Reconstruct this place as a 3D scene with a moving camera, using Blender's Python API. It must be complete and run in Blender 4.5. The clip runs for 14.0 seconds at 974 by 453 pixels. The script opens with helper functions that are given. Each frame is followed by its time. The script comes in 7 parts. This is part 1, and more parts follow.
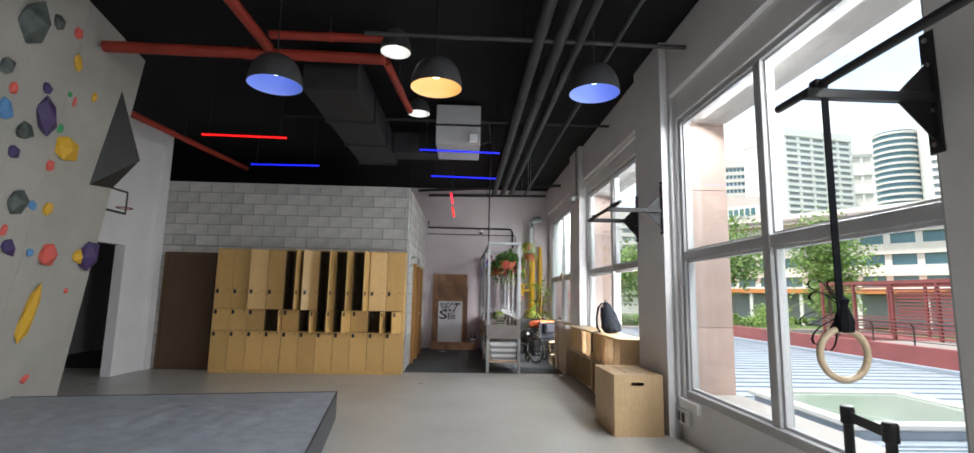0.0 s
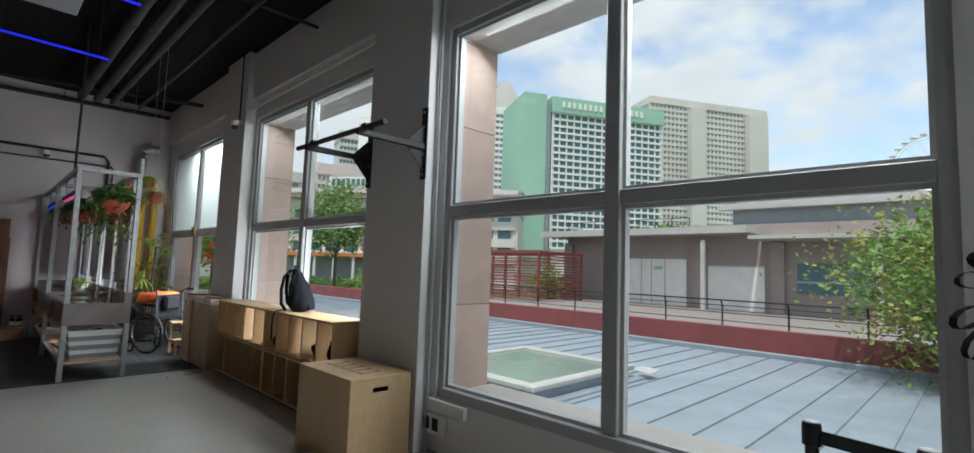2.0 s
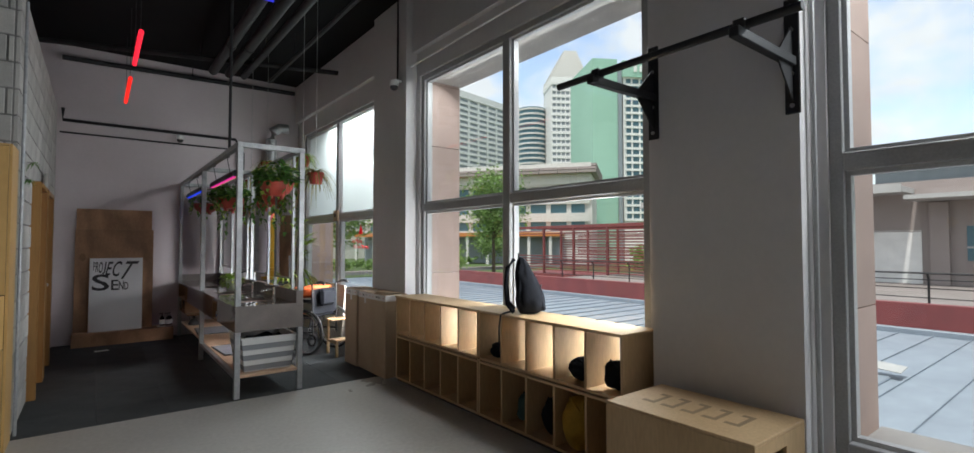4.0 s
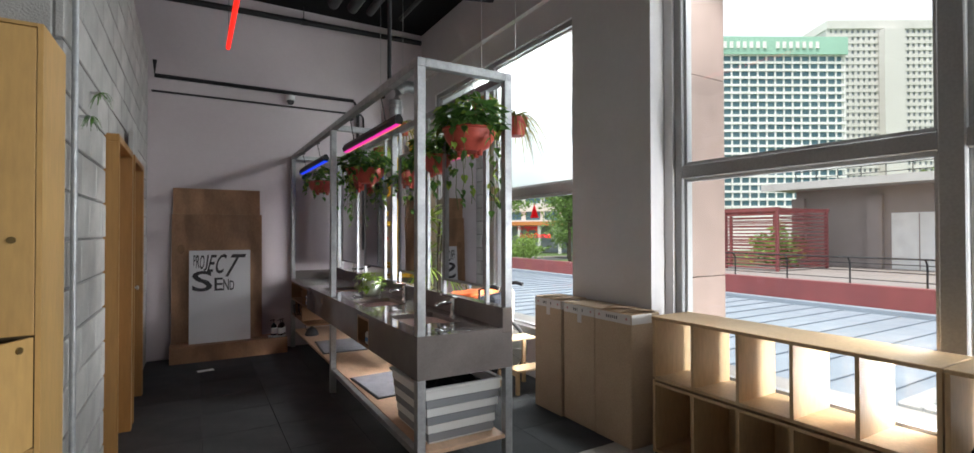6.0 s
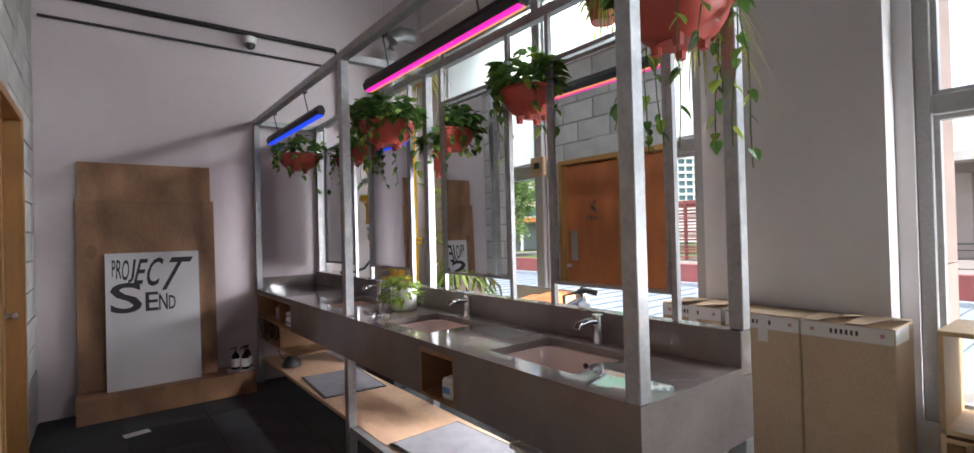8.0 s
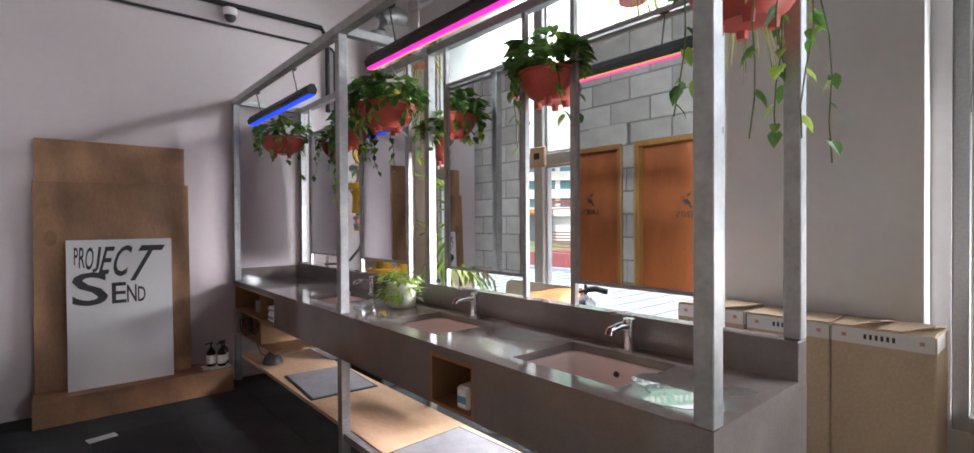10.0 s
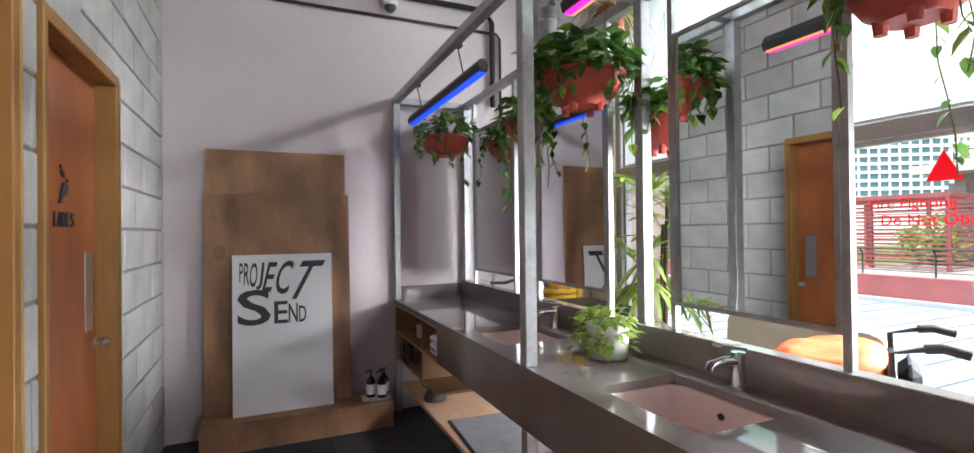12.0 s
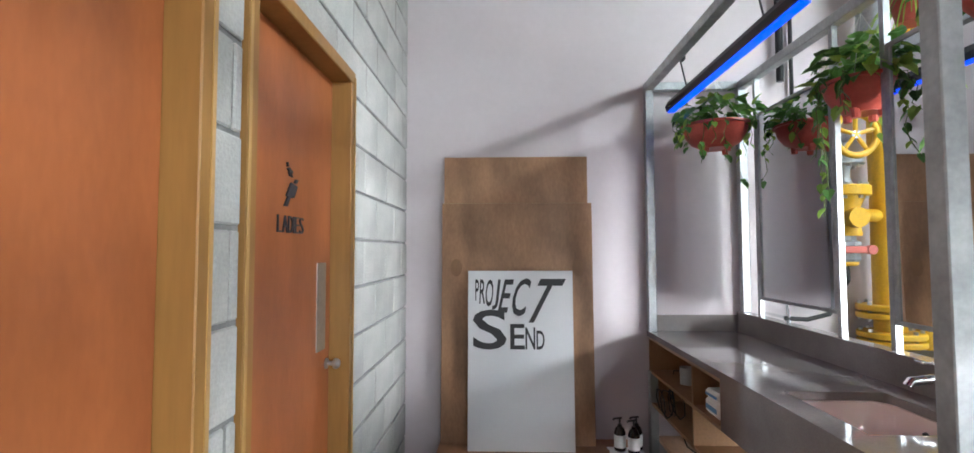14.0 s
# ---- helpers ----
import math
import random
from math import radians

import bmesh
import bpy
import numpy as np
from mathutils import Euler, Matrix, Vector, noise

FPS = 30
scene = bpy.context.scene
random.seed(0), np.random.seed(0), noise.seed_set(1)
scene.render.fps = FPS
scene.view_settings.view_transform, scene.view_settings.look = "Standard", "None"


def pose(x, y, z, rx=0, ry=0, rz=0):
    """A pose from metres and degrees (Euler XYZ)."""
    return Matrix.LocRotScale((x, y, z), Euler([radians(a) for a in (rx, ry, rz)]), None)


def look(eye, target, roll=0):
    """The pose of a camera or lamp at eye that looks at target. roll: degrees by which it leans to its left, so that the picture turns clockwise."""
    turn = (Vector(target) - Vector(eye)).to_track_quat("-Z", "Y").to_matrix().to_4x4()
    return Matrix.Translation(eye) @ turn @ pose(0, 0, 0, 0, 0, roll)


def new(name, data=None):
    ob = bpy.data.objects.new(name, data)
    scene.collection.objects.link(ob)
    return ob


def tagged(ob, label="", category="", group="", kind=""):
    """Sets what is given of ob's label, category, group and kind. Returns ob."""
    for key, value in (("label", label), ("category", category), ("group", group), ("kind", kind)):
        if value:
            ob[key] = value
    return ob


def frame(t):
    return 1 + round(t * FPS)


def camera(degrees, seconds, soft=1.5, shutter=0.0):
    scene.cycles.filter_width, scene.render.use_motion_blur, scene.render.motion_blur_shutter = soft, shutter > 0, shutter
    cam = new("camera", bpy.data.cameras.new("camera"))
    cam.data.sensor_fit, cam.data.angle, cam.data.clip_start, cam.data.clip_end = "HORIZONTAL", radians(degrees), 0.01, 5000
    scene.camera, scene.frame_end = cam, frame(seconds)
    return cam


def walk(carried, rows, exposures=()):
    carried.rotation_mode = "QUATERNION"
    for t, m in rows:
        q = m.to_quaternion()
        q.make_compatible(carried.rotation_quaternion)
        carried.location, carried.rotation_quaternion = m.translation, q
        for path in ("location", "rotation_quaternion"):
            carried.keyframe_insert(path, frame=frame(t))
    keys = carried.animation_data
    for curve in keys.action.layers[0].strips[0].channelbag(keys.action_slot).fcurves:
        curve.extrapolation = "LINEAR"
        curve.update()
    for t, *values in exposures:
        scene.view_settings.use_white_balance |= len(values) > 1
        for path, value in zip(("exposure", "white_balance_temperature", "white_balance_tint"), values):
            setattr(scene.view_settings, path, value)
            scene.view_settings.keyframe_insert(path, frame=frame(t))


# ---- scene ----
cam = camera(88.3, 14.0)
PATH = [
    (0, (0.153, 0.069, 1.392), (0.236, 2.048, 1.665), 1.1),
    (0.5, (0.08, 0.597, 1.398), (0.862, 2.424, 1.622), 1.8),
    (1, (-0.041, 1.127, 1.419), (1.139, 2.727, 1.639), 2.0),
    (1.5, (-0.09, 1.707, 1.393), (1.194, 3.229, 1.583), 2.0),
    (2, (-0.15, 2.244, 1.4), (1.269, 3.643, 1.568), 2.0),
    (2.5, (-0.106, 2.726, 1.413), (1.435, 3.994, 1.55), 1.6),
    (3, (-0.174, 3.24, 1.411), (1.373, 4.501, 1.534), 1.2),
    (3.5, (-0.346, 3.766, 1.405), (1.074, 5.17, 1.51), 0.6),
    (4, (-0.443, 4.348, 1.441), (0.784, 5.927, 1.509), -0.0),
    (4.2, (-0.484, 4.597, 1.456), (0.687, 6.217, 1.507), -0.1),
    (6.5, (-0.478, 7.47, 1.401), (0.53, 9.197, 1.426), -0.1),
    (7, (-0.483, 7.977, 1.373), (0.591, 9.665, 1.404), -0.4),
    (7.5, (-0.543, 8.382, 1.361), (0.616, 10.011, 1.396), -1.0),
    (8, (-0.537, 8.65, 1.328), (0.683, 10.236, 1.346), -1.5),
    (10.5, (-0.571, 8.98, 1.345), (0.732, 10.496, 1.32), -0.2),
    (11, (-0.574, 9.116, 1.327), (0.693, 10.663, 1.303), -0.0),
    (11.5, (-0.398, 9.402, 1.348), (0.737, 11.048, 1.342), -0.2),
    (12, (-0.314, 9.782, 1.375), (0.492, 11.612, 1.39), -0.7),
    (12.5, (-0.284, 10.153, 1.375), (0.005, 12.132, 1.419), 0.1),
    (13, (-0.314, 10.339, 1.348), (-0.638, 12.31, 1.45), 1.0),
    (13.5, (-0.343, 10.389, 1.356), (-0.745, 12.346, 1.437), 0.2),
    (14, (-0.306, 10.431, 1.351), (-0.372, 12.427, 1.447), -0.1),
]
EXPOSURES = [(0, 1.0, 6500, 10), (0.5, 0.38, 6350, 8), (1.0, -0.12, 6250, 5), (1.5, 0.05, 6250, 5), (2.0, -0.1, 6250, 5), (2.5, -0.32, 6250, 5), (3.5, -0.42, 6300, 5), (4.2, 0.27, 6450, 9), (6.5, 0.62, 6500, 10), (7, 0.62, 6480, 11),
             (8, 1.1, 6450, 13), (11, 1.46, 6450, 12), (12, 1.58, 6400, 10), (12.5, 1.68, 6450, 10), (13, 1.92, 6500, 11), (14, 2.04, 6100, 4)]
walk(cam, [(t, look(eye, target, roll)) for t, eye, target, roll in PATH], EXPOSURES)

# ---- world and light ----
SUN_EL, SUN_ROT = 62.0, 250.0
world = bpy.data.worlds.new("sky")
scene.world = world
world.use_nodes = True
wn, wl = world.node_tree.nodes, world.node_tree.links
for n in list(wn):
    wn.remove(n)
w_out = wn.new("ShaderNodeOutputWorld")
w_bg = wn.new("ShaderNodeBackground")
w_sky = wn.new("ShaderNodeTexSky")
w_sky.sky_type, w_sky.sun_disc = "NISHITA", False
w_sky.sun_elevation, w_sky.sun_rotation = radians(SUN_EL), radians(SUN_ROT)
w_sky.dust_density, w_sky.ozone_density = 1.6, 1.2
w_co = wn.new("ShaderNodeTexCoord")
w_map = wn.new("ShaderNodeMapping")
w_map.inputs["Scale"].default_value = (1.0, 1.0, 1.7)
w_map.inputs["Location"].default_value = (0.35, 0.1, 0.2)
w_noise = wn.new("ShaderNodeTexNoise")
w_noise.inputs["Scale"].default_value, w_noise.inputs["Detail"].default_value, w_noise.inputs["Roughness"].default_value = 4.2, 8, 0.55
w_ramp = wn.new("ShaderNodeValToRGB")
w_ramp.color_ramp.elements[0].position, w_ramp.color_ramp.elements[1].position = 0.37, 0.51
w_ramp.color_ramp.elements[0].color = (0.24, 0.24, 0.24, 1)
w_mix = wn.new("ShaderNodeMix")
w_mix.data_type = "RGBA"
w_cloud = wn.new("ShaderNodeValToRGB")
w_cloud.color_ramp.elements[0].color, w_cloud.color_ramp.elements[1].color = (5.8, 6.1, 6.6, 1), (9.4, 9.5, 9.7, 1)
w_n2 = wn.new("ShaderNodeTexNoise")
w_n2.inputs["Scale"].default_value, w_n2.inputs["Detail"].default_value = 5.5, 6
w_bg.inputs["Strength"].default_value = 0.125
wl.new(w_co.outputs["Generated"], w_map.inputs["Vector"])
wl.new(w_map.outputs["Vector"], w_noise.inputs["Vector"])
wl.new(w_map.outputs["Vector"], w_n2.inputs["Vector"])
wl.new(w_noise.outputs["Fac"], w_ramp.inputs["Fac"])
wl.new(w_n2.outputs["Fac"], w_cloud.inputs["Fac"])
wl.new(w_ramp.outputs["Color"], w_mix.inputs["Factor"])
w_gain = wn.new("ShaderNodeVectorMath")
w_gain.operation, w_gain.inputs["Scale"].default_value = "SCALE", 2.3
wl.new(w_sky.outputs["Color"], w_gain.inputs[0])
wl.new(w_gain.outputs["Vector"], w_mix.inputs["A"])
wl.new(w_cloud.outputs["Color"], w_mix.inputs["B"])
wl.new(w_mix.outputs["Result"], w_bg.inputs["Color"])
wl.new(w_bg.outputs["Background"], w_out.inputs["Surface"])

sun_data = bpy.data.lights.new("sun", "SUN")
sun_data.energy, sun_data.angle, sun_data.color = 4.4, radians(3), (1.0, 0.95, 0.88)
sun = new("sun", sun_data)
# the sun stands high behind the building, so none of it falls through the windows
sun.matrix_world = look((-8.0, 3.0, 24.0), (0, 6.0, 0))

# daylight of the sky, entering at each window: a tall lamp in the opening beside the south jamb
for y, power, high in ((-5.64, 45, 60), (-1.64, 60, 95), (2.36, 35, 52), (6.36, 54, 27), (10.36, 5, 31)):
    d = bpy.data.lights.new("window_daylight", "AREA")
    d.shape, d.size, d.size_y, d.energy, d.color = "RECTANGLE", 0.34, 2.6, power, (0.95, 0.98, 1.0)
    o = new("window_daylight", d)
    o.matrix_world = look((2.72, y + 0.04, 1.9), (2.72 - 0.6, y + 0.04 + 0.8, 1.42))
    if y == 6.36:
        # low in the opening, beside the open-backed shelves
        d.size_y, o.matrix_world = 1.1, look((2.72, y + 0.04, 1.15), (2.72 - 0.6, y + 0.04 + 0.8, 0.72))
    # and a long one under the lintel, sending the light of the upper sky down onto the floor
    d = bpy.data.lights.new("window_daylight", "AREA")
    d.shape, d.size, d.size_y, d.energy, d.color = "RECTANGLE", 0.32, 2.5 if y < 10 else 1.7, high, (0.95, 0.98, 1.0)
    o = new("window_daylight", d)
    o.matrix_world = Matrix.Translation((2.74, y + (1.455 if y < 10 else 1.0), 3.24)) @ Matrix.Rotation(radians(28 if y < 10 else 14), 4, "Y")
# low light of the bright roof outside, under and over the washstand
d = bpy.data.lights.new("window_daylight", "AREA")
d.shape, d.size, d.size_y, d.energy, d.color, d.spread = "RECTANGLE", 0.30, 1.2, 50, (0.98, 0.98, 1.0), radians(95)
o = new("window_daylight", d)
o.matrix_world = look((2.72, 10.40, 1.1), (0.9, 11.43, 0.30))
# the same light past the mullion, into the far cubby shelf
d = bpy.data.lights.new("window_daylight", "AREA")
d.shape, d.size, d.size_y, d.energy, d.color = "RECTANGLE", 0.12, 0.8, 16, (0.95, 0.98, 1.0)
o = new("window_daylight", d)
o.matrix_world = look((2.66, 7.83, 0.85), (2.66 - 0.55, 7.83 + 0.83, 0.72))

# ---- materials ----
def mat(name, c1, c2=None, scale=6.0, rough=0.6, metal=0.0, bump=0.0, fine=80.0, rough_var=0.08, stretch=(1, 1, 1), spec=0.5, by_object=0.0, by_island=0.0, emit=None, power=0.0, contrast=(0.35, 0.65), grain_by=0.08, figure=0.0):
    """A surface with large blotches from c1 to c2, fine grain in colour and relief, and uneven gloss."""
    m = bpy.data.materials.new(name)
    m.use_nodes = True
    n, l = m.node_tree.nodes, m.node_tree.links
    b = n["Principled BSDF"]
    b.inputs["Metallic"].default_value = metal
    b.inputs["Specular IOR Level"].default_value = spec
    c2 = c2 or tuple(v * 0.82 for v in c1)
    co = n.new("ShaderNodeTexCoord")
    mp = n.new("ShaderNodeMapping")
    mp.inputs["Scale"].default_value = stretch
    l.new(co.outputs["Object"], mp.inputs["Vector"])
    big = n.new("ShaderNodeTexNoise")
    big.inputs["Scale"].default_value, big.inputs["Detail"].default_value, big.inputs["Roughness"].default_value = scale, 5, 0.6
    small = n.new("ShaderNodeTexNoise")
    small.inputs["Scale"].default_value, small.inputs["Detail"].default_value = fine, 3
    l.new(mp.outputs["Vector"], big.inputs["Vector"])
    l.new(mp.outputs["Vector"], small.inputs["Vector"])
    ramp = n.new("ShaderNodeValToRGB")
    ramp.color_ramp.elements[0].color, ramp.color_ramp.elements[1].color = (*c1, 1), (*c2, 1)
    ramp.color_ramp.elements[0].position, ramp.color_ramp.elements[1].position = contrast
    l.new(big.outputs["Fac"], ramp.inputs["Fac"])
    grain = n.new("ShaderNodeMapRange")
    grain.inputs["From Min"].default_value, grain.inputs["From Max"].default_value = 0.3, 0.7
    grain.inputs["To Min"].default_value, grain.inputs["To Max"].default_value = 1 - grain_by, 1 + grain_by
    l.new(small.outputs["Fac"], grain.inputs["Value"])
    last = grain.outputs["Result"]
    for amount, node, socket in ((by_object, "ShaderNodeObjectInfo", "Random"), (by_island, "ShaderNodeNewGeometry", "Random Per Island")):
        if amount:
            src = n.new(node)
            vary = n.new("ShaderNodeMapRange")
            vary.inputs["To Min"].default_value, vary.inputs["To Max"].default_value = 1 - amount, 1 + amount
            l.new(src.outputs[socket], vary.inputs["Value"])
            mul = n.new("ShaderNodeMath")
            mul.operation = "MULTIPLY"
            l.new(last, mul.inputs[0])
            l.new(vary.outputs["Result"], mul.inputs[1])
            last = mul.outputs["Value"]
    if figure:
        # flame figure of rotary-cut veneer: wandering growth lines
        wave, soft_line, mul = n.new("ShaderNodeTexWave"), n.new("ShaderNodeMapRange"), n.new("ShaderNodeMath")
        wave.bands_direction = "DIAGONAL"
        wave.inputs["Scale"].default_value, wave.inputs["Distortion"].default_value = 1.5, 9.0
        wave.inputs["Detail"].default_value, wave.inputs["Detail Scale"].default_value, wave.inputs["Detail Roughness"].default_value = 3.0, 1.1, 0.6
        soft_line.inputs["To Min"].default_value, soft_line.inputs["To Max"].default_value = 1 - figure, 1 + figure * 0.5
        mul.operation = "MULTIPLY"
        l.new(mp.outputs["Vector"], wave.inputs["Vector"])
        l.new(wave.outputs["Fac"], soft_line.inputs["Value"])
        l.new(soft_line.outputs["Result"], mul.inputs[0])
        l.new(last, mul.inputs[1])
        last = mul.outputs["Value"]
    tint = n.new("ShaderNodeVectorMath")
    tint.operation = "SCALE"
    l.new(ramp.outputs["Color"], tint.inputs[0])
    l.new(last, tint.inputs["Scale"])
    l.new(tint.outputs["Vector"], b.inputs["Base Color"])
    rr = n.new("ShaderNodeMapRange")
    rr.inputs["To Min"].default_value, rr.inputs["To Max"].default_value = max(0.02, rough - rough_var), min(1, rough + rough_var)
    l.new(big.outputs["Fac"], rr.inputs["Value"])
    l.new(rr.outputs["Result"], b.inputs["Roughness"])
    if bump:
        bp = n.new("ShaderNodeBump")
        bp.inputs["Strength"].default_value, bp.inputs["Distance"].default_value = min(1.0, bump), 0.004
        l.new(small.outputs["Fac"], bp.inputs["Height"])
        l.new(bp.outputs["Normal"], b.inputs["Normal"])
    if emit:
        b.inputs["Emission Color"].default_value, b.inputs["Emission Strength"].default_value = (*emit, 1), power
    return m


def plain(name, c, rough=0.4, metal=0.0, emit=None, power=0.0, spec=0.5):
    m = bpy.data.materials.new(name)
    m.use_nodes = True
    b = m.node_tree.nodes["Principled BSDF"]
    b.inputs["Base Color"].default_value, b.inputs["Roughness"].default_value, b.inputs["Metallic"].default_value = (*c, 1), rough, metal
    b.inputs["Specular IOR Level"].default_value = spec
    if emit:
        b.inputs["Emission Color"].default_value, b.inputs["Emission Strength"].default_value = (*emit, 1), power
    return m


def glass_mat(name, tint=(0.97, 0.985, 0.98), gloss=1.0):
    """A thin window pane: clear, with a reflection that grows at a grazing view."""
    m = bpy.data.materials.new(name)
    m.use_nodes = True
    n, l = m.node_tree.nodes, m.node_tree.links
    n.remove(n["Principled BSDF"])
    clear, shine, mix, fr = n.new("ShaderNodeBsdfTransparent"), n.new("ShaderNodeBsdfGlossy"), n.new("ShaderNodeMixShader"), n.new("ShaderNodeLayerWeight")
    clear.inputs["Color"].default_value = (*tint, 1)
    shine.inputs["Roughness"].default_value = 0.01
    fr.inputs["Blend"].default_value = 0.5
    steep, weak = n.new("ShaderNodeMath"), n.new("ShaderNodeMath")
    steep.operation, steep.inputs[1].default_value = "POWER", 5.0
    weak.operation, weak.inputs[1].default_value, weak.inputs[2].default_value = "MULTIPLY_ADD", 0.5 * gloss, 0.03 * gloss
    l.new(fr.outputs["Facing"], steep.inputs[0])
    l.new(steep.outputs["Value"], weak.inputs[0])
    l.new(weak.outputs["Value"], mix.inputs["Fac"])
    l.new(clear.outputs["BSDF"], mix.inputs[1])
    l.new(shine.outputs["BSDF"], mix.inputs[2])
    l.new(mix.outputs["Shader"], n["Material Output"].inputs["Surface"])
    return m


def leafy(m, amount=0.45):
    """Lets part of the light through a thin leaf or film."""
    n, l = m.node_tree.nodes, m.node_tree.links
    b, thin, mix = n["Principled BSDF"], n.new("ShaderNodeBsdfTranslucent"), n.new("ShaderNodeMixShader")
    mix.inputs["Fac"].default_value = amount
    if b.inputs["Base Color"].links:
        l.new(b.inputs["Base Color"].links[0].from_socket, thin.inputs["Color"])
    else:
        thin.inputs["Color"].default_value = b.inputs["Base Color"].default_value
    l.new(b.outputs["BSDF"], mix.inputs[1])
    l.new(thin.outputs["BSDF"], mix.inputs[2])
    l.new(mix.outputs["Shader"], n["Material Output"].inputs["Surface"])


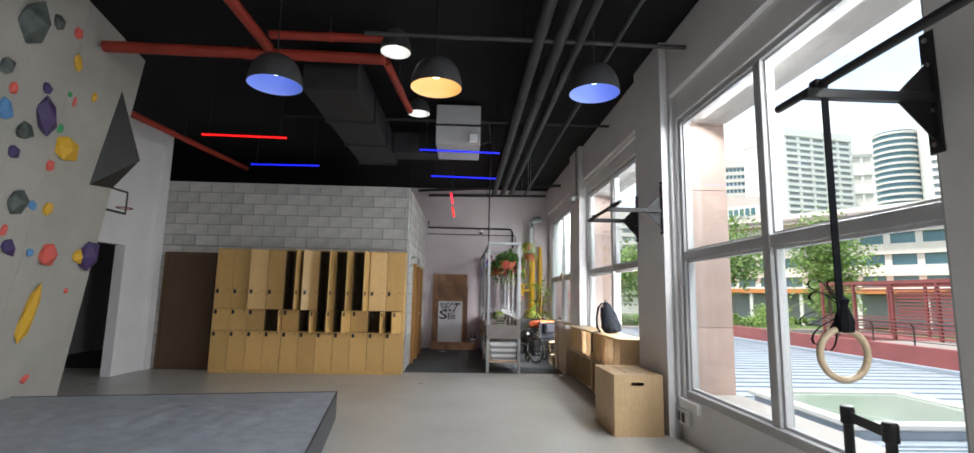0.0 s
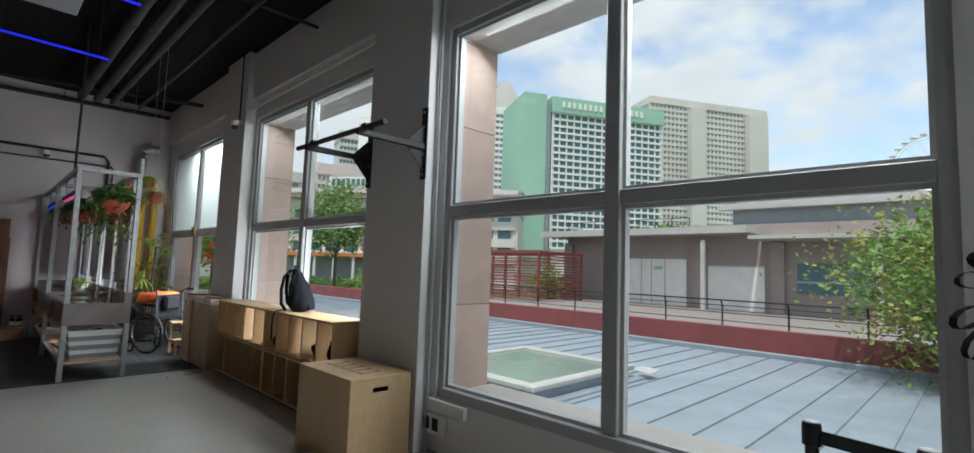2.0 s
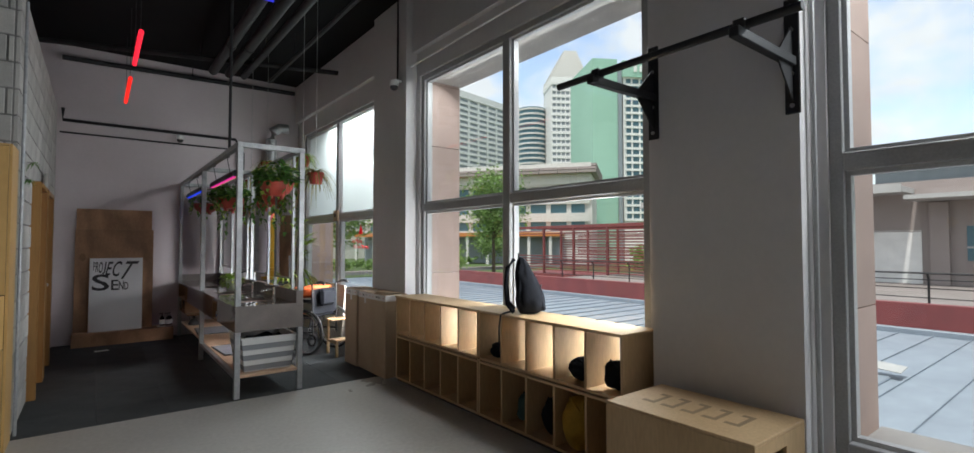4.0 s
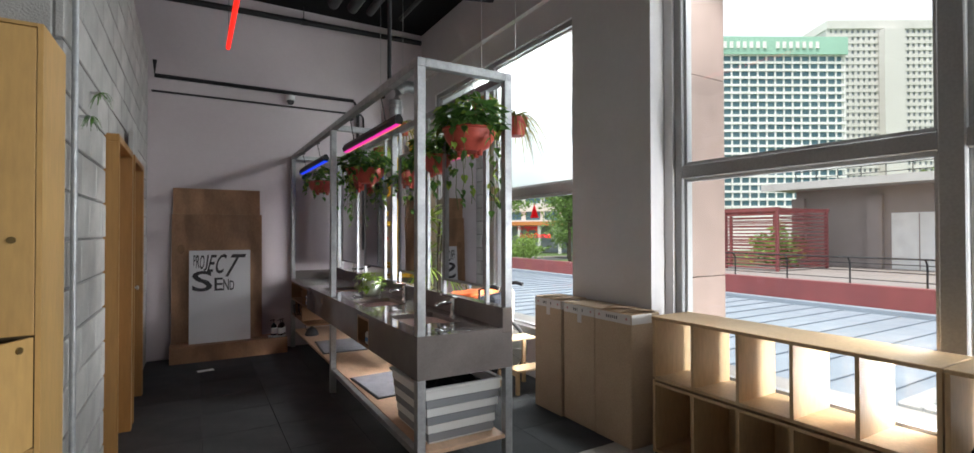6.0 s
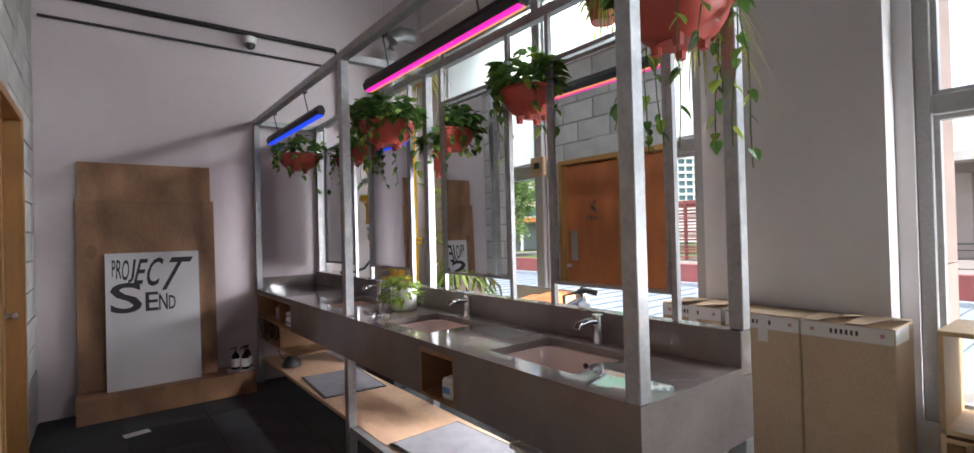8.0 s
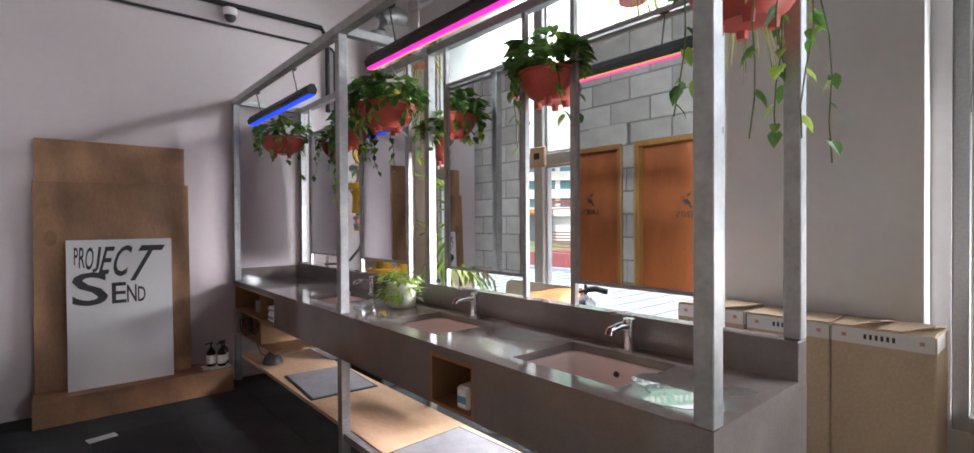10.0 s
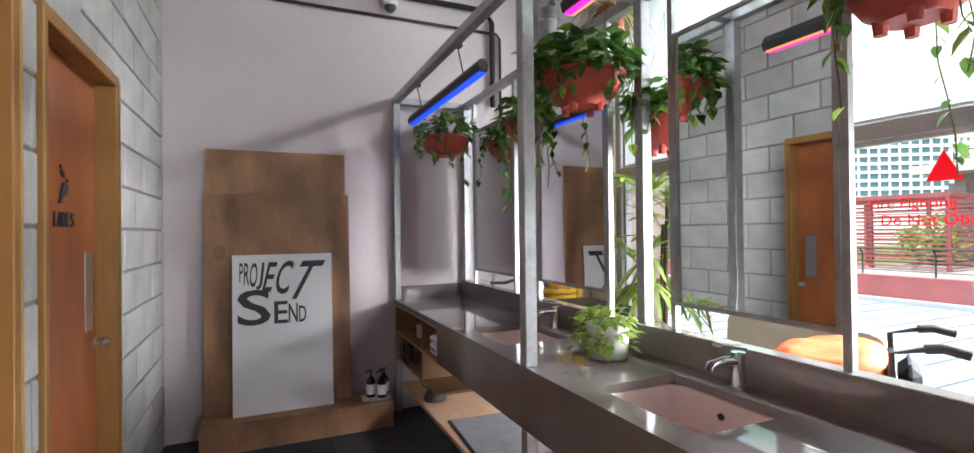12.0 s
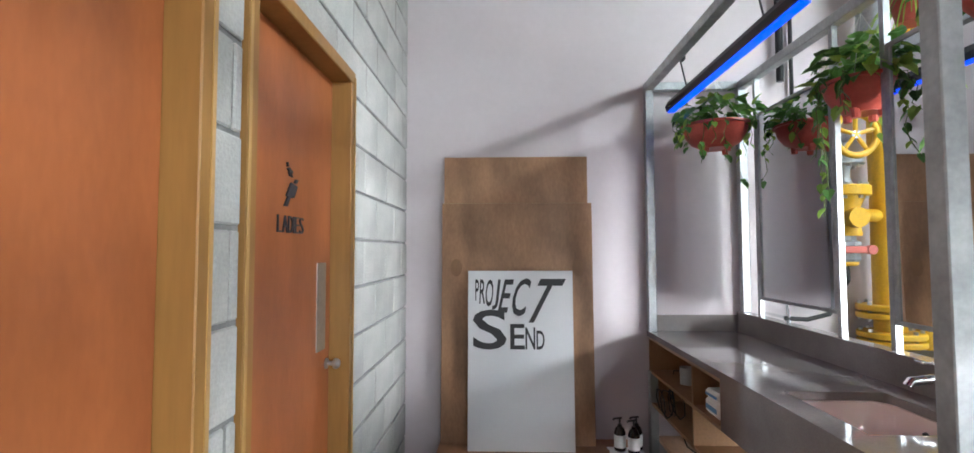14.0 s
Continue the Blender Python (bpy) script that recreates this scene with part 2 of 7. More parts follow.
M = {
    "white_wall": mat("painted_plaster", (0.74, 0.72, 0.72), (0.68, 0.665, 0.67), 1.2, 0.75, bump=0.06, fine=30, spec=0.3, grain_by=0.015),
    "pink_wall": mat("pinkish_white_paint", (0.63, 0.565, 0.585), (0.595, 0.53, 0.55), 1.0, 0.75, bump=0.06, fine=30, spec=0.3, grain_by=0.015),
    "black_ceiling": mat("black_paint", (0.006, 0.006, 0.007), (0.010, 0.010, 0.011), 2, 0.9, bump=0.2, spec=0.2),
    "black_pipe": mat("black_painted_pipe", (0.018, 0.018, 0.02), (0.03, 0.03, 0.032), 4, 0.6, spec=0.3),
    "grey_pipe": mat("dusty_grey_pipe", (0.032, 0.032, 0.034), (0.048, 0.048, 0.05), 4, 0.55, spec=0.3),
    "red_pipe": mat("red_painted_pipe", (0.33, 0.035, 0.02), (0.24, 0.03, 0.018), 3, 0.5, spec=0.4),
    "concrete": mat("polished_concrete", (0.46, 0.45, 0.42), (0.41, 0.40, 0.375), 0.7, 0.32, bump=0.06, fine=30, rough_var=0.14),
    "carpet": mat("charcoal_carpet", (0.052, 0.057, 0.060), (0.072, 0.077, 0.08), 5, 0.85, bump=0.7, fine=240, spec=0.25, by_object=0.12),
    "block": mat("concrete_block", (0.47, 0.46, 0.44), (0.38, 0.375, 0.36), 5, 0.9, bump=0.8, fine=110, by_object=0.12, spec=0.25),
    "mortar": mat("mortar", (0.27, 0.265, 0.26), (0.19, 0.19, 0.185), 6, 0.95, bump=0.8, fine=90, spec=0.2),
    "alu": mat("grey_powder_coated_aluminium", (0.42, 0.42, 0.42), (0.37, 0.37, 0.375), 2, 0.42, spec=0.5),
    "galv": mat("galvanised_steel", (0.42, 0.43, 0.44), (0.33, 0.34, 0.35), 14, 0.42, metal=0.55, fine=60, rough_var=0.12),
    "stone": mat("pink_granite_cladding", (0.42, 0.30, 0.255), (0.34, 0.245, 0.21), 3, 0.7, bump=0.2, fine=200, by_object=0.1),
    "ply": mat("pale_birch_plywood", (0.60, 0.42, 0.235), (0.50, 0.335, 0.175), 2.2, 0.5, stretch=(1, 1, 0.22), fine=60),
    "ply_edge": mat("plywood_edge", (0.5, 0.36, 0.2), (0.3, 0.2, 0.11), 20, 0.7, stretch=(4, 1, 4)),
    "locker": mat("lacquered_plywood", (0.60, 0.375, 0.14), (0.52, 0.315, 0.11), 1.6, 0.42, stretch=(1, 1, 0.2), fine=50, by_object=0.10),
    # shade inside the open lockers is put into this darkened plywood colour
    "locker_in_shade": mat("shaded_locker_plywood", (0.10, 0.065, 0.03), (0.07, 0.045, 0.02), 3, 0.7),
    "door": mat("varnished_veneer_door", (0.41, 0.13, 0.044), (0.29, 0.086, 0.028), 3.2, 0.36, stretch=(1.2, 1.2, 0.4), fine=60, spec=0.35, contrast=(0.28, 0.72), grain_by=0.05, figure=0.08),
    "door_frame": mat("varnished_pine_frame", (0.36, 0.185, 0.048), (0.27, 0.13, 0.034), 3, 0.45, stretch=(1, 1, 0.12), fine=60),
    "brown_ply": mat("stained_plywood_sheet", (0.43, 0.235, 0.125), (0.25, 0.13, 0.065), 3.4, 0.5, stretch=(1.0, 1, 0.45), fine=70, contrast=(0.3, 0.72), grain_by=0.1, by_object=0.16, figure=0.2),
    "dark_door": mat("dark_brown_door", (0.10, 0.055, 0.025), (0.075, 0.04, 0.018), 2, 0.5, stretch=(1, 1, 0.2)),
    # grey worktop, its brownish tint a door reflection put into the colour
    "counter": mat("grey_surface_door_tint", (0.24, 0.21, 0.198), (0.19, 0.168, 0.158), 4, 0.07, fine=160, rough_var=0.045, spec=0.75),
    "mirror": plain("mirror_silver", (0.74, 0.76, 0.77), 0.015, 1.0),
    "glass": glass_mat("window_glass"),
    "chrome": plain("chrome", (0.72, 0.73, 0.74), 0.12, 1.0),
    "black": mat("black_powder_coat", (0.018, 0.018, 0.019), (0.028, 0.028, 0.03), 6, 0.5, spec=0.4),
    "black_cloth": mat("black_nylon", (0.008, 0.009, 0.012), (0.013, 0.014, 0.018), 12, 0.85, bump=0.6, fine=220, spec=0.1),
    # white porcelain: the warm reflection of lockers and doors is put into its colour
    "porcelain": plain("pink_reflecting_porcelain", (0.88, 0.71, 0.655), 0.10),
    "white": plain("white_plastic", (0.78, 0.78, 0.77), 0.4),
    "board": mat("white_board", (0.74, 0.74, 0.76), (0.70, 0.70, 0.72), 1.5, 0.55, grain_by=0.01),
    "ink": plain("dark_ink", (0.035, 0.033, 0.037), 0.6),
    "mat_top": mat("worn_grey_vinyl", (0.25, 0.275, 0.315), (0.32, 0.345, 0.385), 7, 0.5, bump=0.5, fine=40, contrast=(0.4, 0.62)),
    "cardboard": mat("cardboard", (0.50, 0.37, 0.25), (0.44, 0.32, 0.21), 3, 0.85, bump=0.1, by_object=0.06),
    "tape": plain("printed_packing_tape", (0.66, 0.63, 0.60), 0.35),
    "rubber": mat("black_rubber", (0.02, 0.02, 0.02), (0.03, 0.03, 0.03), 8, 0.8),
}


# ---- building blocks ----
def box(bm, x0, x1, y0, y1, z0, z1, bevel=0.0, m=None, taper=None):
    g = bmesh.ops.create_cube(bm, size=1.0)
    vs = g["verts"]
    for v in vs:
        v.co = Vector(((x0 + x1) / 2 + v.co.x * (x1 - x0), (y0 + y1) / 2 + v.co.y * (y1 - y0), (z0 + z1) / 2 + v.co.z * (z1 - z0)))
    if bevel:
        edges = list({e for v in vs for e in v.link_edges})
        r = bmesh.ops.bevel(bm, geom=edges, offset=bevel, segments=1, affect="EDGES")
        vs = list({v for f in r["faces"] for v in f.verts} | {v for v in vs if v.is_valid})
    if m is not None:
        bmesh.ops.transform(bm, matrix=m, verts=vs)
    return vs


def tube(bm, points, r, seg=10, r_end=None, caps=True):
    """A round bar through the points."""
    pts = [Vector(p) for p in points]
    rings = []
    for i, p in enumerate(pts):
        a = pts[max(i - 1, 0)]
        b = pts[min(i + 1, len(pts) - 1)]
        d = (b - a).normalized()
        side = d.cross(Vector((0, 0, 1)) if abs(d.z) < 0.9 else Vector((1, 0, 0))).normalized()
        up = side.cross(d)
        k = r if r_end is None else r + (r_end - r) * i / (len(pts) - 1)
        rings.append([bm.verts.new(p + (side * math.cos(t) + up * math.sin(t)) * k) for t in [2 * math.pi * j / seg for j in range(seg)]])
    for a, b in zip(rings, rings[1:]):
        for j in range(seg):
            bm.faces.new((a[j], a[(j + 1) % seg], b[(j + 1) % seg], b[j]))
    if caps:
        bm.faces.new(rings[0][::-1])
        bm.faces.new(rings[-1])
    return bm


def lathe(bm, profile, seg=24, centre=(0, 0, 0), squash=(1, 1)):
    """Turns a profile of (radius, height) round the z axis."""
    rings = []
    for r, z in profile:
        rings.append([bm.verts.new((centre[0] + squash[0] * r * math.cos(2 * math.pi * j / seg), centre[1] + squash[1] * r * math.sin(2 * math.pi * j / seg), centre[2] + z)) for j in range(seg)])
    for a, b in zip(rings, rings[1:]):
        for j in range(seg):
            bm.faces.new((a[j], a[(j + 1) % seg], b[(j + 1) % seg], b[j]))
    return bm


def torus(bm, centre, axis, big, small, seg=40, seg2=10):
    q = Vector(axis).to_track_quat("Z", "Y")
    rings = []
    for i in range(seg):
        t = 2 * math.pi * i / seg
        rings.append([bm.verts.new(Vector(centre) + q @ Vector(((big + small * math.cos(u)) * math.cos(t), (big + small * math.cos(u)) * math.sin(t), small * math.sin(u)))) for u in [2 * math.pi * j / seg2 for j in range(seg2)]])
    for i in range(seg):
        a, b = rings[i], rings[(i + 1) % seg]
        for j in range(seg2):
            bm.faces.new((a[j], b[j], b[(j + 1) % seg2], a[(j + 1) % seg2]))
    return bm


def mesh_of(name, bm, material, smooth=False):
    bmesh.ops.recalc_face_normals(bm, faces=bm.faces)
    me = bpy.data.meshes.new(name)
    bm.to_mesh(me)
    bm.free()
    if material is not None:
        me.materials.append(material)
    if smooth:
        me.polygons.foreach_set("use_smooth", [True] * len(me.polygons))
        me.set_sharp_from_angle(angle=radians(40))
    return me


def part(name, bm, material, parent=None, label="", smooth=False, at=None):
    """One bmesh as one mesh object, under a thing or under a part."""
    ob = new(name, mesh_of(name, bm, material, smooth))
    if at is not None:
        ob.matrix_basis = at
    ob.parent = parent
    return tagged(ob, label)


def thing(name, label, category, m=None, group=""):
    """An Empty at a thing's base."""
    ob = new(name)
    ob.empty_display_size = 0.1
    ob.matrix_basis = m if m is not None else Matrix()
    return tagged(ob, label, category, group)


def slab(name, x0, x1, y0, y1, z0, z1, material, kind="structure", label="", parent=None, bevel=0.0):
    bm = bmesh.new()
    box(bm, x0, x1, y0, y1, z0, z1, bevel)
    ob = part(name, bm, material, parent, label)
    return tagged(ob, kind=kind) if kind else ob


def solid(name, boxes, material, parent=None, label="", bevel=0.0):
    bm = bmesh.new()
    for b in boxes:
        box(bm, *b, bevel=bevel)
    return part(name, bm, material, parent, label)


def words(name, text, size, material, parent, m, thick=0.004, shear=0.0, squeeze=1.0, label=""):
    """Raised lettering in the built-in font, turned into a mesh."""
    cu = bpy.data.curves.new(name, "FONT")
    cu.body, cu.size, cu.extrude, cu.shear, cu.align_x, cu.resolution_u = text, size, thick / 2, shear, "LEFT", 3
    tmp = new(name + "_outline", cu)
    bpy.context.view_layer.update()
    me = bpy.data.meshes.new_from_object(tmp.evaluated_get(bpy.context.evaluated_depsgraph_get()))
    bpy.data.objects.remove(tmp)
    bpy.data.curves.remove(cu)
    me.transform(Matrix.Diagonal((squeeze, 1, 1, 1)))
    me.materials.append(material)
    ob = new(name, me)
    ob.matrix_basis = m
    ob.parent = parent
    return tagged(ob, label)

# ---- the large structure ----
WALL_X, FRAME_X, STONE_X = 2.42, 2.49, 2.93      # inner face, glazing line and outer face of the window wall
FAR_Y, CEIL = 13.62, 4.28
BLOCK_X, BLOCK_Y, BLOCK_TOP = -0.925, 9.45, 3.36   # faces of the concrete-block room
SILL, HEAD = 0.41, 3.345
WINDOWS = [(-5.71, -2.74), (-1.71, 1.26), (2.29, 5.27), (6.29, 9.27), (10.29, 13.27)]

slab("floor", -8.2, 2.5, -7, 9.42, -0.12, 0.0, M["concrete"], label="polished grey concrete floor")
slab("floor_under_tiles", -8.2, 2.5, 9.42, 13.8, -0.12, -0.008, M["black"])
slab("ceiling", -8.4, 2.95, -7.2, 13.82, CEIL, CEIL + 0.2, M["black_ceiling"], label="black painted ceiling")
slab("wall_north", -8.4, 2.93, FAR_Y, FAR_Y + 0.2, -0.12, CEIL, M["pink_wall"], label="pinkish white plaster wall")
slab("wall_south", -8.4, 2.93, -7.2, -7.0, -0.12, CEIL, M["white_wall"])
slab("wall_west", -8.4, -8.2, -7.0, FAR_Y, -0.12, CEIL, M["white_wall"])

# the window wall: sill wall, head wall, piers between the openings
wall_e = slab("wall_east", WALL_X, STONE_X - 0.03, -7.0, FAR_Y, -0.12, SILL, M["white_wall"], label="white plaster window wall with deep openings")
slab("wall_east_head", WALL_X, STONE_X - 0.03, -7.0, FAR_Y, HEAD, CEIL, M["white_wall"])
edges = [-7.0] + [v for w in WINDOWS for v in w] + [FAR_Y]
for a, b in zip(edges[::2], edges[1::2]):
    slab("wall_east_pier", WALL_X, STONE_X - 0.03, a, b, SILL, HEAD, M["white_wall"])
    c0, c1 = (a + 0.07, b - 0.11) if a > -7 and b < FAR_Y else (a, b)
    if b - a > 0.6:
        slab("wall_east_column", 2.28, WALL_X - 0.002, c0, c1, 0.0, CEIL - 0.003, M["white_wall"], label="square white plaster column between windows")
# upper bulkhead that carries the conduit
slab("trim_beam", 2.36, WALL_X - 0.003, -7.0, FAR_Y - 0.004, 3.62, CEIL - 0.004, M["white_wall"])


def window(i, y0, y1):
    w = slab("window_%d" % i, FRAME_X - 0.05, FRAME_X + 0.06, y0, y0 + 0.06, SILL, HEAD, M["alu"], label="tall grey aluminium window of four panes")
    mid, tr = (y0 + y1) / 2 - 0.005, 1.843
    f = 0.06
    solid("window_frame", [(FRAME_X - 0.05, FRAME_X + 0.06, y1 - f, y1, SILL, HEAD)], M["alu"], w, bevel=0.004)
    solid("window_head", [(FRAME_X - 0.05, FRAME_X + 0.06, y0 + f, y1 - f, HEAD - 0.06, HEAD - 0.002)], M["alu"], w, bevel=0.004)
    solid("window_sill", [(FRAME_X - 0.075, FRAME_X + 0.06, y0 + f, y1 - f, SILL + 0.002, SILL + 0.075)], M["alu"], w, bevel=0.004)
    solid("mullion", [(FRAME_X - 0.055, FRAME_X + 0.06, mid - 0.05, mid + 0.05, SILL + 0.075, HEAD - 0.06)], M["alu"], w, bevel=0.006)
    for a, b in ((y0 + f, mid - 0.05), (mid + 0.05, y1 - f)):
        solid("transom", [(FRAME_X - 0.05, FRAME_X + 0.055, a, b, tr - 0.045, tr + 0.045)], M["alu"], w, bevel=0.005)
        for c, d in ((SILL + 0.075, tr - 0.045), (tr + 0.045, HEAD - 0.06)):
            g = 0.022
            solid("bead", [(FRAME_X - 0.02, FRAME_X + 0.03, a, a + g, c, d), (FRAME_X - 0.02, FRAME_X + 0.03, b - g, b, c, d), (FRAME_X - 0.02, FRAME_X + 0.03, a + g, b - g, c, c + g), (FRAME_X - 0.02, FRAME_X + 0.03, a + g, b - g, d - g, d)], M["alu_light"], w)
            frosted = i == 5 and c > 1.5
            p = solid("pane", [(FRAME_X + 0.003, FRAME_X + 0.009, a + g, b - g, c + g, d - g)], M["frosted"] if frosted else M["glass"], w, "frosted glass pane" if frosted else "")
            p.visible_shadow = False
    # granite reveal outside
    for n, (ya, yb) in enumerate(((y0 - 0.30, y0 + 0.05), (y1 - 0.05, y1 + 0.30))):
        z = SILL - 0.02
        while z < HEAD:
            top = min(z + 0.72, HEAD + 0.02)
            solid("stone_slab", [(FRAME_X + 0.064, STONE_X, ya, yb, z + 0.003, top - 0.003)], M["stone"], w, "pink granite cladding slab")
            z = top
    solid("outer_sill", [(FRAME_X + 0.064, STONE_X + 0.05, y0 + 0.05, y1 - 0.05, SILL - 0.07, SILL + 0.03)], M["stone_pale"], w)
    solid("outer_head", [(FRAME_X + 0.064, STONE_X + 0.02, y0 + 0.05, y1 - 0.05, HEAD - 0.05, HEAD + 0.3)], M["stone_pale"], w)


M["frosted"] = plain("frosted_film", (0.80, 0.84, 0.82), 0.5)
leafy(M["frosted"], 0.8)
M["alu_light"] = mat("white_window_bead", (0.5, 0.5, 0.5), (0.45, 0.45, 0.45), 3, 0.4)
M["stone_pale"] = mat("pale_stone", (0.5, 0.46, 0.42), (0.43, 0.39, 0.36), 3, 0.75)
for i, (a, b) in enumerate(WINDOWS):
    window(i + 1, a, b)

# the concrete-block room: mortar core with blocks set proud of it
GENTS, LADIES, DOOR_H = (10.57, 11.37), (11.495, 12.28), 2.02
core = [(BLOCK_X - 0.15, BLOCK_X - 0.012, a, b, 0.0, BLOCK_TOP - 0.01) for a, b in ((BLOCK_Y + 0.012, GENTS[0]), (GENTS[1], LADIES[0]), (LADIES[1], FAR_Y - 0.002))]
core += [(BLOCK_X - 0.15, BLOCK_X - 0.012, a, b, DOOR_H, BLOCK_TOP - 0.01) for a, b in (GENTS, LADIES)]
wall_toilet = solid("wall_toilet_side", core, M["mortar"], label="unpainted concrete block wall")
tagged(wall_toilet, kind="structure")
solid("mortar_joint", [(BLOCK_X - 0.011, BLOCK_X + 0.046, GENTS[1] + 0.001, LADIES[0] - 0.001, 0.0, DOOR_H)], M["mortar"], wall_toilet)
wall_locker = solid("wall_locker_side", [(-5.40, BLOCK_X - 0.152, BLOCK_Y + 0.012, BLOCK_Y + 0.15, 0.0, BLOCK_TOP - 0.01)], M["mortar"], label="unpainted concrete block wall")
tagged(wall_locker, kind="structure")
slab("roof_of_block_room", -5.40, BLOCK_X - 0.16, BLOCK_Y + 0.16, FAR_Y - 0.004, BLOCK_TOP - 0.2, BLOCK_TOP - 0.02, M["mortar"])

# white wall and dark doorway towards the next hall
for a, b, z0, z1 in ((8.55, 9.44, 0, CEIL - 0.004), (5.2, 7.1, 0, CEIL - 0.004), (7.1, 8.55, 2.1, CEIL - 0.004)):
    slab("wall_hall", -5.6, -5.44, a, b, z0, z1, M["white_wall"], label="white wall with a dark doorway")

# ---- gym hall: large things ----
def lockers():
    """Eleven columns of three lockers; some doors stand open."""
    x0, w, y0, y1 = -4.205, 0.2975, 9.10, 9.44
    rows = [(0.05, 0.715), (0.715, 1.085), (1.085, 2.12)]
    open_by = [dict(), {3: 100, 5: 85, 6: 80, 7: 72, 9: 84, 10: 62}, {2: 18, 4: 88, 5: 40, 6: 82, 7: 82, 8: 82, 9: 12}]
    for c in range(11):
        unit = thing("locker", "tall plywood locker column with three doors against a block wall", "locker", pose(x0 + c * w, y0, 0), "lockers along the block wall")
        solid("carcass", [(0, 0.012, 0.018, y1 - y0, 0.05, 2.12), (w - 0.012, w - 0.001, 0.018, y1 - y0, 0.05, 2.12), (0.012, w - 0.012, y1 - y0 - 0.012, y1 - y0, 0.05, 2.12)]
              + [(0.012, w - 0.012, 0.018, y1 - y0 - 0.012, z, z + 0.014) for z in (0.05, 0.708, 1.078, 2.106)], M["locker_in_shade"], unit, "plywood inside, darkened by painted-in shade")
        solid("plinth", [(0, w - 0.001, 0.02, y1 - y0, 0, 0.05)], M["locker"], unit)
        solid("top", [(0, w - 0.001, 0.0, y1 - y0, 2.1205, 2.132)], M["locker"], unit)
        if c == 10:
            solid("side_panel", [(w, w + 0.015, 0.0, y1 - y0, 0, 2.132)], M["locker"], unit)
        for r, (a, b) in enumerate(rows):
            turn = open_by[r].get(c, random.uniform(-0.5, 1.5))
            # the hinge is on the right-hand side
            bm = bmesh.new()
            box(bm, -w + 0.004, -0.002, 0, 0.016, a + 0.003, b - 0.003, 0.002)
            d = part("door", bm, M["locker"], unit, "lacquered plywood door")
            d.matrix_basis = pose(w - 0.001, 0, 0, 0, 0, turn)
            lz = (a + 0.30) if r == 2 else (b - 0.055 if r == 1 else b - 0.06)
            bm = bmesh.new()
            box(bm, -w + 0.03, -w + 0.075, -0.012, 0.0, lz - 0.035, lz + 0.035, 0.003)
            lock = part("lock", bm, M["black"], d, "black combination lock")
            bm = bmesh.new()
            tube(bm, [(-0.06, -0.006, lz + 0.02), (-0.06, 0.0, lz + 0.02)], 0.012, 12)
            part("knob", bm, M["brass_dull"], d)


M["brass_dull"] = plain("dull_brass", (0.25, 0.17, 0.07), 0.4, 0.8)
lockers()


def plyo_box():
    b = thing("plyo_box", "plywood jump box with a slot handle standing on the concrete floor", "jump box", pose(1.71, 5.325, 0))
    W, D, H, t = 0.51, 0.762, 0.61, 0.018
    # the front panel has a real slot
    sx0, sx1, sz0, sz1 = 0.18, 0.31, 0.50, 0.535
    xs, zs = (0, sx0, sx1, W), (0, sz0, sz1, H - t)
    bm = bmesh.new()
    grid = {(i, k): bm.verts.new((x, t, z)) for i, x in enumerate(xs) for k, z in enumerate(zs)}
    for i in range(3):
        for k in range(3):
            if (i, k) != (1, 1):
                bm.faces.new((grid[i, k], grid[i, k + 1], grid[i + 1, k + 1], grid[i + 1, k]))
    for q in bmesh.ops.extrude_face_region(bm, geom=bm.faces[:])["geom"]:
        if isinstance(q, bmesh.types.BMVert):
            q.co.y = 0.0
    bmesh.ops.recalc_face_normals(bm, faces=bm.faces[:])
    part("front_panel", bm, M["ply"], b)
    solid("back_panel", [(0, W, D - t, D, 0, H - t)], M["ply"], b)
    solid("side_panel", [(0, t, t, D - t, 0, H - t)], M["ply"], b)
    solid("side_panel", [(W - t, W, t, D - t, 0, H - t)], M["ply"], b)
    solid("top_panel", [(0, W, 0, D, H - t, H)], M["ply"], b, bevel=0.003)
    # worn printed mark on the top, as plain strokes
    for k in range(5):
        y = 0.14 + k * 0.11
        solid("printed_mark", [(0.16, 0.34, y, y + 0.022, H, H + 0.001), (0.16, 0.19, y + 0.022, y + 0.075, H, H + 0.001), (0.31, 0.34, y + 0.022, y + 0.06, H, H + 0.001)], M["faded_ink"], b)


M["faded_ink"] = plain("faded_print", (0.27, 0.19, 0.11), 0.7)
plyo_box()


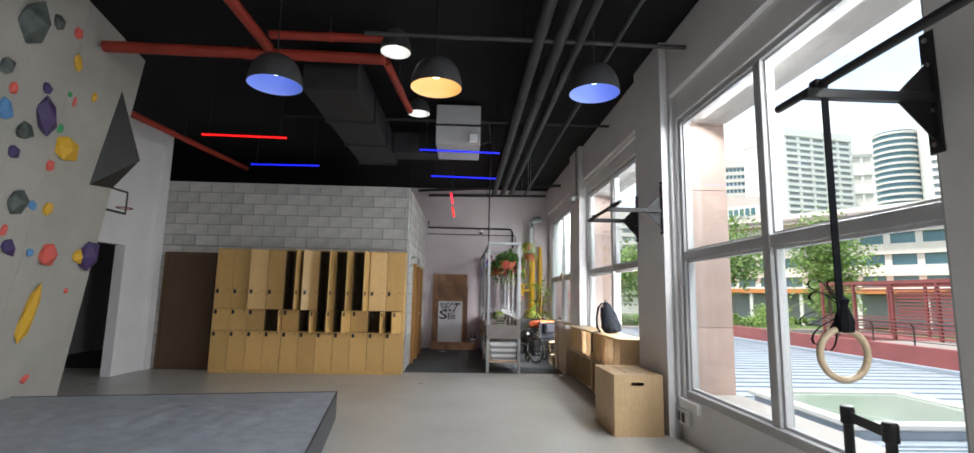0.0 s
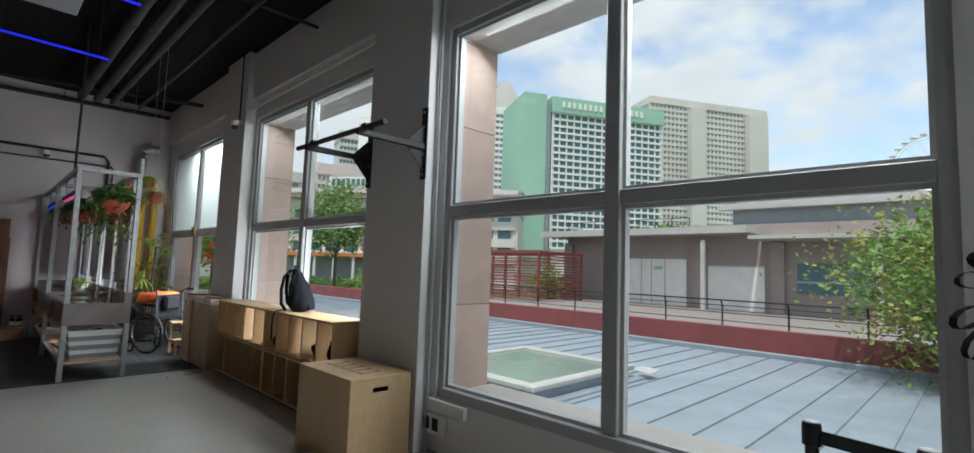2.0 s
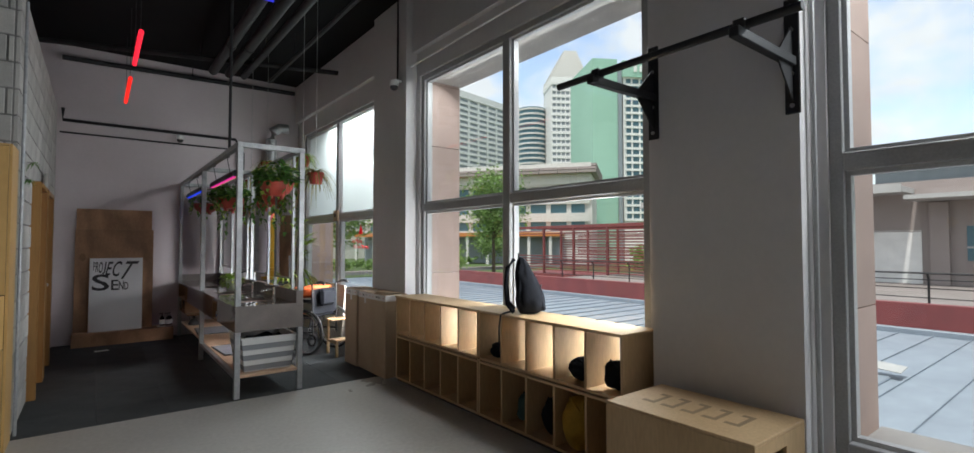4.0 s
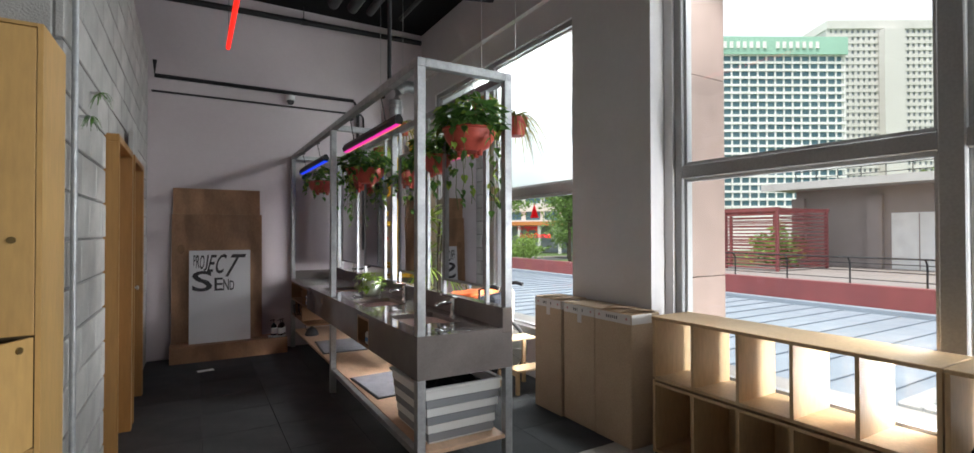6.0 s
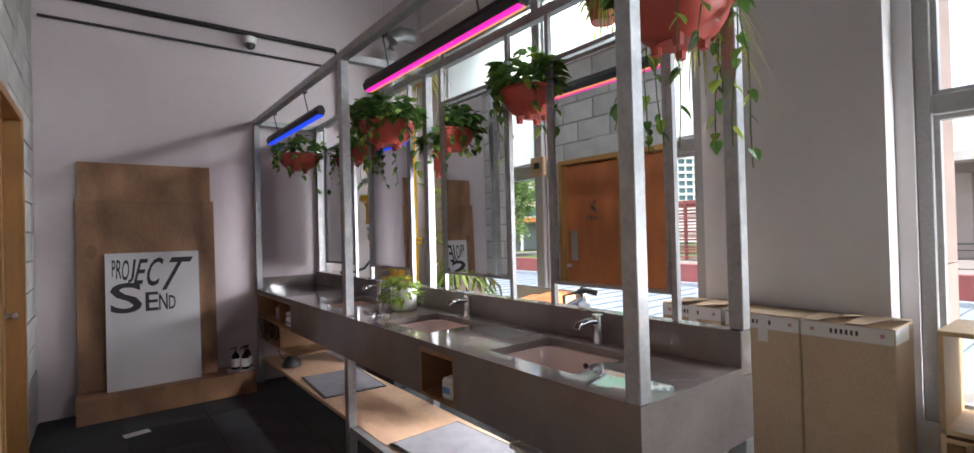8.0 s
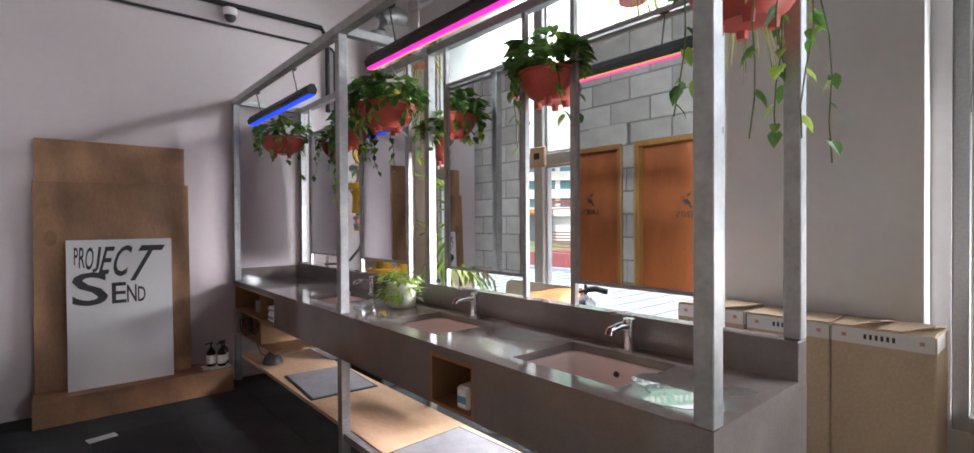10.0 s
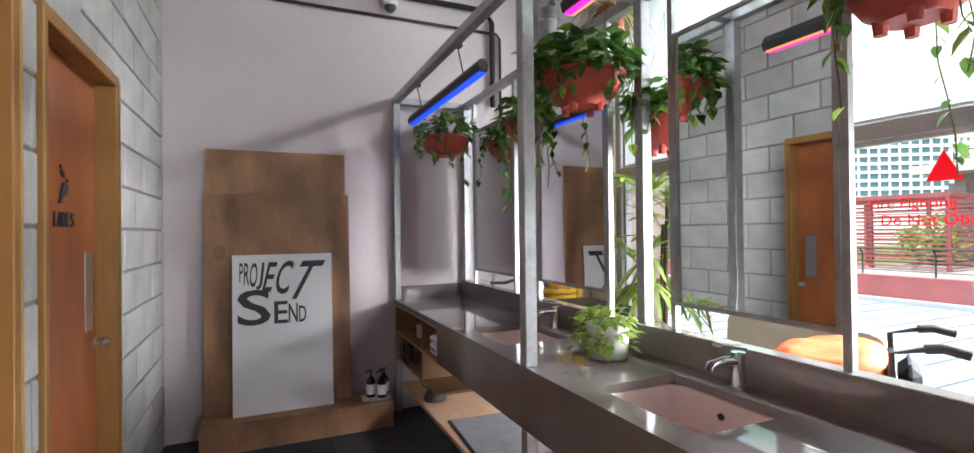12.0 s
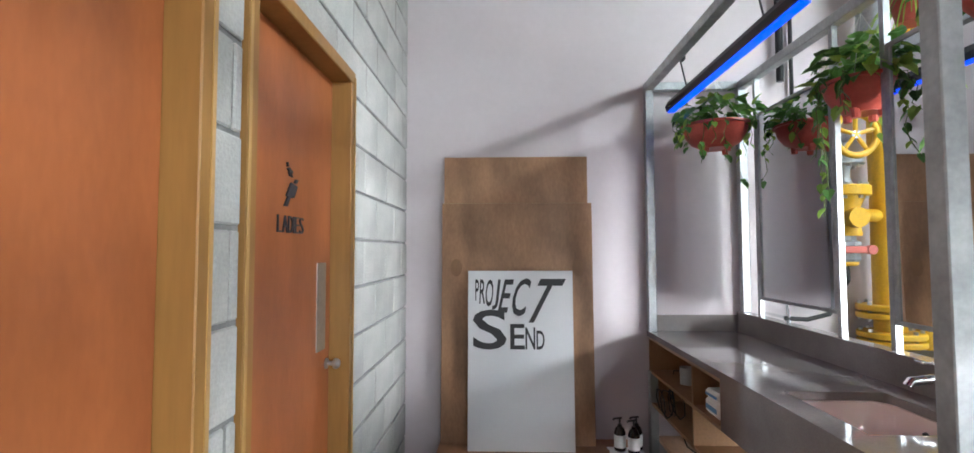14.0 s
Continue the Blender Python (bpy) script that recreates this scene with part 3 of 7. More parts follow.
def cubby_shelf(y0, n, label):
    """A low plywood shelf of two rows, open at the front, its upper row open at the back too."""
    s = thing("cubby_shelf", label, "shelf", pose(2.07, y0, 0), "cubby shelves under the window")
    W, t, depth = 1.445, 0.018, 0.345
    step = (W - t) / n
    for a, b in ((0.03, 0.048), (0.455, 0.473), (0.487, 0.505)):
        solid("board", [(0.0, depth, t, W - t, a, b)], M["ply"], s)
    solid("top", [(-0.012, depth, 0, W, 0.872, 0.892)], M["ply"], s, "pale plywood top", bevel=0.003)
    for k in range(n + 1):
        y = k * step
        solid("divider", [(0.0, depth, y, y + t, 0.505, 0.872)], M["ply"], s)
        solid("divider", [(0.0, depth, y, y + t, 0.03, 0.487)] if k in (0, n) else [(0.0, depth, y, y + t, 0.048, 0.455)], M["ply"], s)
    solid("back_panel", [(depth - 0.01, depth - 0.001, t, W - t, 0.05, 0.454)], M["ply"], s)
    solid("plinth", [(0.02, depth, 0, W, 0, 0.029)], M["black"], s)


cubby_shelf(6.25, 5, "pale plywood cubby shelf standing below the window")
cubby_shelf(7.702, 5, "pale plywood cubby shelf standing below the window")


def carton(x, y, w, d, h, lift=0.0, cross=False):
    c = thing("carton", "tall closed cardboard carton with printed packing tape on the floor", "box", pose(x, y, 0), "cartons by the pier")
    bm = bmesh.new()
    box(bm, 0, w, 0, d, 0, h - 0.004, 0.006)
    part("body", bm, M["cardboard"], c)
    for k in (0, 1):
        bm = bmesh.new()
        bmesh.ops.create_grid(bm, x_segments=8, y_segments=10, size=0.5)
        for v in bm.verts:
            u, q = v.co.x + 0.5, v.co.y + 0.5
            up = 0.006 + lift * max(0.0, (1 - u) * (0.6 - q)) + 0.004 * abs(noise.noise(Vector((u * 3, q * 3, k + y))))
            v.co = (0.003 + (w - 0.006) * u, (k * 0.5 + 0.5 * q) * (d - 0.008) + 0.004, h - 0.004 + up)
        bmesh.ops.solidify(bm, geom=bm.faces[:], thickness=0.004)
        part("flap", bm, M["cardboard"], c, smooth=True)
    solid("tape", [(-0.0015, -0.0002, 0.004, d - 0.004, h - 0.07, h - 0.006)], M["tape"], c, "printed tape")
    solid("tape", [(0.004, w * 0.7, -0.0015, -0.0002, h - 0.07, h - 0.006)], M["tape"], c, "printed tape")
    if cross:
        solid("tape", [(-0.0026, -0.0016, d * 0.40, d * 0.40 + 0.045, h - 0.13, h - 0.001)], M["tape"], c, "printed tape")
    # the printing on the tape: a row of dark strokes between two small red marks
    for k in range(6):
        solid("tape_print", [(-0.0025, -0.0016, d * 0.36 + k * 0.019, d * 0.36 + k * 0.019 + 0.010, h - 0.047, h - 0.026)], M["ink"], c)
    for q in (0.12, 0.86):
        bm = bmesh.new()
        box(bm, -0.0025, -0.0016, d * q - 0.008, d * q + 0.008, h - 0.044, h - 0.028)
        part("tape_print", bm, M["tape_red"], c)


M["tape_red"] = plain("faded_red_print", (0.5, 0.22, 0.22), 0.5)
carton(2.0, 9.262, 0.272, 0.348, 0.888, 0.06)
carton(2.005, 9.614, 0.27, 0.352, 0.888, 0.0, True)
carton(1.985, 9.970, 0.27, 0.345, 0.90, 0.03, True)


def crash_mat():
    m = thing("crash_mat", "large grey vinyl crash mat lying on the floor", "crash mat", pose(-1.235, 5.93, 0, 0, 0, 8.6))
    bm = bmesh.new()
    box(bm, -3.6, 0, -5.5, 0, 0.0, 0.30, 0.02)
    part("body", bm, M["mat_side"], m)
    bm = bmesh.new()
    bmesh.ops.create_grid(bm, x_segments=120, y_segments=180, size=0.5)
    for v in bm.verts:
        x, y = -1.8 + v.co.x * 3.59, -2.75 + v.co.y * 5.49
        edge = min(1.0, 8 * min(0.5 - abs(v.co.x), 0.5 - abs(v.co.y)))
        v.co = (x, y, 0.3005 + edge * (0.012 + 0.02 * noise.noise(Vector((x * 1.3, y * 1.3, 2))) + 0.022 * abs(noise.noise(Vector((x * 4, y * 2.2, 7)))) + 0.010 * max(0.0, noise.noise(Vector((x * 3 - y * 2, y * 6 + x * 3, 3)))) + 0.006 * max(0.0, noise.noise(Vector((x * 9 + y * 7, y * 4 - x * 5, 8))))))
    part("cover", bm, M["mat_top"], m, "creased grey cover", smooth=True)
    solid("piping", [(-3.6, 0.004, -0.012, 0.004, 0.285, 0.305), (-0.012, 0.004, -5.5, -0.012, 0.285, 0.305)], M["black"], m, bevel=0.005)


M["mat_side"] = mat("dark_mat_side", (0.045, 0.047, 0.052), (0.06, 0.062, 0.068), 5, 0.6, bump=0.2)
crash_mat()

# ---- wash area: the vanity ----
CX0, CX1, CY0, CY1, CZ = 0.58, 1.20, 9.46, 13.60, 0.853
SINKS = [(0.68, 1.02, 9.79, 10.24), (0.68, 1.02, 10.72, 11.16), (0.68, 1.02, 11.84, 12.26)]


def vanity():
    v = v0 = thing("vanity", "long dark grey washstand in a galvanised steel frame with mirrors", "washstand", pose(0, 0, 0))
    p, h = 0.05, 2.40
    for y in (CY0 + 0.0, 11.46, CY1 - p):
        solid("post", [(CX0, CX0 + p, y, y + p, CZ + 0.001, h - p)], M["galv"], v, bevel=0.003)
        solid("leg", [(CX0, CX0 + p, y, y + p, 0.0, CZ - 0.24)], M["galv"], v, bevel=0.003)
        solid("post", [(CX1 - p, CX1, y, y + p, CZ + 0.121, h - p)], M["galv"], v, bevel=0.003)
        solid("leg", [(CX1 - p, CX1, y, y + p, 0.0, CZ - 0.24)], M["galv"], v, bevel=0.003)
        solid("cross_beam", [(CX0 + p, CX1 - p, y, y + p, h - p, h)], M["galv"], v, bevel=0.003)
    for x in (CX0, CX1 - p):
        solid("long_beam", [(x, x + p, CY0, CY1, h - p, h)], M["galv"], v, bevel=0.003)
    # worktop with cut-outs for the sinks, one slab
    xs = [CX0, SINKS[0][0], SINKS[0][1], CX1 - 0.07]
    ys = [CY0] + sorted(c for s in SINKS for c in s[2:]) + [CY1]
    bm = bmesh.new()
    grid = {(i, k): bm.verts.new((x, y, CZ - 0.03)) for i, x in enumerate(xs) for k, y in enumerate(ys)}
    for i in range(3):
        for k in range(len(ys) - 1):
            if not (i == 1 and k % 2 == 1):
                bm.faces.new((grid[i, k], grid[i + 1, k], grid[i + 1, k + 1], grid[i, k + 1]))
    up = bmesh.ops.extrude_face_region(bm, geom=bm.faces[:])
    for q in up["geom"]:
        if isinstance(q, bmesh.types.BMVert):
            q.co.z = CZ
    part("worktop", bm, M["counter"], v0, "dark grey worktop with wet patches")
    niche = (10.34, 10.62)
    solid("apron", [(CX0, CX0 + 0.02, CY0 + 0.02, niche[0], CZ - 0.24, CZ - 0.03), (CX0, CX0 + 0.02, niche[1], 12.55, CZ - 0.24, CZ - 0.03)], M["counter"], v)
    solid("end_panel", [(CX0, CX1, CY0, CY0 + 0.02, CZ - 0.24, CZ - 0.03)], M["counter"], v)
    solid("back_panel", [(CX1 - 0.02, CX1, CY0 + 0.02, CY1, CZ - 0.24, CZ - 0.03)], M["counter"], v)
    solid("upstand", [(CX1 - 0.07, CX1, CY0, CY1, CZ - 0.03, CZ + 0.12)], M["counter"], v, bevel=0.003)
    solid("end_upstand", [(CX0 + 0.052, CX1 - 0.072, CY1 - 0.02, CY1, CZ + 0.001, CZ + 0.10)], M["counter"], v)
    a, b = niche
    solid("niche", [(CX0 + 0.0, CX0 + 0.28, a, a + 0.015, CZ - 0.24, CZ - 0.032), (CX0 + 0.0, CX0 + 0.28, b - 0.015, b, CZ - 0.24, CZ - 0.032), (CX0 + 0.0, CX0 + 0.28, a + 0.015, b - 0.015, CZ - 0.24, CZ - 0.225), (CX0 + 0.265, CX0 + 0.28, a + 0.015, b - 0.015, CZ - 0.225, CZ - 0.032), (CX0, CX0 + 0.28, a + 0.015, b - 0.015, CZ - 0.05, CZ - 0.032)], M["walnut"], v, "open brown plywood niche")
    # low plywood shelf
    solid("low_shelf", [(CX0 + 0.052, CX1 - 0.052, CY0 + 0.002, CY1 - 0.001, 0.19, 0.215)], M["ply_warm"], v, "plywood shelf under the basins", bevel=0.002)
    solid("shelf_rail", [(CX0 + 0.01, CX0 + 0.05, CY0 + 0.05, 11.46, 0.175, 0.212)], M["galv"], v)
    # open plywood cubbies under the far end
    y0, y1 = 12.56, CY1 - 0.002
    for z in (CZ - 0.05, CZ - 0.25, CZ - 0.44):
        solid("cubby_board", [(CX0 + 0.01, CX1 - 0.06, y0 + 0.016, y1 - 0.016, z, z + 0.016)], M["walnut"], v)
    for y in (y0, (y0 + y1) / 2 - 0.2, y1 - 0.016):
        solid("cubby_side", [(CX0 + 0.01, CX1 - 0.06, y, y + 0.016, CZ - 0.44 if y != y0 else CZ - 0.24, CZ - 0.034)], M["walnut"], v)
    for s in SINKS:
        sink(v, *s)
    # mirrors in slim steel frames, hung between uprights
    for a, b in ((9.73, 10.34), (10.67, 11.29), (11.73, 12.37), (12.70, 13.36)):
        g = 0.016
        m = solid("mirror", [(1.165, 1.171, a + g, b - g, 1.07 + g, 2.14 - g)], M["mirror"], v, "clear mirror")
        solid("mirror_frame", [(1.158, 1.182, a, a + g, 1.07, 2.14), (1.158, 1.182, b - g, b, 1.07, 2.14), (1.158, 1.182, a + g, b - g, 1.07, 1.07 + g), (1.158, 1.182, a + g, b - g, 2.14 - g, 2.14)], M["galv"], v)
        solid("mirror_back", [(1.172, 1.176, a + g, b - g, 1.07 + g, 2.14 - g)], M["grey_pipe"], v)
        for y in (a - 0.027, b + 0.002):
            solid("upright", [(1.158, 1.183, y, y + 0.025, CZ + 0.121, h - p)], M["galv"], v)
    return v


def sink(parent, x0, x1, y0, y1):
    """An undermounted basin with rounded corners."""
    bm = bmesh.new()
    cx, cy, seg = (x0 + x1) / 2, (y0 + y1) / 2, 32
    rings = []
    for k, z in ((1.06, -0.001 - 0.03), (1.0, -0.034), (0.94, -0.10), (0.82, -0.145), (0.45, -0.158), (0.06, -0.162)):
        ring = []
        for j in range(seg):
            t = 2 * math.pi * j / seg
            c, s = math.cos(t), math.sin(t)
            e = 0.42
            ring.append(bm.verts.new((cx + k * (x1 - x0) / 2 * math.copysign(abs(c) ** e, c), cy + k * (y1 - y0) / 2 * math.copysign(abs(s) ** e, s), CZ + z)))
        rings.append(ring)
    for a, b in zip(rings, rings[1:]):
        for j in range(seg):
            bm.faces.new((a[j], a[(j + 1) % seg], b[(j + 1) % seg], b[j]))
    bm.faces.new(rings[-1])
    basin = part("basin", bm, M["porcelain"], parent, "white ceramic basin", smooth=True)
    bm = bmesh.new()
    tube(bm, [(cx, cy, CZ - 0.162), (cx, cy, CZ - 0.157)], 0.022, 16)
    part("drain", bm, M["chrome"], basin)
    bm = bmesh.new()
    tube(bm, [(x1 - 0.022, cy, CZ - 0.075), (x1 - 0.03, cy, CZ - 0.077)], 0.011, 12)
    part("overflow", bm, M["black"], basin)
    # mixer tap behind it
    bm = bmesh.new()
    tx = x1 + 0.055
    tube(bm, [(tx, cy, CZ - 0.001), (tx, cy, CZ + 0.008)], 0.03, 16)
    tube(bm, [(tx, cy, CZ + 0.008), (tx, cy, CZ + 0.12)], 0.022, 16)
    tap = part("tap", bm, M["chrome"], parent, "chrome mixer tap", smooth=True)
    bm = bmesh.new()
    tube(bm, [(tx, cy, CZ + 0.09), (tx - 0.06, cy, CZ + 0.098), (tx - 0.12, cy, CZ + 0.09), (tx - 0.13, cy, CZ + 0.075)], 0.015, 12)
    part("spout", bm, M["chrome"], tap, smooth=True)
    bm = bmesh.new()
    box(bm, tx - 0.10, tx + 0.025, cy - 0.018, cy + 0.018, CZ + 0.13, CZ + 0.142, 0.004, m=Matrix.Translation((tx, cy, CZ + 0.13)) @ Matrix.Rotation(radians(10), 4, "Y") @ Matrix.Translation((-tx, -cy, -CZ - 0.13)))
    part("lever", bm, M["chrome"], tap)


M["walnut"] = mat("brown_plywood", (0.30, 0.165, 0.08), (0.23, 0.12, 0.055), 3, 0.5, stretch=(1, 0.3, 1))
M["ply_warm"] = mat("worn_plywood_shelf", (0.68, 0.46, 0.31), (0.50, 0.30, 0.18), 2.2, 0.4, stretch=(1, 0.35, 1), fine=50)
vanity()


# ---- doors of the toilets ----
def toilet_door(n, y0, y1, far_side, open_label):
    d = thing("door_%d" % n, open_label, "door", pose(0, 0, 0))
    tagged(d, kind="structure")
    fx0, fx1 = BLOCK_X - 0.085, BLOCK_X + 0.063
    solid("door_frame", [(fx0, fx1, y0, y0 + 0.045, 0, DOOR_H - 0.045)], M["door_frame"], d, "varnished pine jamb", bevel=0.003)
    solid("door_frame", [(fx0, fx1, y1 - 0.045, y1, 0, DOOR_H - 0.045)], M["door_frame"], d, "varnished pine jamb", bevel=0.003)
    solid("door_head", [(fx0, fx1, y0, y1, DOOR_H - 0.045, DOOR_H)], M["door_frame"], d, bevel=0.003)
    leaf = solid("leaf", [(BLOCK_X - 0.05, BLOCK_X - 0.01, y0 + 0.048, y1 - 0.048, 0.008, DOOR_H - 0.048)], M["door"], d, "reddish varnished veneer leaf")
    for a, b in ((y0 - 0.0, y0 + 0.012), (y1 - 0.012, y1)):
        solid("arris", [(fx1 + 0.0005, fx1 + 0.003, a, b, 0.01, DOOR_H - 0.02)], M["pine_pale"], d, "pale worn edge of the jamb")
    fx = BLOCK_X - 0.009
    # steel push plate and knob by the far jamb
    solid("push_plate", [(fx - 0.001, fx + 0.002, y1 - 0.175, y1 - 0.095, 1.01, 1.31) if far_side else (fx - 0.001, fx + 0.002, y0 + 0.095, y0 + 0.175, 1.01, 1.31)], M["steel"], leaf)
    bm = bmesh.new()
    lathe(bm, [(0.0, 0.0), (0.026, 0.0), (0.026, 0.006), (0.012, 0.01), (0.011, 0.03), (0.024, 0.038), (0.026, 0.05), (0.018, 0.06), (0.0, 0.062)], 18)
    part("knob", bm, M["steel"], leaf, smooth=True, at=Matrix.Translation((fx, y1 - 0.08 if far_side else y0 + 0.08, 0.955)) @ Matrix.Rotation(radians(90), 4, "Y") @ Matrix.Diagonal((0.72, 0.72, 0.8, 1)))
    return leaf, fx


M["pine_pale"] = mat("pale_pine_edge", (0.50, 0.30, 0.11), (0.40, 0.22, 0.07), 4, 0.5, stretch=(1, 1, 0.15), fine=60)
M["steel"] = mat("brushed_steel", (0.55, 0.55, 0.55), (0.48, 0.48, 0.48), 8, 0.32, metal=0.9)
gents_leaf, leaf_x = toilet_door(1, *GENTS, False, "closed reddish veneer toilet door in a pine frame")
ladies_leaf, leaf_x = toilet_door(2, *LADIES, True, "closed reddish veneer toilet door in a pine frame")

# ---- outdoors ----
M["roof"] = mat("blue_grey_metal_roof", (0.24, 0.28, 0.33), (0.20, 0.235, 0.28), 1.5, 0.5, fine=20, by_object=0.05)
M["red_paint"] = mat("dark_red_paint", (0.215, 0.05, 0.05), (0.165, 0.04, 0.042), 2, 0.6)
M["lawn"] = mat("lawn", (0.075, 0.12, 0.03), (0.05, 0.085, 0.022), 0.3, 0.95, fine=6)
M["facade"] = mat("rendered_facade", (0.33, 0.28, 0.265), (0.285, 0.24, 0.225), 0.6, 0.85)
M["facade_pale"] = mat("pale_roof_sheet", (0.44, 0.43, 0.42), (0.38, 0.37, 0.36), 1, 0.6)
M["asphalt"] = mat("asphalt", (0.06, 0.06, 0.06), (0.045, 0.045, 0.045), 1, 0.9)
M["deck"] = mat("terrace_tiles", (0.24, 0.21, 0.20), (0.2, 0.175, 0.165), 1, 0.8)
# distance haze is put into the tower colours: walls and windows kept paler
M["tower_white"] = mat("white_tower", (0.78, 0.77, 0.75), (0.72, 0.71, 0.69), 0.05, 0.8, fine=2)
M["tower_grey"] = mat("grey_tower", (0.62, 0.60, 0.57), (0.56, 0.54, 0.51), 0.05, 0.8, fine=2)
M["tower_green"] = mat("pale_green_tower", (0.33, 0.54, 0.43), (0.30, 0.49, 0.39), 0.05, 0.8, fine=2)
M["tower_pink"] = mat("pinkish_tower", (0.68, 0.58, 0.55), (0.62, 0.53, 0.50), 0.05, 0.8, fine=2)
M["tower_glass"] = mat("haze_paled_window_band", (0.25, 0.28, 0.30), (0.21, 0.24, 0.26), 0.1, 0.3, fine=3)
M["tower_blue"] = mat("haze_paled_blue_glass", (0.085, 0.18, 0.22), (0.06, 0.135, 0.17), 0.1, 0.4, fine=3)
M["bark"] = mat("bark", (0.10, 0.075, 0.05), (0.07, 0.05, 0.035), 6, 0.9, bump=0.6, fine=40)
M["leaf"] = mat("tree_leaf", (0.21, 0.32, 0.09), (0.13, 0.22, 0.06), 1.5, 0.6, by_island=0.45)
M["leaf_gold"] = mat("yellowing_leaf", (0.17, 0.30, 0.07), (0.40, 0.27, 0.06), 0.9, 0.6, by_island=0.5, contrast=(0.46, 0.68))
M["leaf_pale"] = mat("pale_young_leaf", (0.30, 0.42, 0.11), (0.20, 0.31, 0.08), 1.5, 0.6, by_island=0.4)
leafy(M["leaf_pale"], 0.4)
leafy(M["leaf"], 0.35)
leafy(M["leaf_gold"], 0.35)
M["rim_pale"] = mat("pale_metal_rim", (0.42, 0.42, 0.41), (0.36, 0.36, 0.355), 2, 0.5)
M["sky_glass"] = mat("greenish_skylight", (0.20, 0.25, 0.215), (0.15, 0.20, 0.17), 0.8, 0.15, fine=5)
M["orange"] = mat("orange_canvas", (0.52, 0.20, 0.05), (0.42, 0.15, 0.04), 2, 0.7)

slab("ground", -700, 1500, -900, 1500, -4.3, -4.0, M["lawn"], label="green lawn and distant ground")
slab("road", 20, 120, 86, 94, -3.99, -3.97, M["asphalt"], label="grey asphalt road")
slab("pavement", 20, 120, 94, 97, -3.99, -3.85, M["deck"], label="pale pavement beside the road")

podium = tagged(solid("podium_roof", [(STONE_X - 0.02, 12.7, -14, 30, -4.0, -0.42)], M["roof"], label="blue grey standing seam metal roof"), kind="structure")
sheet = None
k = 0
y = -13.9
while y < 29.5:
    bm = bmesh.new()
    box(bm, 0, 9.64, 0.0, 0.541, 0, 0.03, 0.003)
    box(bm, 0, 9.64, 0.524, 0.542, 0.03, 0.055, 0.004)
    if sheet is None:
        sheet = mesh_of("metal_sheet", bm, M["roof"])
    else:
        bm.free()
    ob = new("metal_sheet", sheet)
    ob.matrix_basis = Matrix.Translation((STONE_X - 0.01, y, -0.418 + random.uniform(-0.002, 0.002)))
    ob.parent = podium
    y += 0.545

sky_l = thing("skylight", "low glazed skylight with a pale metal kerb on the roof", "skylight", pose(6.6, 7.6, -0.40, 0, 0, 0))
solid("kerb", [(-1.35, 1.25, -1.0, 1.35, 0.0, 0.17)], M["roof"], sky_l, bevel=0.02)
solid("rim", [(-1.42, 1.32, -1.07, -0.88, 0.17, 0.26), (-1.42, 1.32, 1.23, 1.42, 0.17, 0.26), (-1.42, -1.23, -0.88, 1.23, 0.17, 0.26), (1.13, 1.32, -0.88, 1.23, 0.17, 0.26)], M["rim_pale"], sky_l, "pale metal rim", bevel=0.02)
solid("apron", [(-1.55, 1.45, -1.2, -1.001, -0.02, 0.05), (1.251, 1.45, -1.0, 1.35, -0.02, 0.05)], M["roof"], sky_l, bevel=0.015)
bm = bmesh.new()
box(bm, 1.42, 1.75, -1.32, -0.98, 0.035, 0.045, m=pose(0.0, 0.0, 0.02, 4, -6, 0))
part("lifted_flashing", bm, M["rim_pale"], sky_l, "bent corner of metal flashing")
solid("skylight_pane", [(-1.23, 1.13, -0.88, 1.23, 0.18, 0.225)], M["sky_glass"], sky_l, "greenish glass")

# red gutter wall and the terrace behind it
tagged(slab("parapet", 12.72, 13.0, -14, 30, -4.0, 0.22, M["red_paint"], label="dark red parapet wall"), kind="structure")
slab("trim_flashing", 12.56, 12.718, -14, 29.9, -0.41, -0.27, M["roof"], label="grey metal flashing at the foot of the parapet", bevel=0.02)
slab("terrace", 13.0, 27.0, -14, 22, -4.0, -0.25, M["deck"], label="tiled terrace")
rail = thing("terrace_railing", "dark steel railing with four bars along the terrace", "railing", pose(13.35, 0, -0.25))
for k in range(18):
    bm = bmesh.new()
    tube(bm, [(0, -8 + k * 1.5, 0), (0.0, -8 + k * 1.5, 0.95), (-0.1, -8 + k * 1.5, 1.07)], 0.022, 6)
    part("baluster", bm, M["black_pipe"], rail)
for z in (0.35, 0.55, 0.75, 0.93, 1.07):
    bm = bmesh.new()
    tube(bm, [(-0.1 if z > 1 else 0, -9, z), (-0.1 if z > 1 else 0, 18.5, z)], 0.022 if z > 1 else 0.012, 6)
    part("bar", bm, M["black_pipe"], rail)


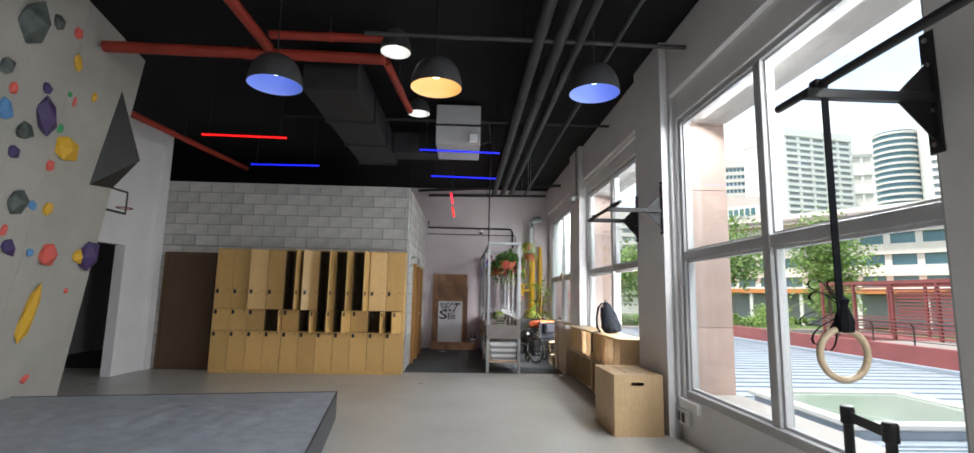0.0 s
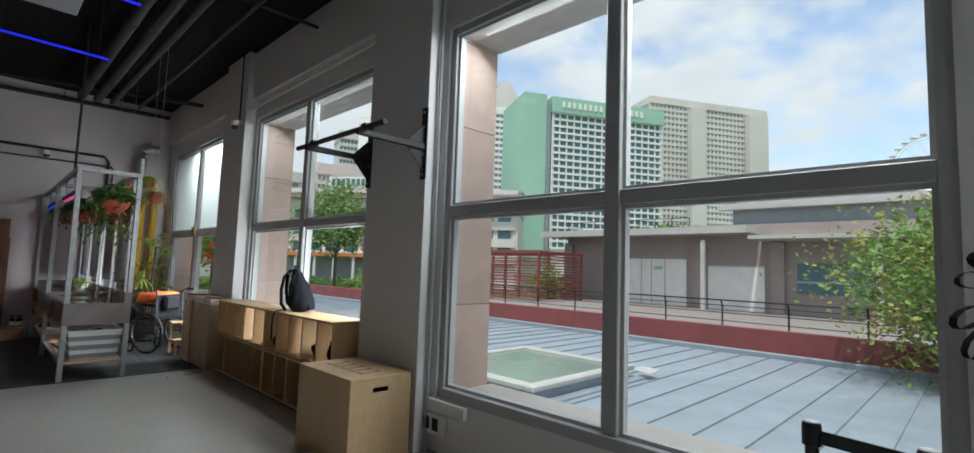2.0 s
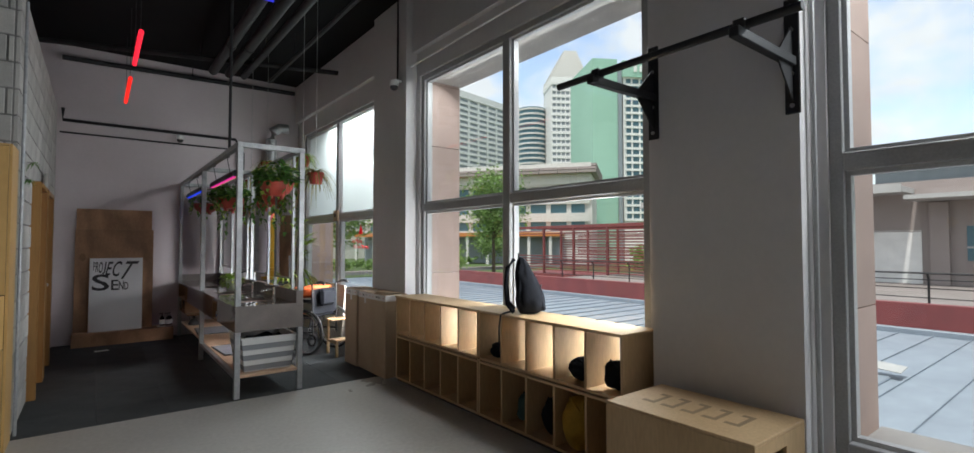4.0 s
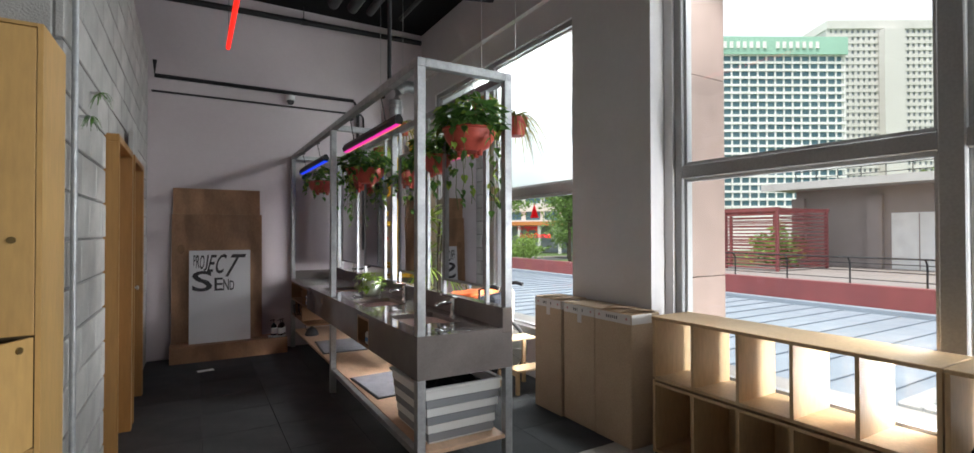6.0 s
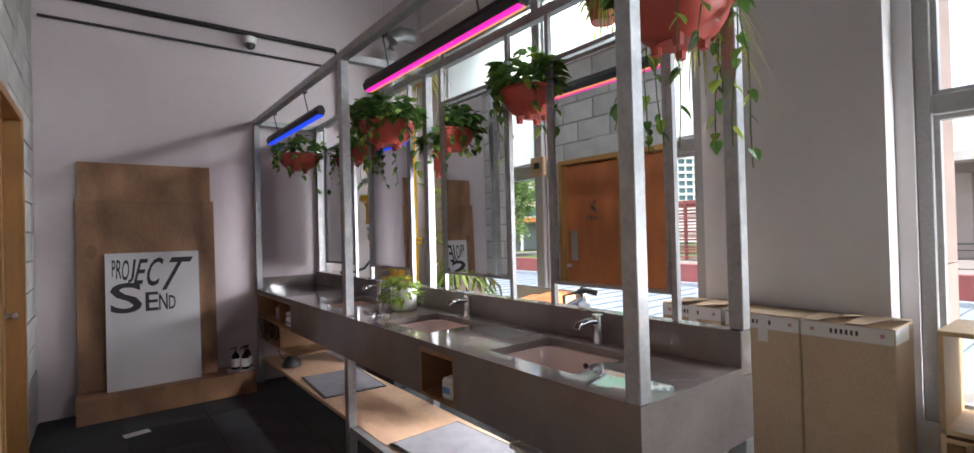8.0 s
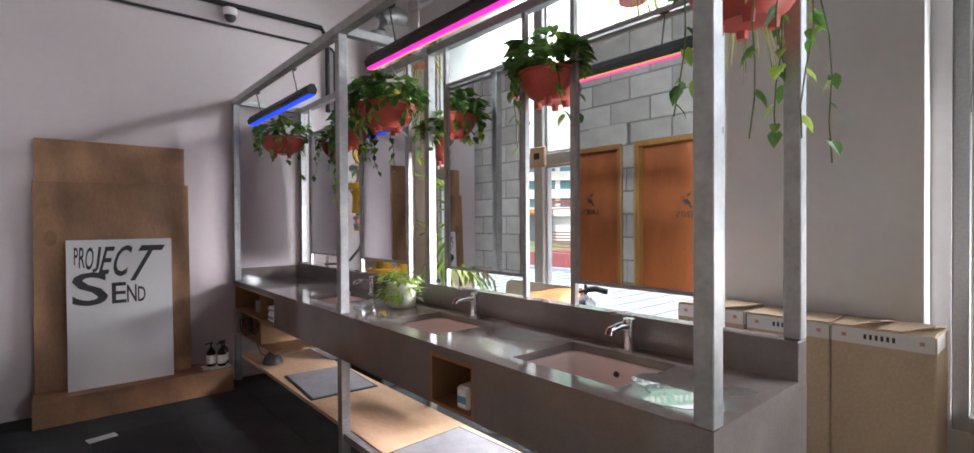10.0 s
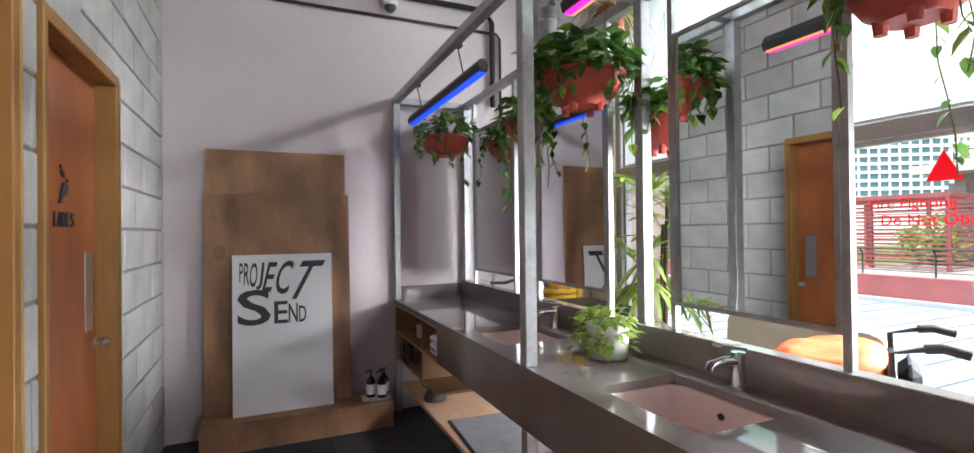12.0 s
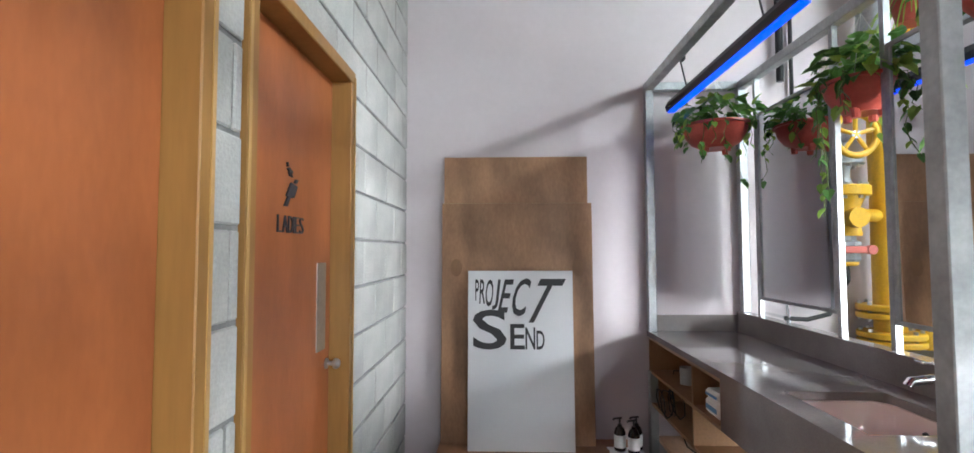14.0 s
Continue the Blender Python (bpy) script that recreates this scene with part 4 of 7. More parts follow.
def pavilion():
    b = thing("terrace_building", "brown rendered low building with white doors and flat canopy", "building", pose(27, 0, -0.25))
    solid("wall", [(0, 8, -22, 21.5, 0, 4.0)], M["facade"], b)
    solid("canopy", [(-2.2, 8.2, 10.0, 22.0, 3.80, 4.02), (-2.25, -2.15, 9.95, 22.05, 3.75, 4.10)], M["facade_pale"], b, "pale canopy edge")
    solid("canopy", [(-2.2, 8.2, -22, 9.9, 3.45, 3.62)], M["facade_pale"], b)
    solid("parapet_band", [(0.6, 8.0, -22, 13.2, 4.0, 4.4)], M["facade"], b)
    solid("clerestory", [(1.0, 7.5, -22, 11.6, 4.4, 5.3)], M["tower_glass"], b, "dark clerestory band")
    bm = bmesh.new()
    for i in range(12):
        t = i / 11
        z0, z1 = 5.2 + 1.0 * math.sin(math.pi * 0.5 * t), 5.2 + 1.0 * math.sin(math.pi * 0.5 * min(1, t + 1 / 11))
        box(bm, 0.4 + t * 6, 0.4 + (t + 1 / 11) * 6, -22, 12.2 - 1.5 * t, z0 - 0.02, z1)
    part("curved_roof", bm, M["facade_pale"], b, "pale curved metal roof")
    for y0, y1, h in ((13.65, 17.3, 2.55), (9.8, 12.5, 2.25)):
        d = solid("door", [(-0.06, -0.003, y0, y1, 0.0, h)], M["tower_white"], b, "white door screen")
        solid("door_line", [(-0.075, -0.061, y0 + (y1 - y0) * f - 0.02, y0 + (y1 - y0) * f + 0.02, 0.02, h - 0.05) for f in (0.33, 0.55, 0.72)] if y0 > 13 else [(-0.075, -0.061, y0, y1, h - 0.06, h - 0.02)], M["facade"], d)
    solid("exit_sign", [(-0.10, -0.077, 15.0, 15.5, 1.95, 2.15)], M["tower_green"], b)
    for y in (9.2, 12.95, 17.9, 21.3):
        solid("pilaster", [(-0.25, -0.002, y - 0.3, y + 0.3, 0, 3.4)], M["facade"], b)
    for y in (11.9, 5.0):
        solid("column", [(-2.1, -1.9, y, y + 0.2, 0, 3.44)], M["facade_pale"], b)
    for y0, y1, z0, z1 in ((2.5, 8.4, 1.0, 2.4), (-6, 1.5, 1.0, 2.4)):
        w = solid("window", [(-0.05, -0.003, y0, y1, z0, z1)], M["tower_blue"], b, "dark window")
        solid("window_rail", [(-0.08, -0.051, y0, y1, z0 + 0.5, z0 + 0.58)], M["facade_pale"], w)
    solid("roof_rail", [(0.0, 0.03, 13.5, 21.5, 4.8, 4.84), (0.0, 0.03, 13.5, 21.5, 4.45, 4.48)] + [(0.0, 0.03, 13.5 + i * 1.0, 13.53 + i * 1.0, 4.02, 4.8) for i in range(9)], M["black_pipe"], b)


pavilion()


def pergola():
    p = thing("pergola", "red slatted pergola on the edge of the terrace", "pergola", pose(21, 19.1, -1.1))
    W, D, H = 9.6, 4.0, 3.6
    solid("base_wall", [(-0.1, D, -0.2, W + 0.2, 0, 0.75)], M["red_paint"], p)
    for y in (0, 2.4, 4.8, 7.2, W):
        for x in (0, D):
            solid("post", [(x - 0.06, x + 0.06, y - 0.06, y + 0.06, 0.75, H)], M["red_paint"], p)
    for x in (0, D):
        solid("beam", [(x - 0.07, x + 0.07, -0.1, W + 0.1, H - 0.16, H)], M["red_paint"], p)
    for i in range(17):
        y = i * W / 16
        solid("rafter", [(0.08, D - 0.08, y - 0.03, y + 0.03, H - 0.12, H - 0.02)], M["red_paint"], p)
    for i in range(15):
        z = 0.95 + i * 0.165
        solid("slat", [(-0.09, -0.061, 0.0, W if i < 6 or i > 12 else 4.4, z, z + 0.06)], M["red_paint"], p)
        solid("slat", [(0.07, D - 0.07, -0.09, -0.061, z, z + 0.06)], M["red_paint"], p)
        solid("slat", [(D + 0.061, D + 0.09, 0.0, W, z, z + 0.06)], M["red_paint"], p)


pergola()


def towers():
    eye = Vector((0.0, 4.0, 1.43))

    def at(az, dist):
        return Vector((eye.x + dist * math.sin(radians(az)), eye.y + dist * math.cos(radians(az)), 0))

    def block(name, label, a, b, depth, h, base, frame_m, glass_m, floors, bays, inset=0.5, z0=-4.0, pier=0.11, band=0.36):
        """A tower whose front runs from a to b: glazed core, floor bands and piers in front of it, plain sides."""
        w = (b - a).length
        turn = math.degrees(math.atan2(b.y - a.y, b.x - a.x))
        t = thing(name, label, "building", pose(a.x, a.y, z0, 0, 0, turn), "distant towers")
        solid("core", [(0, w, inset, depth, 0, h)], frame_m, t)
        bot = base * (h)
        step = (h - bot) / floors
        for f in range(floors):
            solid("window", [(w * 0.02, w * 0.98, inset - 0.06, inset - 0.01, bot + f * step + step * (band + 0.02), bot + f * step + step * 0.90)], glass_m, t)
        bm = bmesh.new()
        for f in range(floors + 1):
            box(bm, 0, w, 0, inset - 0.02, bot + f * step - step * 0.12, bot + f * step + step * band)
        part("floor_band", bm, frame_m, t)
        bm = bmesh.new()
        for i in range(bays + 1):
            x = i * w / bays
            box(bm, x - w / bays * pier, x + w / bays * pier, inset - 0.35, inset - 0.02, bot, h)
        part("pier", bm, frame_m, t)
        solid("parapet", [(-0.4, w + 0.4, -0.3, depth, h, h + step * 1.2)], frame_m, t)
        return t, w

    # hotel with a green end wall and white window grid
    a, b = at(53.1, 166), at(65.1, 187)
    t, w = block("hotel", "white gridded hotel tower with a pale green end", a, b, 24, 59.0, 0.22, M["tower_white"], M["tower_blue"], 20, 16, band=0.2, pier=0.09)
    solid("green_top", [(-0.6, w + 0.6, -0.6, 24.2, 59.1, 64.4)], M["tower_green"], t, "green top band")
    for i in range(16):
        if i != 8:
            solid("sign_letter", [(3 + i * 2.0, 4.0 + i * 2.0, -0.9, -0.62, 60.8, 62.8)], M["tower_white"], t)
    solid("green_wall", [(-10.2, -1.9, 1.0, 24, 0, 65.2)], M["tower_green"], t, "green end wall")
    solid("green_wall_edge", [(-1.88, -0.65, 0.2, 2.0, 0, 62)], M["tower_glass"], t)
    # grey slab behind it
    a, b = at(63.9, 205), at(75.1, 240)
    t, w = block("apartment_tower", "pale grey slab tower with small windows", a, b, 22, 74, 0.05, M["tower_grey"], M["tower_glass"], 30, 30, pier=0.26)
    solid("bay", [(w * 0.30, w * 0.42, -3, -0.4, 0, 73)], M["tower_grey"], t)
    solid("bay", [(w * 0.80, w * 0.97, -3, -0.4, 0, 73)], M["tower_grey"], t)
    # tall tower with a tapering top
    a, b = at(45.2, 300), at(49.2, 306)
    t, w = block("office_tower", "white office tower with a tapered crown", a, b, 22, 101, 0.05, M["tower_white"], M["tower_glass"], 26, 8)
    bm = bmesh.new()
    for i in range(8):
        box(bm, w * 0.06 * i, w - w * 0.03 * i, i * 0.9, 22 - i * 0.9, 105 + i * 2.4, 107.4 + i * 2.4)
    part("crown", bm, M["tower_grey"], t)
    # rounded dark tower: rings of glass and sill
    c = at(42.85, 320)
    t = thing("round_tower", "dark glazed cylindrical tower", "building", pose(c.x, c.y, -4), "distant towers")
    bm = bmesh.new()
    lathe(bm, [(0.1, 0), (9, 0), (9, 91), (0.1, 91)], 24)
    part("glass_drum", bm, M["tower_blue"], t)
    for f in range(22):
        bm = bmesh.new()
        lathe(bm, [(9.0, 24 + f * 3.1), (9.5, 24 + f * 3.1), (9.5, 25.1 + f * 3.1), (9.0, 25.1 + f * 3.1)], 24)
        part("sill_ring", bm, M["tower_grey"], t)
    # big white stepped slab
    a, b = at(34.5, 200), at(39.8, 222)
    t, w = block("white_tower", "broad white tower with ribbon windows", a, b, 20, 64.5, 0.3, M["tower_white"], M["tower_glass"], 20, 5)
    solid("roof_block", [(w * 0.1, w * 0.45, 5, 15, 64.5, 69.5)], M["tower_white"], t)
    a, b = at(39.7, 232), at(41.3, 234)
    block("plain_tower", "plain white tower end", a, b, 16, 62, 0.3, M["tower_white"], M["tower_grey"], 6, 2)
    a, b = at(28.7, 260), at(31.3, 262)
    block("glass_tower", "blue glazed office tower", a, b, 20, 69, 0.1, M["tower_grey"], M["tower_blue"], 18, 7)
    a, b = at(32.1, 214), at(34.6, 210)
    t, w = block("slab_tower", "plain white slab tower with a round roof deck", a, b, 24, 66, 0.2, M["tower_white"], M["tower_grey"], 20, 2, pier=0.3)
    bm = bmesh.new()
    lathe(bm, [(0.1, 64.0), (3.6, 64.6), (3.8, 65.4), (0.1, 65.4)], 20, (-1.6, 5.0, 0))
    part("roof_deck", bm, M["tower_grey"], t, "round pale roof deck")
    bm = bmesh.new()
    lathe(bm, [(0.1, 60.6), (2.6, 61.0), (2.8, 61.8), (0.1, 61.8)], 20, (-1.2, 5.0, 0))
    part("roof_deck", bm, M["tower_grey"], t, "round pale roof deck")
    a, b = at(26.6, 190), at(31.9, 196)
    block("low_block", "white mid-rise block with small windows", a, b, 16, 38, 0.2, M["tower_pink"], M["tower_glass"], 9, 12, pier=0.2)
    a, b = at(8.0, 180), at(25.0, 190)
    block("far_block", "pale mid-rise block with small windows", a, b, 16, 34, 0.2, M["tower_grey"], M["tower_glass"], 9, 14)
    # low blue-glass hall with a deck roof, across the road
    a, b = at(24.0, 152), at(49.2, 132)
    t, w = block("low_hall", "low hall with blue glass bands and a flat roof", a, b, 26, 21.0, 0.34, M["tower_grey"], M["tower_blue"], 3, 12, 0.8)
    for z, back in ((23.7, 0), (24.7, 1.2), (25.7, 2.4)):
        for k in range(14):
            solid("roof_slat", [(-2 + k * (w + 4) / 14, -2 + (k + 0.96) * (w + 4) / 14, -2.5 + back, 27, z, z + 0.62)], M["facade"], t, "brown slatted roof deck")
    solid("awning", [(0, w * 0.9, -6, -0.2, 7.3, 8.3)], M["orange"], t, "orange awning")
    solid("arcade", [(0, w * 0.9, -0.35, -0.05, 0.2, 7.0)], M["tower_glass"], t, "dark arcade under the awning")
    for k in range(11):
        solid("arcade_post", [(w * 0.085 * k, w * 0.085 * k + 0.7, -5.6, -5.0, 0, 7.3)], M["tower_grey"], t)
    panel = solid("sign_panel", [(w * 0.20, w * 0.375, -3.2, -2.8, 26.4, 29.4)], M["tower_white"], t, "white sign panel")
    for i in range(7):
        solid("sign_letter", [(w * 0.215 + i * w * 0.022, w * 0.215 + i * w * 0.022 + w * 0.015, -3.4, -3.21, 27.0, 28.8)], M["tower_blue"], panel)
    # observation wheel
    c = at(87.7, 520)
    r = 27
    t = thing("observation_wheel", "pale giant observation wheel far away", "ferris wheel", pose(c.x, c.y, 92, 0, 0, -87.7))
    for rad, s in ((r, 0.5), (r - 2.2, 0.35)):
        bm = bmesh.new()
        torus(bm, (0, 0, 0), (0, 1, 0), rad, s, 60, 6)
        part("rim", bm, M["tower_white"], t)
    for i in range(28):
        q = 2 * math.pi * i / 28
        bm = bmesh.new()
        box(bm, -2.1, 2.1, -1.2, 1.2, -0.9, 0.9, 0.4, m=pose((r + 1.8) * math.sin(q), 0, (r + 1.8) * math.cos(q), 0, 0, 0))
        part("capsule", bm, M["tower_grey"], t)
    for i in range(16):
        q = 2 * math.pi * i / 16
        bm = bmesh.new()
        tube(bm, [(0, 0, 0), (r * math.sin(q), 0, r * math.cos(q))], 0.12, 4)
        part("spoke", bm, M["tower_grey"], t)
    for x in (-14, 14):
        bm = bmesh.new()
        tube(bm, [(0, 0, 0), (x, 4, -95.5)], 1.0, 6)
        part("support", bm, M["tower_white"], t)


towers()


def leaf_cloud(bm, centre, size, count, leaf, rng, hollow=0.35, droop=0.0):
    """Scatters folded leaves, in twiggy clusters, through an uneven blob."""
    clumps = []
    for i in range(max(8, count // 40)):
        while True:
            v = Vector((rng.uniform(-1, 1), rng.uniform(-1, 1), rng.uniform(-1, 1)))
            if hollow < v.length < 1:
                break
        k = 0.82 + 0.3 * noise.noise(v * 1.7 + Vector(centre))
        clumps.append(Vector((v.x * size[0], v.y * size[1], v.z * size[2])) * k)
    s = min(size) * 0.24
    for i in range(count):
        c = clumps[i % len(clumps)]
        p = Vector(centre) + c + Vector((rng.gauss(0, s), rng.gauss(0, s), rng.gauss(0, s * 0.7)))
        d = Vector((rng.uniform(-1, 1), rng.uniform(-1, 1), rng.uniform(-0.7, 0.5) - droop)).normalized()
        u = d.cross(Vector((rng.uniform(-1, 1), rng.uniform(-1, 1), rng.uniform(-1, 1)))).normalized()
        n = d.cross(u)
        L = leaf * rng.uniform(0.6, 1.3)
        a, b, e, f = bm.verts.new(p), bm.verts.new(p + d * L * 0.5 + u * L * 0.28 + n * L * 0.08), bm.verts.new(p + d * L), bm.verts.new(p + d * L * 0.5 - u * L * 0.28 + n * L * 0.08)
        bm.faces.new((a, b, e))
        bm.faces.new((a, e, f))


def tree(x, y, z, h, r, label, seed, leaf=0.3, count=2600, material="leaf", trunk=0.16, low=0.35, squash=0.75):
    rng = random.Random(seed)
    t = thing("tree", label, "tree", pose(x, y, z), "trees outside")
    bm = bmesh.new()
    top = h * 0.62
    tube(bm, [(0, 0, 0), (rng.uniform(-.1, .1), rng.uniform(-.1, .1), top * 0.5), (rng.uniform(-.2, .2), rng.uniform(-.2, .2), top)], trunk, 8, trunk * 0.55)
    part("trunk", bm, M["bark"], t, smooth=True)
    for i in range(7):
        q = i * 2.4 + rng.uniform(-0.3, 0.3)
        s = top * rng.uniform(0.5, 0.95)
        bm = bmesh.new()
        tube(bm, [(0, 0, s), (r * 0.35 * math.cos(q), r * 0.35 * math.sin(q), s + h * 0.10), (r * 0.75 * math.cos(q), r * 0.75 * math.sin(q), s + h * 0.2)], trunk * 0.4, 6, trunk * 0.12)
        part("limb", bm, M["bark"], t, smooth=True)
    bm = bmesh.new()
    zc = h * (1 + low) / 2
    leaf_cloud(bm, (0, 0, zc), (r, r, h * (1 - low) / 2), count, leaf, rng)
    part("crown", bm, M[material], t)
    return t


tree(54.0, 72.5, -4.0, 19.0, 5.6, "large green street tree beside the lawn", 3, 0.6, 5200, trunk=0.34, low=0.30)
tree(36.5, 69.0, -4.0, 18.0, 5.0, "green street tree beside the lawn", 4, 0.6, 4200, trunk=0.3, low=0.34)
tree(28.5, 78.0, -4.0, 15.0, 4.8, "green street tree beside the lawn", 5, 0.6, 3000, trunk=0.26, low=0.3)
tree(20.5, 70.0, -4.0, 13.5, 4.6, "green street tree beside the lawn", 6, 0.6, 3000, trunk=0.26, low=0.3)
tree(68.0, 90.0, -4.0, 10.0, 4.8, "green street tree beyond the lawn", 8, 0.6, 2400, trunk=0.22, low=0.2)
tree(47.0, 76.0, -4.0, 6.0, 2.8, "young pale green tree on the lawn", 9, 0.45, 1500, "leaf_pale", trunk=0.12, low=0.1)
tree(12.15, 1.93, -0.6, 3.85, 2.55, "bushy tree with yellowing leaves beside the red parapet", 7, 0.12, 17000, "leaf_gold", 0.09, low=0.05)
for i, (x, y, w, h) in enumerate(((52.0, 101.0, 46.0, 1.9), (56.0, 107.0, 52.0, 2.6), (30.0, 101.0, 24.0, 2.2))):
    hedge = thing("hedge", "clipped green hedge beside the lawn", "hedge", pose(x, y, -4.0), "hedges")
    bm = bmesh.new()
    leaf_cloud(bm, (0, 0, h * 0.5), (w / 2, 0.9, h * 0.5), 4200, 0.55, random.Random(40 + i), 0.0)
    part("leaves", bm, M["leaf"], hedge)
bush = thing("hedge", "green planting on the flat roof", "hedge", pose(28.6, 15.0, 3.76), "hedges")
bm = bmesh.new()
leaf_cloud(bm, (0, 0, 0.25), (0.9, 2.6, 0.4), 1200, 0.25, random.Random(60), 0.0)
part("leaves", bm, M["leaf"], bush)
bush = thing("hedge", "yellow green shrub beside the pergola", "hedge", pose(24.5, 21.2, -0.25), "hedges")
bm = bmesh.new()
leaf_cloud(bm, (0, 0, 0.9), (1.2, 1.2, 1.0), 1200, 0.25, random.Random(61), 0.0)
part("leaves", bm, M["leaf_gold"], bush)

# ---- gym hall: climbing wall, ceiling services, fitness gear ----
M["climb_wall"] = mat("off_white_climbing_panel", (0.38, 0.365, 0.33), (0.33, 0.32, 0.285), 1.5, 0.7, bump=0.15, fine=60)
HOLD = {
    "purple": plain("purple_resin", (0.06, 0.035, 0.12), 0.5), "dark": mat("dark_green_marbled_resin", (0.045, 0.06, 0.055), (0.10, 0.12, 0.11), 6, 0.5),
    "red": plain("coral_resin", (0.62, 0.10, 0.08), 0.5), "yellow": plain("yellow_resin", (0.62, 0.36, 0.03), 0.5),
    "blue": plain("blue_resin", (0.10, 0.26, 0.50), 0.5), "green": plain("green_resin", (0.03, 0.30, 0.10), 0.5),
}
CLIMB_O, CLIMB_T = Vector((-4.55, 6.3, 0.0)), Vector((-3.98, 6.3, 4.27))
c_along = Vector((0.2, -0.98, 0)).normalized()
c_rise = (CLIMB_T - CLIMB_O).normalized()
c_out = c_along.cross(c_rise).normalized() * -1
c_rise = c_out.cross(c_along) * -1 if c_out.cross(c_along).z < 0 else c_out.cross(c_along)
climb_m = Matrix(((c_along.x, c_rise.x, c_out.x, CLIMB_O.x), (c_along.y, c_rise.y, c_out.y, CLIMB_O.y), (c_along.z, c_rise.z, c_out.z, CLIMB_O.z), (0, 0, 0, 1)))
climb = thing("climbing_wall", "overhanging off-white climbing wall with coloured holds", "climbing wall", climb_m)
edge_v = (CLIMB_T - CLIMB_O).dot(c_rise)
edge_u = (CLIMB_T - CLIMB_O).dot(c_along)
for i in range(8):
    bm = bmesh.new()
    u0, u1 = i * 1.3, (i + 1) * 1.3 - 0.003
    vs = [(u0, 0), (u1, 0), (u1 + edge_u, edge_v), (u0 + edge_u, edge_v)]
    a = [bm.verts.new((u, v, 0)) for u, v in vs]
    b = [bm.verts.new((u, v, -0.04)) for u, v in vs]
    bm.faces.new(a)
    bm.faces.new(b[::-1])
    for k in range(4):
        bm.faces.new((a[k], b[k], b[(k + 1) % 4], a[(k + 1) % 4]))
    part("panel", bm, M["climb_wall"], climb)


def hold(kind, u, v, w, h, turn, seed):
    """A rounded, lumpy resin hold bolted to the wall."""
    rng = random.Random(seed)
    bm = bmesh.new()
    bmesh.ops.create_icosphere(bm, subdivisions=1, radius=1.0)
    off = Vector((rng.uniform(0, 9), rng.uniform(0, 9), rng.uniform(0, 9)))
    for p in bm.verts:
        k = 1 + 0.38 * noise.noise(p.co * 1.1 + off)
        p.co = Vector((p.co.x * w / 2 * k, p.co.y * h / 2 * k, max(-0.01, p.co.z * min(w, h) * 0.33 * k)))
    part("hold", bm, HOLD[kind], climb, kind + " climbing hold", at=Matrix.Translation((u, v, 0.0)) @ Matrix.Rotation(radians(turn), 4, "Z"))


HOLDS = {
    "purple": [(1.54, 3.03, 0.32, 0.41), (1.63, 3.28, 0.16, 0.12), (1.81, 2.61, 0.16, 0.13), (0.28, 1.81, 0.44, 0.41), (1.5, 1.78, 0.27, 0.15)],
    "dark": [(1.76, 2.82, 0.24, 0.21), (2.06, 3.72, 0.41, 0.44), (1.74, 3.9, 0.19, 0.16), (2.18, 3.25, 0.2, 0.17), (1.58, 2.2, 0.29, 0.27)],
    "red": [(1.44, 3.95, 0.15, 0.13), (2.03, 3.12, 0.13, 0.14), (1.18, 3.32, 0.07, 0.12), (1.27, 2.62, 0.13, 0.14), (0.9, 1.75, 0.33, 0.28), (1.62, 1.93, 0.09, 0.15), (0.49, 1.39, 0.09, 0.07), (0.66, 0.48, 0.16, 0.09)],
    "yellow": [(1.31, 3.69, 0.15, 0.21), (0.88, 3.49, 0.11, 0.14), (1.12, 2.84, 0.43, 0.28), (1.11, 2.21, 0.19, 0.16), (0.46, 1.78, 0.25, 0.17), (0.93, 1.15, 0.24, 0.72)],
    "blue": [(2.06, 2.92, 0.19, 0.25), (1.35, 2.2, 0.19, 0.1), (1.17, 1.76, 0.13, 0.1)],
    "green": [(1.28, 3.36, 0.08, 0.07), (1.28, 3.0, 0.1, 0.1)],
}
for kind, spots in HOLDS.items():
    for i, (u, v, w, h) in enumerate(spots):
        hold(kind, u + 0.07 if u > 0.5 else u - 0.05, v - 0.02, w * 0.92, h * 0.95, (i * 37) % 50 - 25, i + len(kind) * 10)
# large faceted dark volume on the outer edge
bm = bmesh.new()
vol = [(0.45, 3.76), (0.05, 3.45), (0.06, 2.63), (0.57, 2.57)]
base = [bm.verts.new((u, v, 0.002)) for u, v in vol]
tip = bm.verts.new((sum(u for u, v in vol) / 4 - 0.02, sum(v for u, v in vol) / 4 - 0.1, 0.30))
for k in range(4):
    bm.faces.new((base[k], base[(k + 1) % 4], tip))
bm.faces.new(base[::-1])
part("volume", bm, M["black"], climb, "dark faceted volume")

